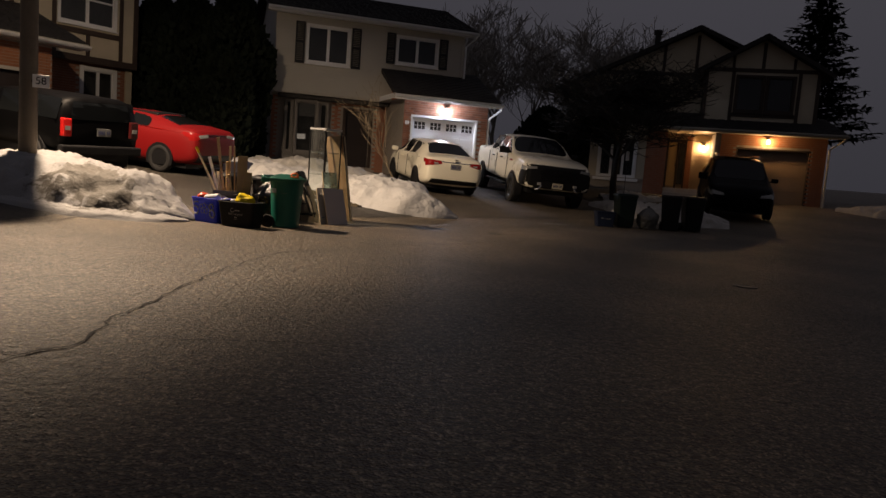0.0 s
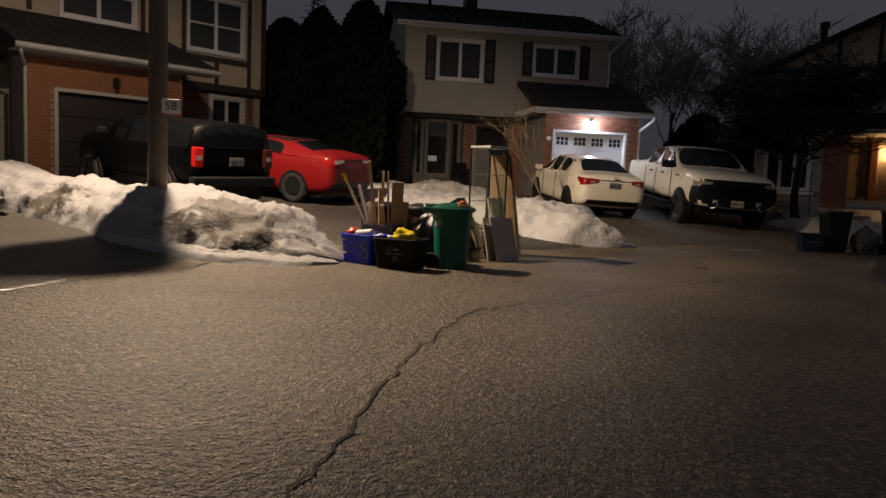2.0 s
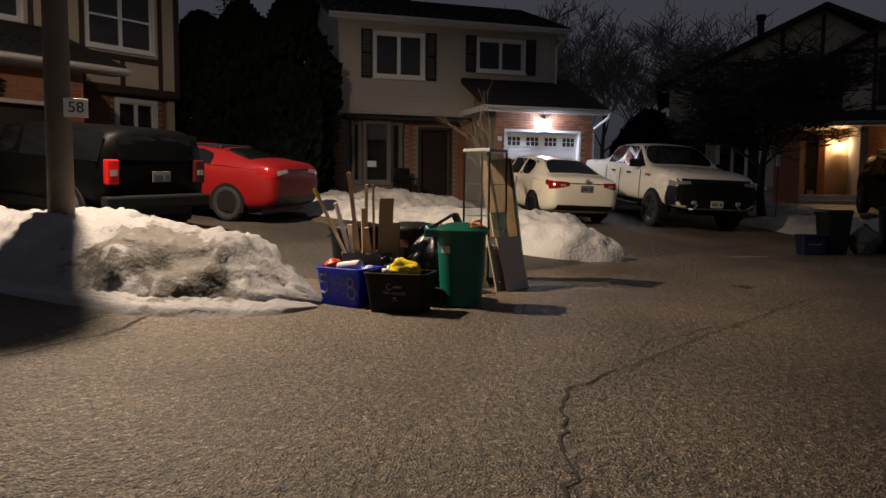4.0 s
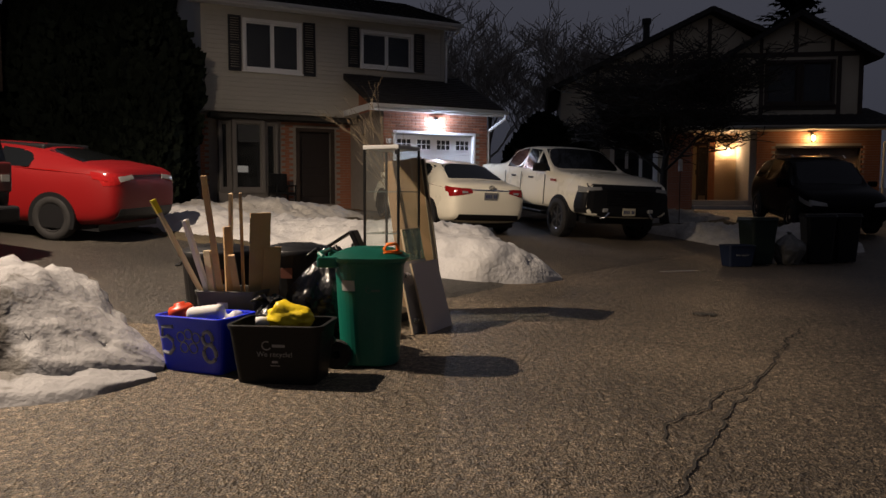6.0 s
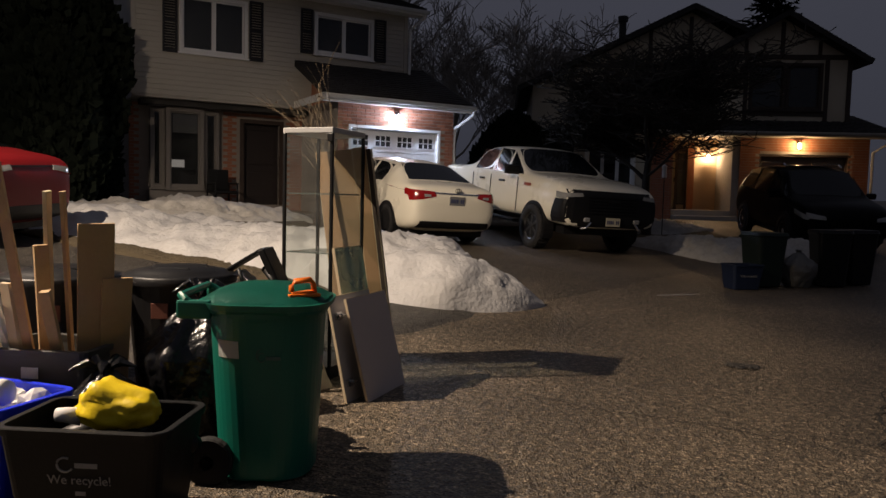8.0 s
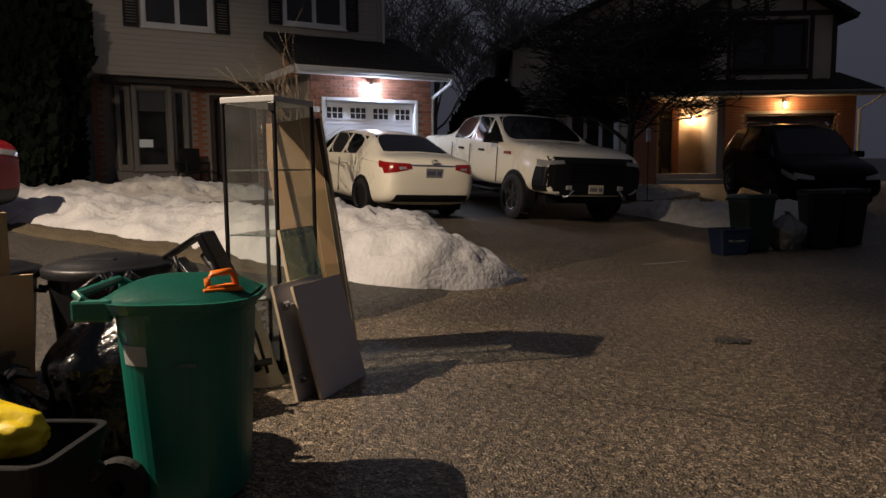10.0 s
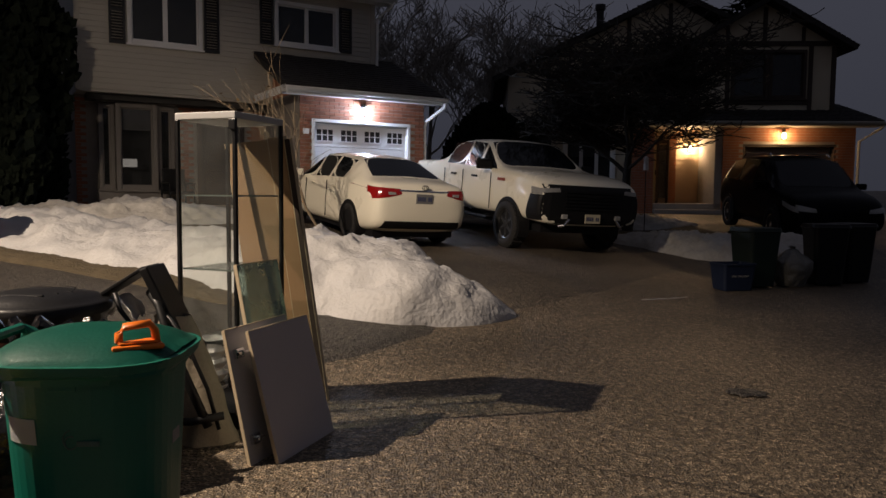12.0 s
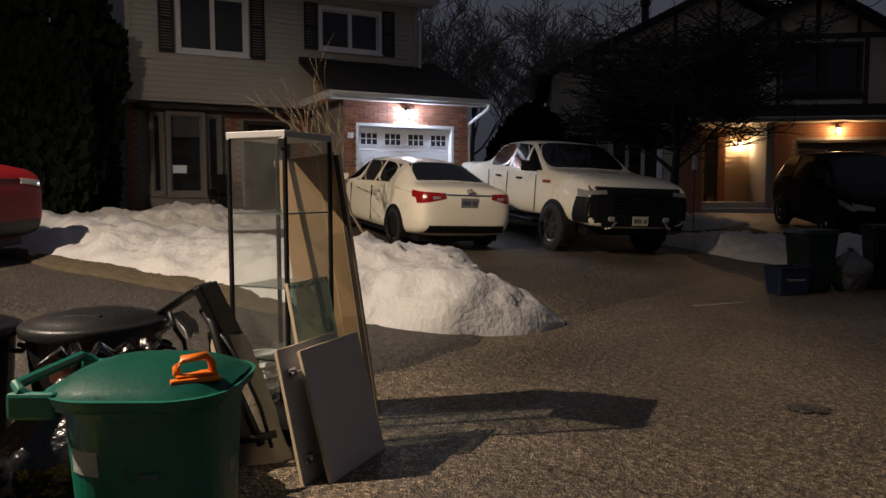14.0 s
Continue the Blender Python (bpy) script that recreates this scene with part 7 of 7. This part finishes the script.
bm = bmesh.new()
lathe(bm, [(0.135, 4.78), (0.14, 4.80), (0.14, 4.94), (0.06, 4.97), (0.016, 5.0), (0.014, BZ + 0.40), (0.001, BZ + 0.41)], 24, "z")
part("collar", fix(bm), METAL_BLACK, pole, smooth=False)
bm = bmesh.new()
tube(bm, [(BX, BY, BZ - 0.07), (BX, BY, BZ - 0.03), (BX, BY, BZ + 0.03), (BX, BY, BZ + 0.07)], [0.02, 0.055, 0.055, 0.02], 16)
bulb = part("lamp_glass", fix(bm), mat("street_lamp_glow", (1, 1, 1), 0.4, bump=0, emit=(1.0, 0.80, 0.60), emit_strength=90), pole, "glowing warm lamp glass", smooth=True)
bulb.visible_shadow = False
# Unseen hood, added to keep lamp light below the horizontal.
bm = bmesh.new()
lathe(bm, [(0.20, 0.0), (0.205, 0.01), (0.18, 0.08), (0.10, 0.15), (0.001, 0.17)], 28, "z")
bmesh.ops.translate(bm, vec=(BX, BY, BZ), verts=bm.verts[:])
part("hood", fix(bm), METAL_BLACK, pole, smooth=False)
bm = bmesh.new()
tube(bm, [(0, 0, BZ + 0.38), (BX * 0.5, BY * 0.5, BZ + 0.46), (BX * 0.9, BY * 0.9, BZ + 0.36), (BX, BY, BZ + 0.15)], 0.022, 8)
tube(bm, [(0, 0, BZ + 0.14), (BX * 0.5, BY * 0.5, BZ + 0.44)], 0.012, 6)
part("arm", fix(bm), METAL_BLACK, pole, smooth=True)
# unseen visor added to dim lamp light towards the houses, deeper for the nearer
rows = [[], []]
for a in range(58, 206, 4):
    deep = 0.045 + 0.055 * min(1, max(0, (a - 76) / 24)) + 0.10 * min(1, max(0, (a - 108) / 14)) * min(1, max(0, (180 - a) / 14))
    for row, z in zip(rows, (0.0, -deep)):
        row.append((BX + 0.17 * math.cos(radians(a)), BY + 0.17 * math.sin(radians(a)), BZ + z))
part("visor", grid_mesh(rows), glass("added_visor_film", (0.13, 0.13, 0.13), 0.2, 0.02), pole, "unseen smoked visor added to dim light on the houses")
SG = pose(PX + 0.26, PY - 0.06, 2.02, 0, 0, 33)
sign = thing("house_number_sign", SG, "small white sign with the number 58", "sign")
part("plate", boxes((-0.125, 0.125, -0.006, 0.006, -0.105, 0.105), bevel=0.005), WHITE, sign)
part("arm", boxes((-0.14, 0.10, 0.007, 0.02, -0.02, 0.02)), METAL_BLACK, sign)
words("58", 0.17, METAL_BLACK, "number", sign, Matrix.Translation((0, -0.0075, 0)) @ Matrix.Rotation(radians(90), 4, "X"))

# feeder on a thin rod by the tree
FD = pose(1.74, 25.62, slope(1.74, 25.62))
fd = thing("bird_feeder", FD, "pale tube bird feeder on a thin iron rod", "bird feeder")
bm = bmesh.new()
tube(bm, [(0, 0, -0.05), (0, 0, 1.75), (0.02, -0.04, 1.82)], 0.010, 6)
part("rod", fix(bm), METAL_BLACK, fd)
bm = bmesh.new()
lathe(bm, [(0.001, 1.38), (0.05, 1.38), (0.055, 1.40), (0.05, 1.62), (0.06, 1.63), (0.02, 1.68), (0.001, 1.685)], 16, "z")
part("tube", fix(bm), PAPER, fd, smooth=True)
# iron cover, ice and melt water on the road
mc = thing("drain_cover", pose(0.9, 10.2, slope(0.9, 10.2)), "small dark iron drain cover set in the road", "drain")
bm = bmesh.new()
lathe(bm, [(0.001, 0.006), (0.10, 0.006), (0.11, 0.010), (0.13, 0.010), (0.135, 0.002)], 24, "z")
part("plate", fix(bm), METAL_BLACK, mc)
ICE = mat("grey_ice", (0.42, 0.42, 0.42), 0.25, vary=0.2, scale=6, fine=30, bump=0.2)


def ice_streak(a, b, w, label, seed):
    t = thing("ice_streak", pose(0, 0, 0), label, "ice", kind="stuff")
    rows = []
    for i in range(25):
        f = i / 24
        x, y = a[0] + (b[0] - a[0]) * f, a[1] + (b[1] - a[1]) * f
        ww = w * math.sin(math.pi * f) ** 0.5 * (1 + 0.8 * fbm(f * 6, seed))
        d = Vector((b[1] - a[1], a[0] - b[0], 0)).normalized()
        rows.append([(x + d.x * ww * g + 0.05 * fbm(f * 4, seed + 3), y + d.y * ww * g, slope(x, y) + (0.008 if abs(g) < 0.9 else 0.001)) for g in (-1, -0.6, 0, 0.6, 1)])
    part("ice", grid_mesh(rows), ICE, t, smooth=True)


ice_streak((-8.27, 8.75), (-8.30, 9.55), 0.035, "thin streak of ice on the road edge", 1)
ice_streak((-1.2, 18.46), (-0.5, 18.72), 0.02, "thin streak of ice across the driveway mouth", 2)

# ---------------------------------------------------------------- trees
# Base colour raised to stand in for town glow on the far trees.
BARK = mat("grey_brown_glow_bark", (0.40, 0.36, 0.31), 0.9, vary=0.25, scale=6, fine=40, bump=0.5, dist=0.02)
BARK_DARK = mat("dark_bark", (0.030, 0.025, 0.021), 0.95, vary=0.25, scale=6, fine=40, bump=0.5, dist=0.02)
NEEDLE = mat("dark_conifer_needles", (0.012, 0.018, 0.010), 0.9, spec=0.1, vary=0.3, scale=2, fine=20, bump=0.3)
CEDAR = mat("cedar_foliage", (0.020, 0.026, 0.018), 0.9, spec=0.05, vary=0.3, scale=2, fine=20, bump=0.3)
DRYLEAF = mat("dry_leaf", (0.25, 0.16, 0.07), 0.85, vary=0.25, scale=6, fine=40, bump=0.2)


def bare_tree(x, y, height, spread, label, seed, material=BARK, trunk=0.0, r0=0.11, levels=5, kids=(5, 4, 4, 3), up=0.5, name="bare_tree", leaves=0, thin=0.0035):
    """A leafless tree: tapered trunk, limbs that fork again and again, fine twigs."""
    rng = random.Random(seed)
    t = thing(name, pose(x, y, slope(x, y)), label, "tree", "bare trees")
    limbs, twigs = bmesh.new(), bmesh.new()
    tips = []

    def grow(p, d, length, r, level):
        pts, rr = [p], [r]
        k = 4 if level < 2 else 3
        for i in range(k):
            d = (d + Vector((rng.gauss(0, 0.13), rng.gauss(0, 0.13), rng.gauss(0, 0.09) + 0.05 * up))).normalized()
            p = p + d * length / k
            pts.append(p)
            rr.append(max(thin, r * (1 - 0.62 * (i + 1) / k)))
        tube(limbs if level < 2 else twigs, pts, rr, 7 if level == 0 else 5 if level < 2 else 3, cap=False)
        if level >= levels - 1:
            tips.append(p)
            return
        n = kids[min(level, len(kids) - 1)]
        for j in range(n):
            f = 0.35 + 0.65 * (j + rng.random()) / n if level else 0.45 + 0.55 * (j + rng.random()) / n
            at = min(k - 1, int(f * k))
            base = pts[at].lerp(pts[at + 1], f * k - at if f * k - at < 1 else 1)
            a = rng.uniform(0, 2 * math.pi)
            side = Vector((math.cos(a), math.sin(a), rng.uniform(-0.15, 0.5)))
            nd = (d * up + side * (0.55 + 0.5 * spread)).normalized()
            grow(base, nd, length * rng.uniform(0.5, 0.75), rr[at + 1] * rng.uniform(0.55, 0.8), level + 1)

    grow(Vector((0, 0, -0.1)), Vector((0, 0, 1)), trunk or height * 0.55, r0, 0)
    top = max(v.co.z for v in twigs.verts)
    for bmx in (limbs, twigs):
        if not trunk:
            for v in bmx.verts:
                v.co.z *= height / top
    part("trunk", limbs, material, t, smooth=True)
    part("crown", twigs, material, t, "bare tangle of twigs")
    if leaves:
        bm = bmesh.new()
        for _ in range(leaves):
            p = rng.choice(tips) * 1.0
            if not trunk:
                p = Vector((p.x, p.y, p.z * height / top))
            a, s = rng.uniform(0, 6.28), rng.uniform(0.03, 0.05)
            u, w = Vector((math.cos(a), math.sin(a), rng.uniform(-0.5, 0.2))) * s, Vector((-math.sin(a), math.cos(a), rng.uniform(-1, 0))) * s * 0.5
            vs = [bm.verts.new(p + q) for q in (-w * 0.2, u * 0.5 + w, u, u * 0.5 - w)]
            bm.faces.new(vs)
        part("dry_leaves", bm, DRYLEAF, t)
    return t


def conifer(x, y, height, radius, label, seed, material=NEEDLE, name="spruce_tree", low=0.3, gap=0.28, droop=0.25, ragged=0.35, spray=1.0):
    """A conifer: trunk, whorls of drooping limbs, each clothed in many small sprays of needles."""
    rng = random.Random(seed)
    t = thing(name, pose(x, y, slope(x, y)), label, "tree", "conifers")
    bm = bmesh.new()
    tube(bm, [(0, 0, -0.1), (0.03, 0, height * 0.5), (0, 0.02, height)], [height * 0.018, height * 0.011, 0.01], 8)
    part("trunk", bm, BARK_DARK, t)
    limbs, crown = bmesh.new(), bmesh.new()
    z = low
    while z < height - 0.1:
        f = (z - low) / (height - low)
        reach = radius * (1 - f) ** 0.85 + 0.12
        n = max(5, int(9 * (1 - f) + 4))
        for k in range(n):
            a = 2 * math.pi * k / n + rng.uniform(-0.3, 0.3)
            ln = reach * rng.uniform(1 - ragged, 1.0 + ragged * 0.4)
            end = Vector((math.cos(a) * ln, math.sin(a) * ln, z - droop * ln + rng.uniform(-0.1, 0.1)))
            tube(limbs, [(0, 0, z), end], [0.02, 0.005], 3, cap=False)
            m = max(4, int(ln / 0.09))
            for j in range(m):
                g = (j + rng.random()) / m
                p = Vector((0, 0, z)).lerp(end, 0.12 + 0.88 * g)
                for _ in range(2):
                    s = rng.uniform(0.10, 0.20) * spray
                    d = Vector((math.cos(a) + rng.gauss(0, 0.7), math.sin(a) + rng.gauss(0, 0.7), rng.gauss(-0.15, 0.35))).normalized() * s
                    w = d.cross(Vector((rng.gauss(0, 0.3), rng.gauss(0, 0.3), 1))).normalized() * s * 0.28
                    vs = [crown.verts.new(p + q) for q in (-d * 0.3, d * 0.3 + w, d, d * 0.3 - w)]
                    crown.faces.new(vs)
        z += gap * (0.7 + 0.5 * (1 - f))
    part("limb", limbs, BARK_DARK, t)
    part("crown", crown, material, t, "dark needled crown with an uneven outline")
    return t


def cedar(x, y, height, radius, label, seed, name="cedar_tree"):
    """An upright cedar: trunk and a dense mass of small upright sprays."""
    rng = random.Random(seed)
    t = thing(name, pose(x, y, slope(x, y)), label, "tree", "cedar hedge")
    bm = bmesh.new()
    tube(bm, [(0, 0, -0.1), (0, 0, height * 0.9)], [0.12, 0.02], 8)
    part("trunk", bm, BARK_DARK, t)
    crown = bmesh.new()
    for _ in range(9000):
        f = rng.random() ** 0.85
        a = rng.uniform(0, 2 * math.pi)
        prof = (math.sin(math.pi * min(1.0, 0.16 + f * 0.84)) ** 0.55) * (1 + 0.28 * fbm(math.cos(a) * 1.5 + seed, math.sin(a) * 1.5, f * 4))
        rr = radius * prof * rng.uniform(0.62, 1.02)
        p = Vector((rr * math.cos(a), rr * math.sin(a), height * f * (1 + 0.05 * fbm(a, seed))))
        s = rng.uniform(0.14, 0.26)
        d = Vector((math.cos(a) * 0.5 + rng.gauss(0, 0.35), math.sin(a) * 0.5 + rng.gauss(0, 0.35), 0.9 + rng.gauss(0, 0.3))).normalized() * s
        w = d.cross(Vector((math.cos(a + 1.5), math.sin(a + 1.5), 0.2)) if rng.random() < 0.5 else Vector((math.cos(a), math.sin(a), 0.2))).normalized() * s * 0.45
        crown.faces.new([crown.verts.new(p + q) for q in (-d * 0.2, d * 0.4 + w, d, d * 0.4 - w)])
    part("crown", crown, CEDAR, t, "dense dark foliage")
    return t


# saplings and garden trees
bare_tree(-4.98, 21.5, 3.0, -0.35, "slender bare sapling standing in the snow", 5, mat("pale_sapling_bark", (0.26, 0.20, 0.13), 0.85, vary=0.2, scale=8, fine=50, bump=0.2), r0=0.030, levels=4, kids=(9, 4, 2), up=0.95, name="sapling", leaves=40)
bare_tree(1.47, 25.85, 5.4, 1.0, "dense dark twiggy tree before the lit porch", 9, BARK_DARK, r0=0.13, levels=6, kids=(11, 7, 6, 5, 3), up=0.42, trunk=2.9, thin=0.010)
# tall bare trees beyond the gap between the houses
for i, (x, y, h) in enumerate(((-3.2, 41.5, 9.4), (-1.2, 44.0, 9.2), (0.3, 42.0, 9.0), (2.2, 44.5, 9.3), (3.6, 43.0, 8.6), (-5.0, 44.5, 9.3))):
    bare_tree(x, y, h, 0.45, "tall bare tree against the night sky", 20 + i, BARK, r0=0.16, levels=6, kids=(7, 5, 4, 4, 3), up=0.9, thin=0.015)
for i, (x, y, h, r) in enumerate(((-11.3, 25.6, 5.6, 1.25), (-12.9, 25.9, 5.4, 1.3), (-14.4, 26.6, 5.3, 1.3), (-11.0, 24.2, 3.4, 0.9), (-12.4, 23.9, 3.0, 0.9))):
    cedar(x, y, h, r, "dense dark cedar in the hedge between the houses", 40 + i)
cedar(-0.6, 31.5, 2.9, 1.3, "dark bushy cedar beside the brick garage", 50)
cedar(0.9, 32.2, 2.6, 1.2, "dark bushy cedar beside the brick garage", 51)
conifer(-18.6, 38.5, 10.0, 2.6, "tall dark spruce behind the hedge", 60)
conifer(13.6, 43.0, 12.0, 3.0, "ragged dark pine behind the far house", 61, ragged=0.45, gap=0.24, droop=-0.12, low=3.0, name="pine_tree", spray=1.9)

# pieces of the brick garage front
for wall, mesh, u0, u1, z0, z1, holes, v, limit in BRICK_WALLS:
    bricks(wall, mesh, u0, u1, z0, z1, holes, v, limit)
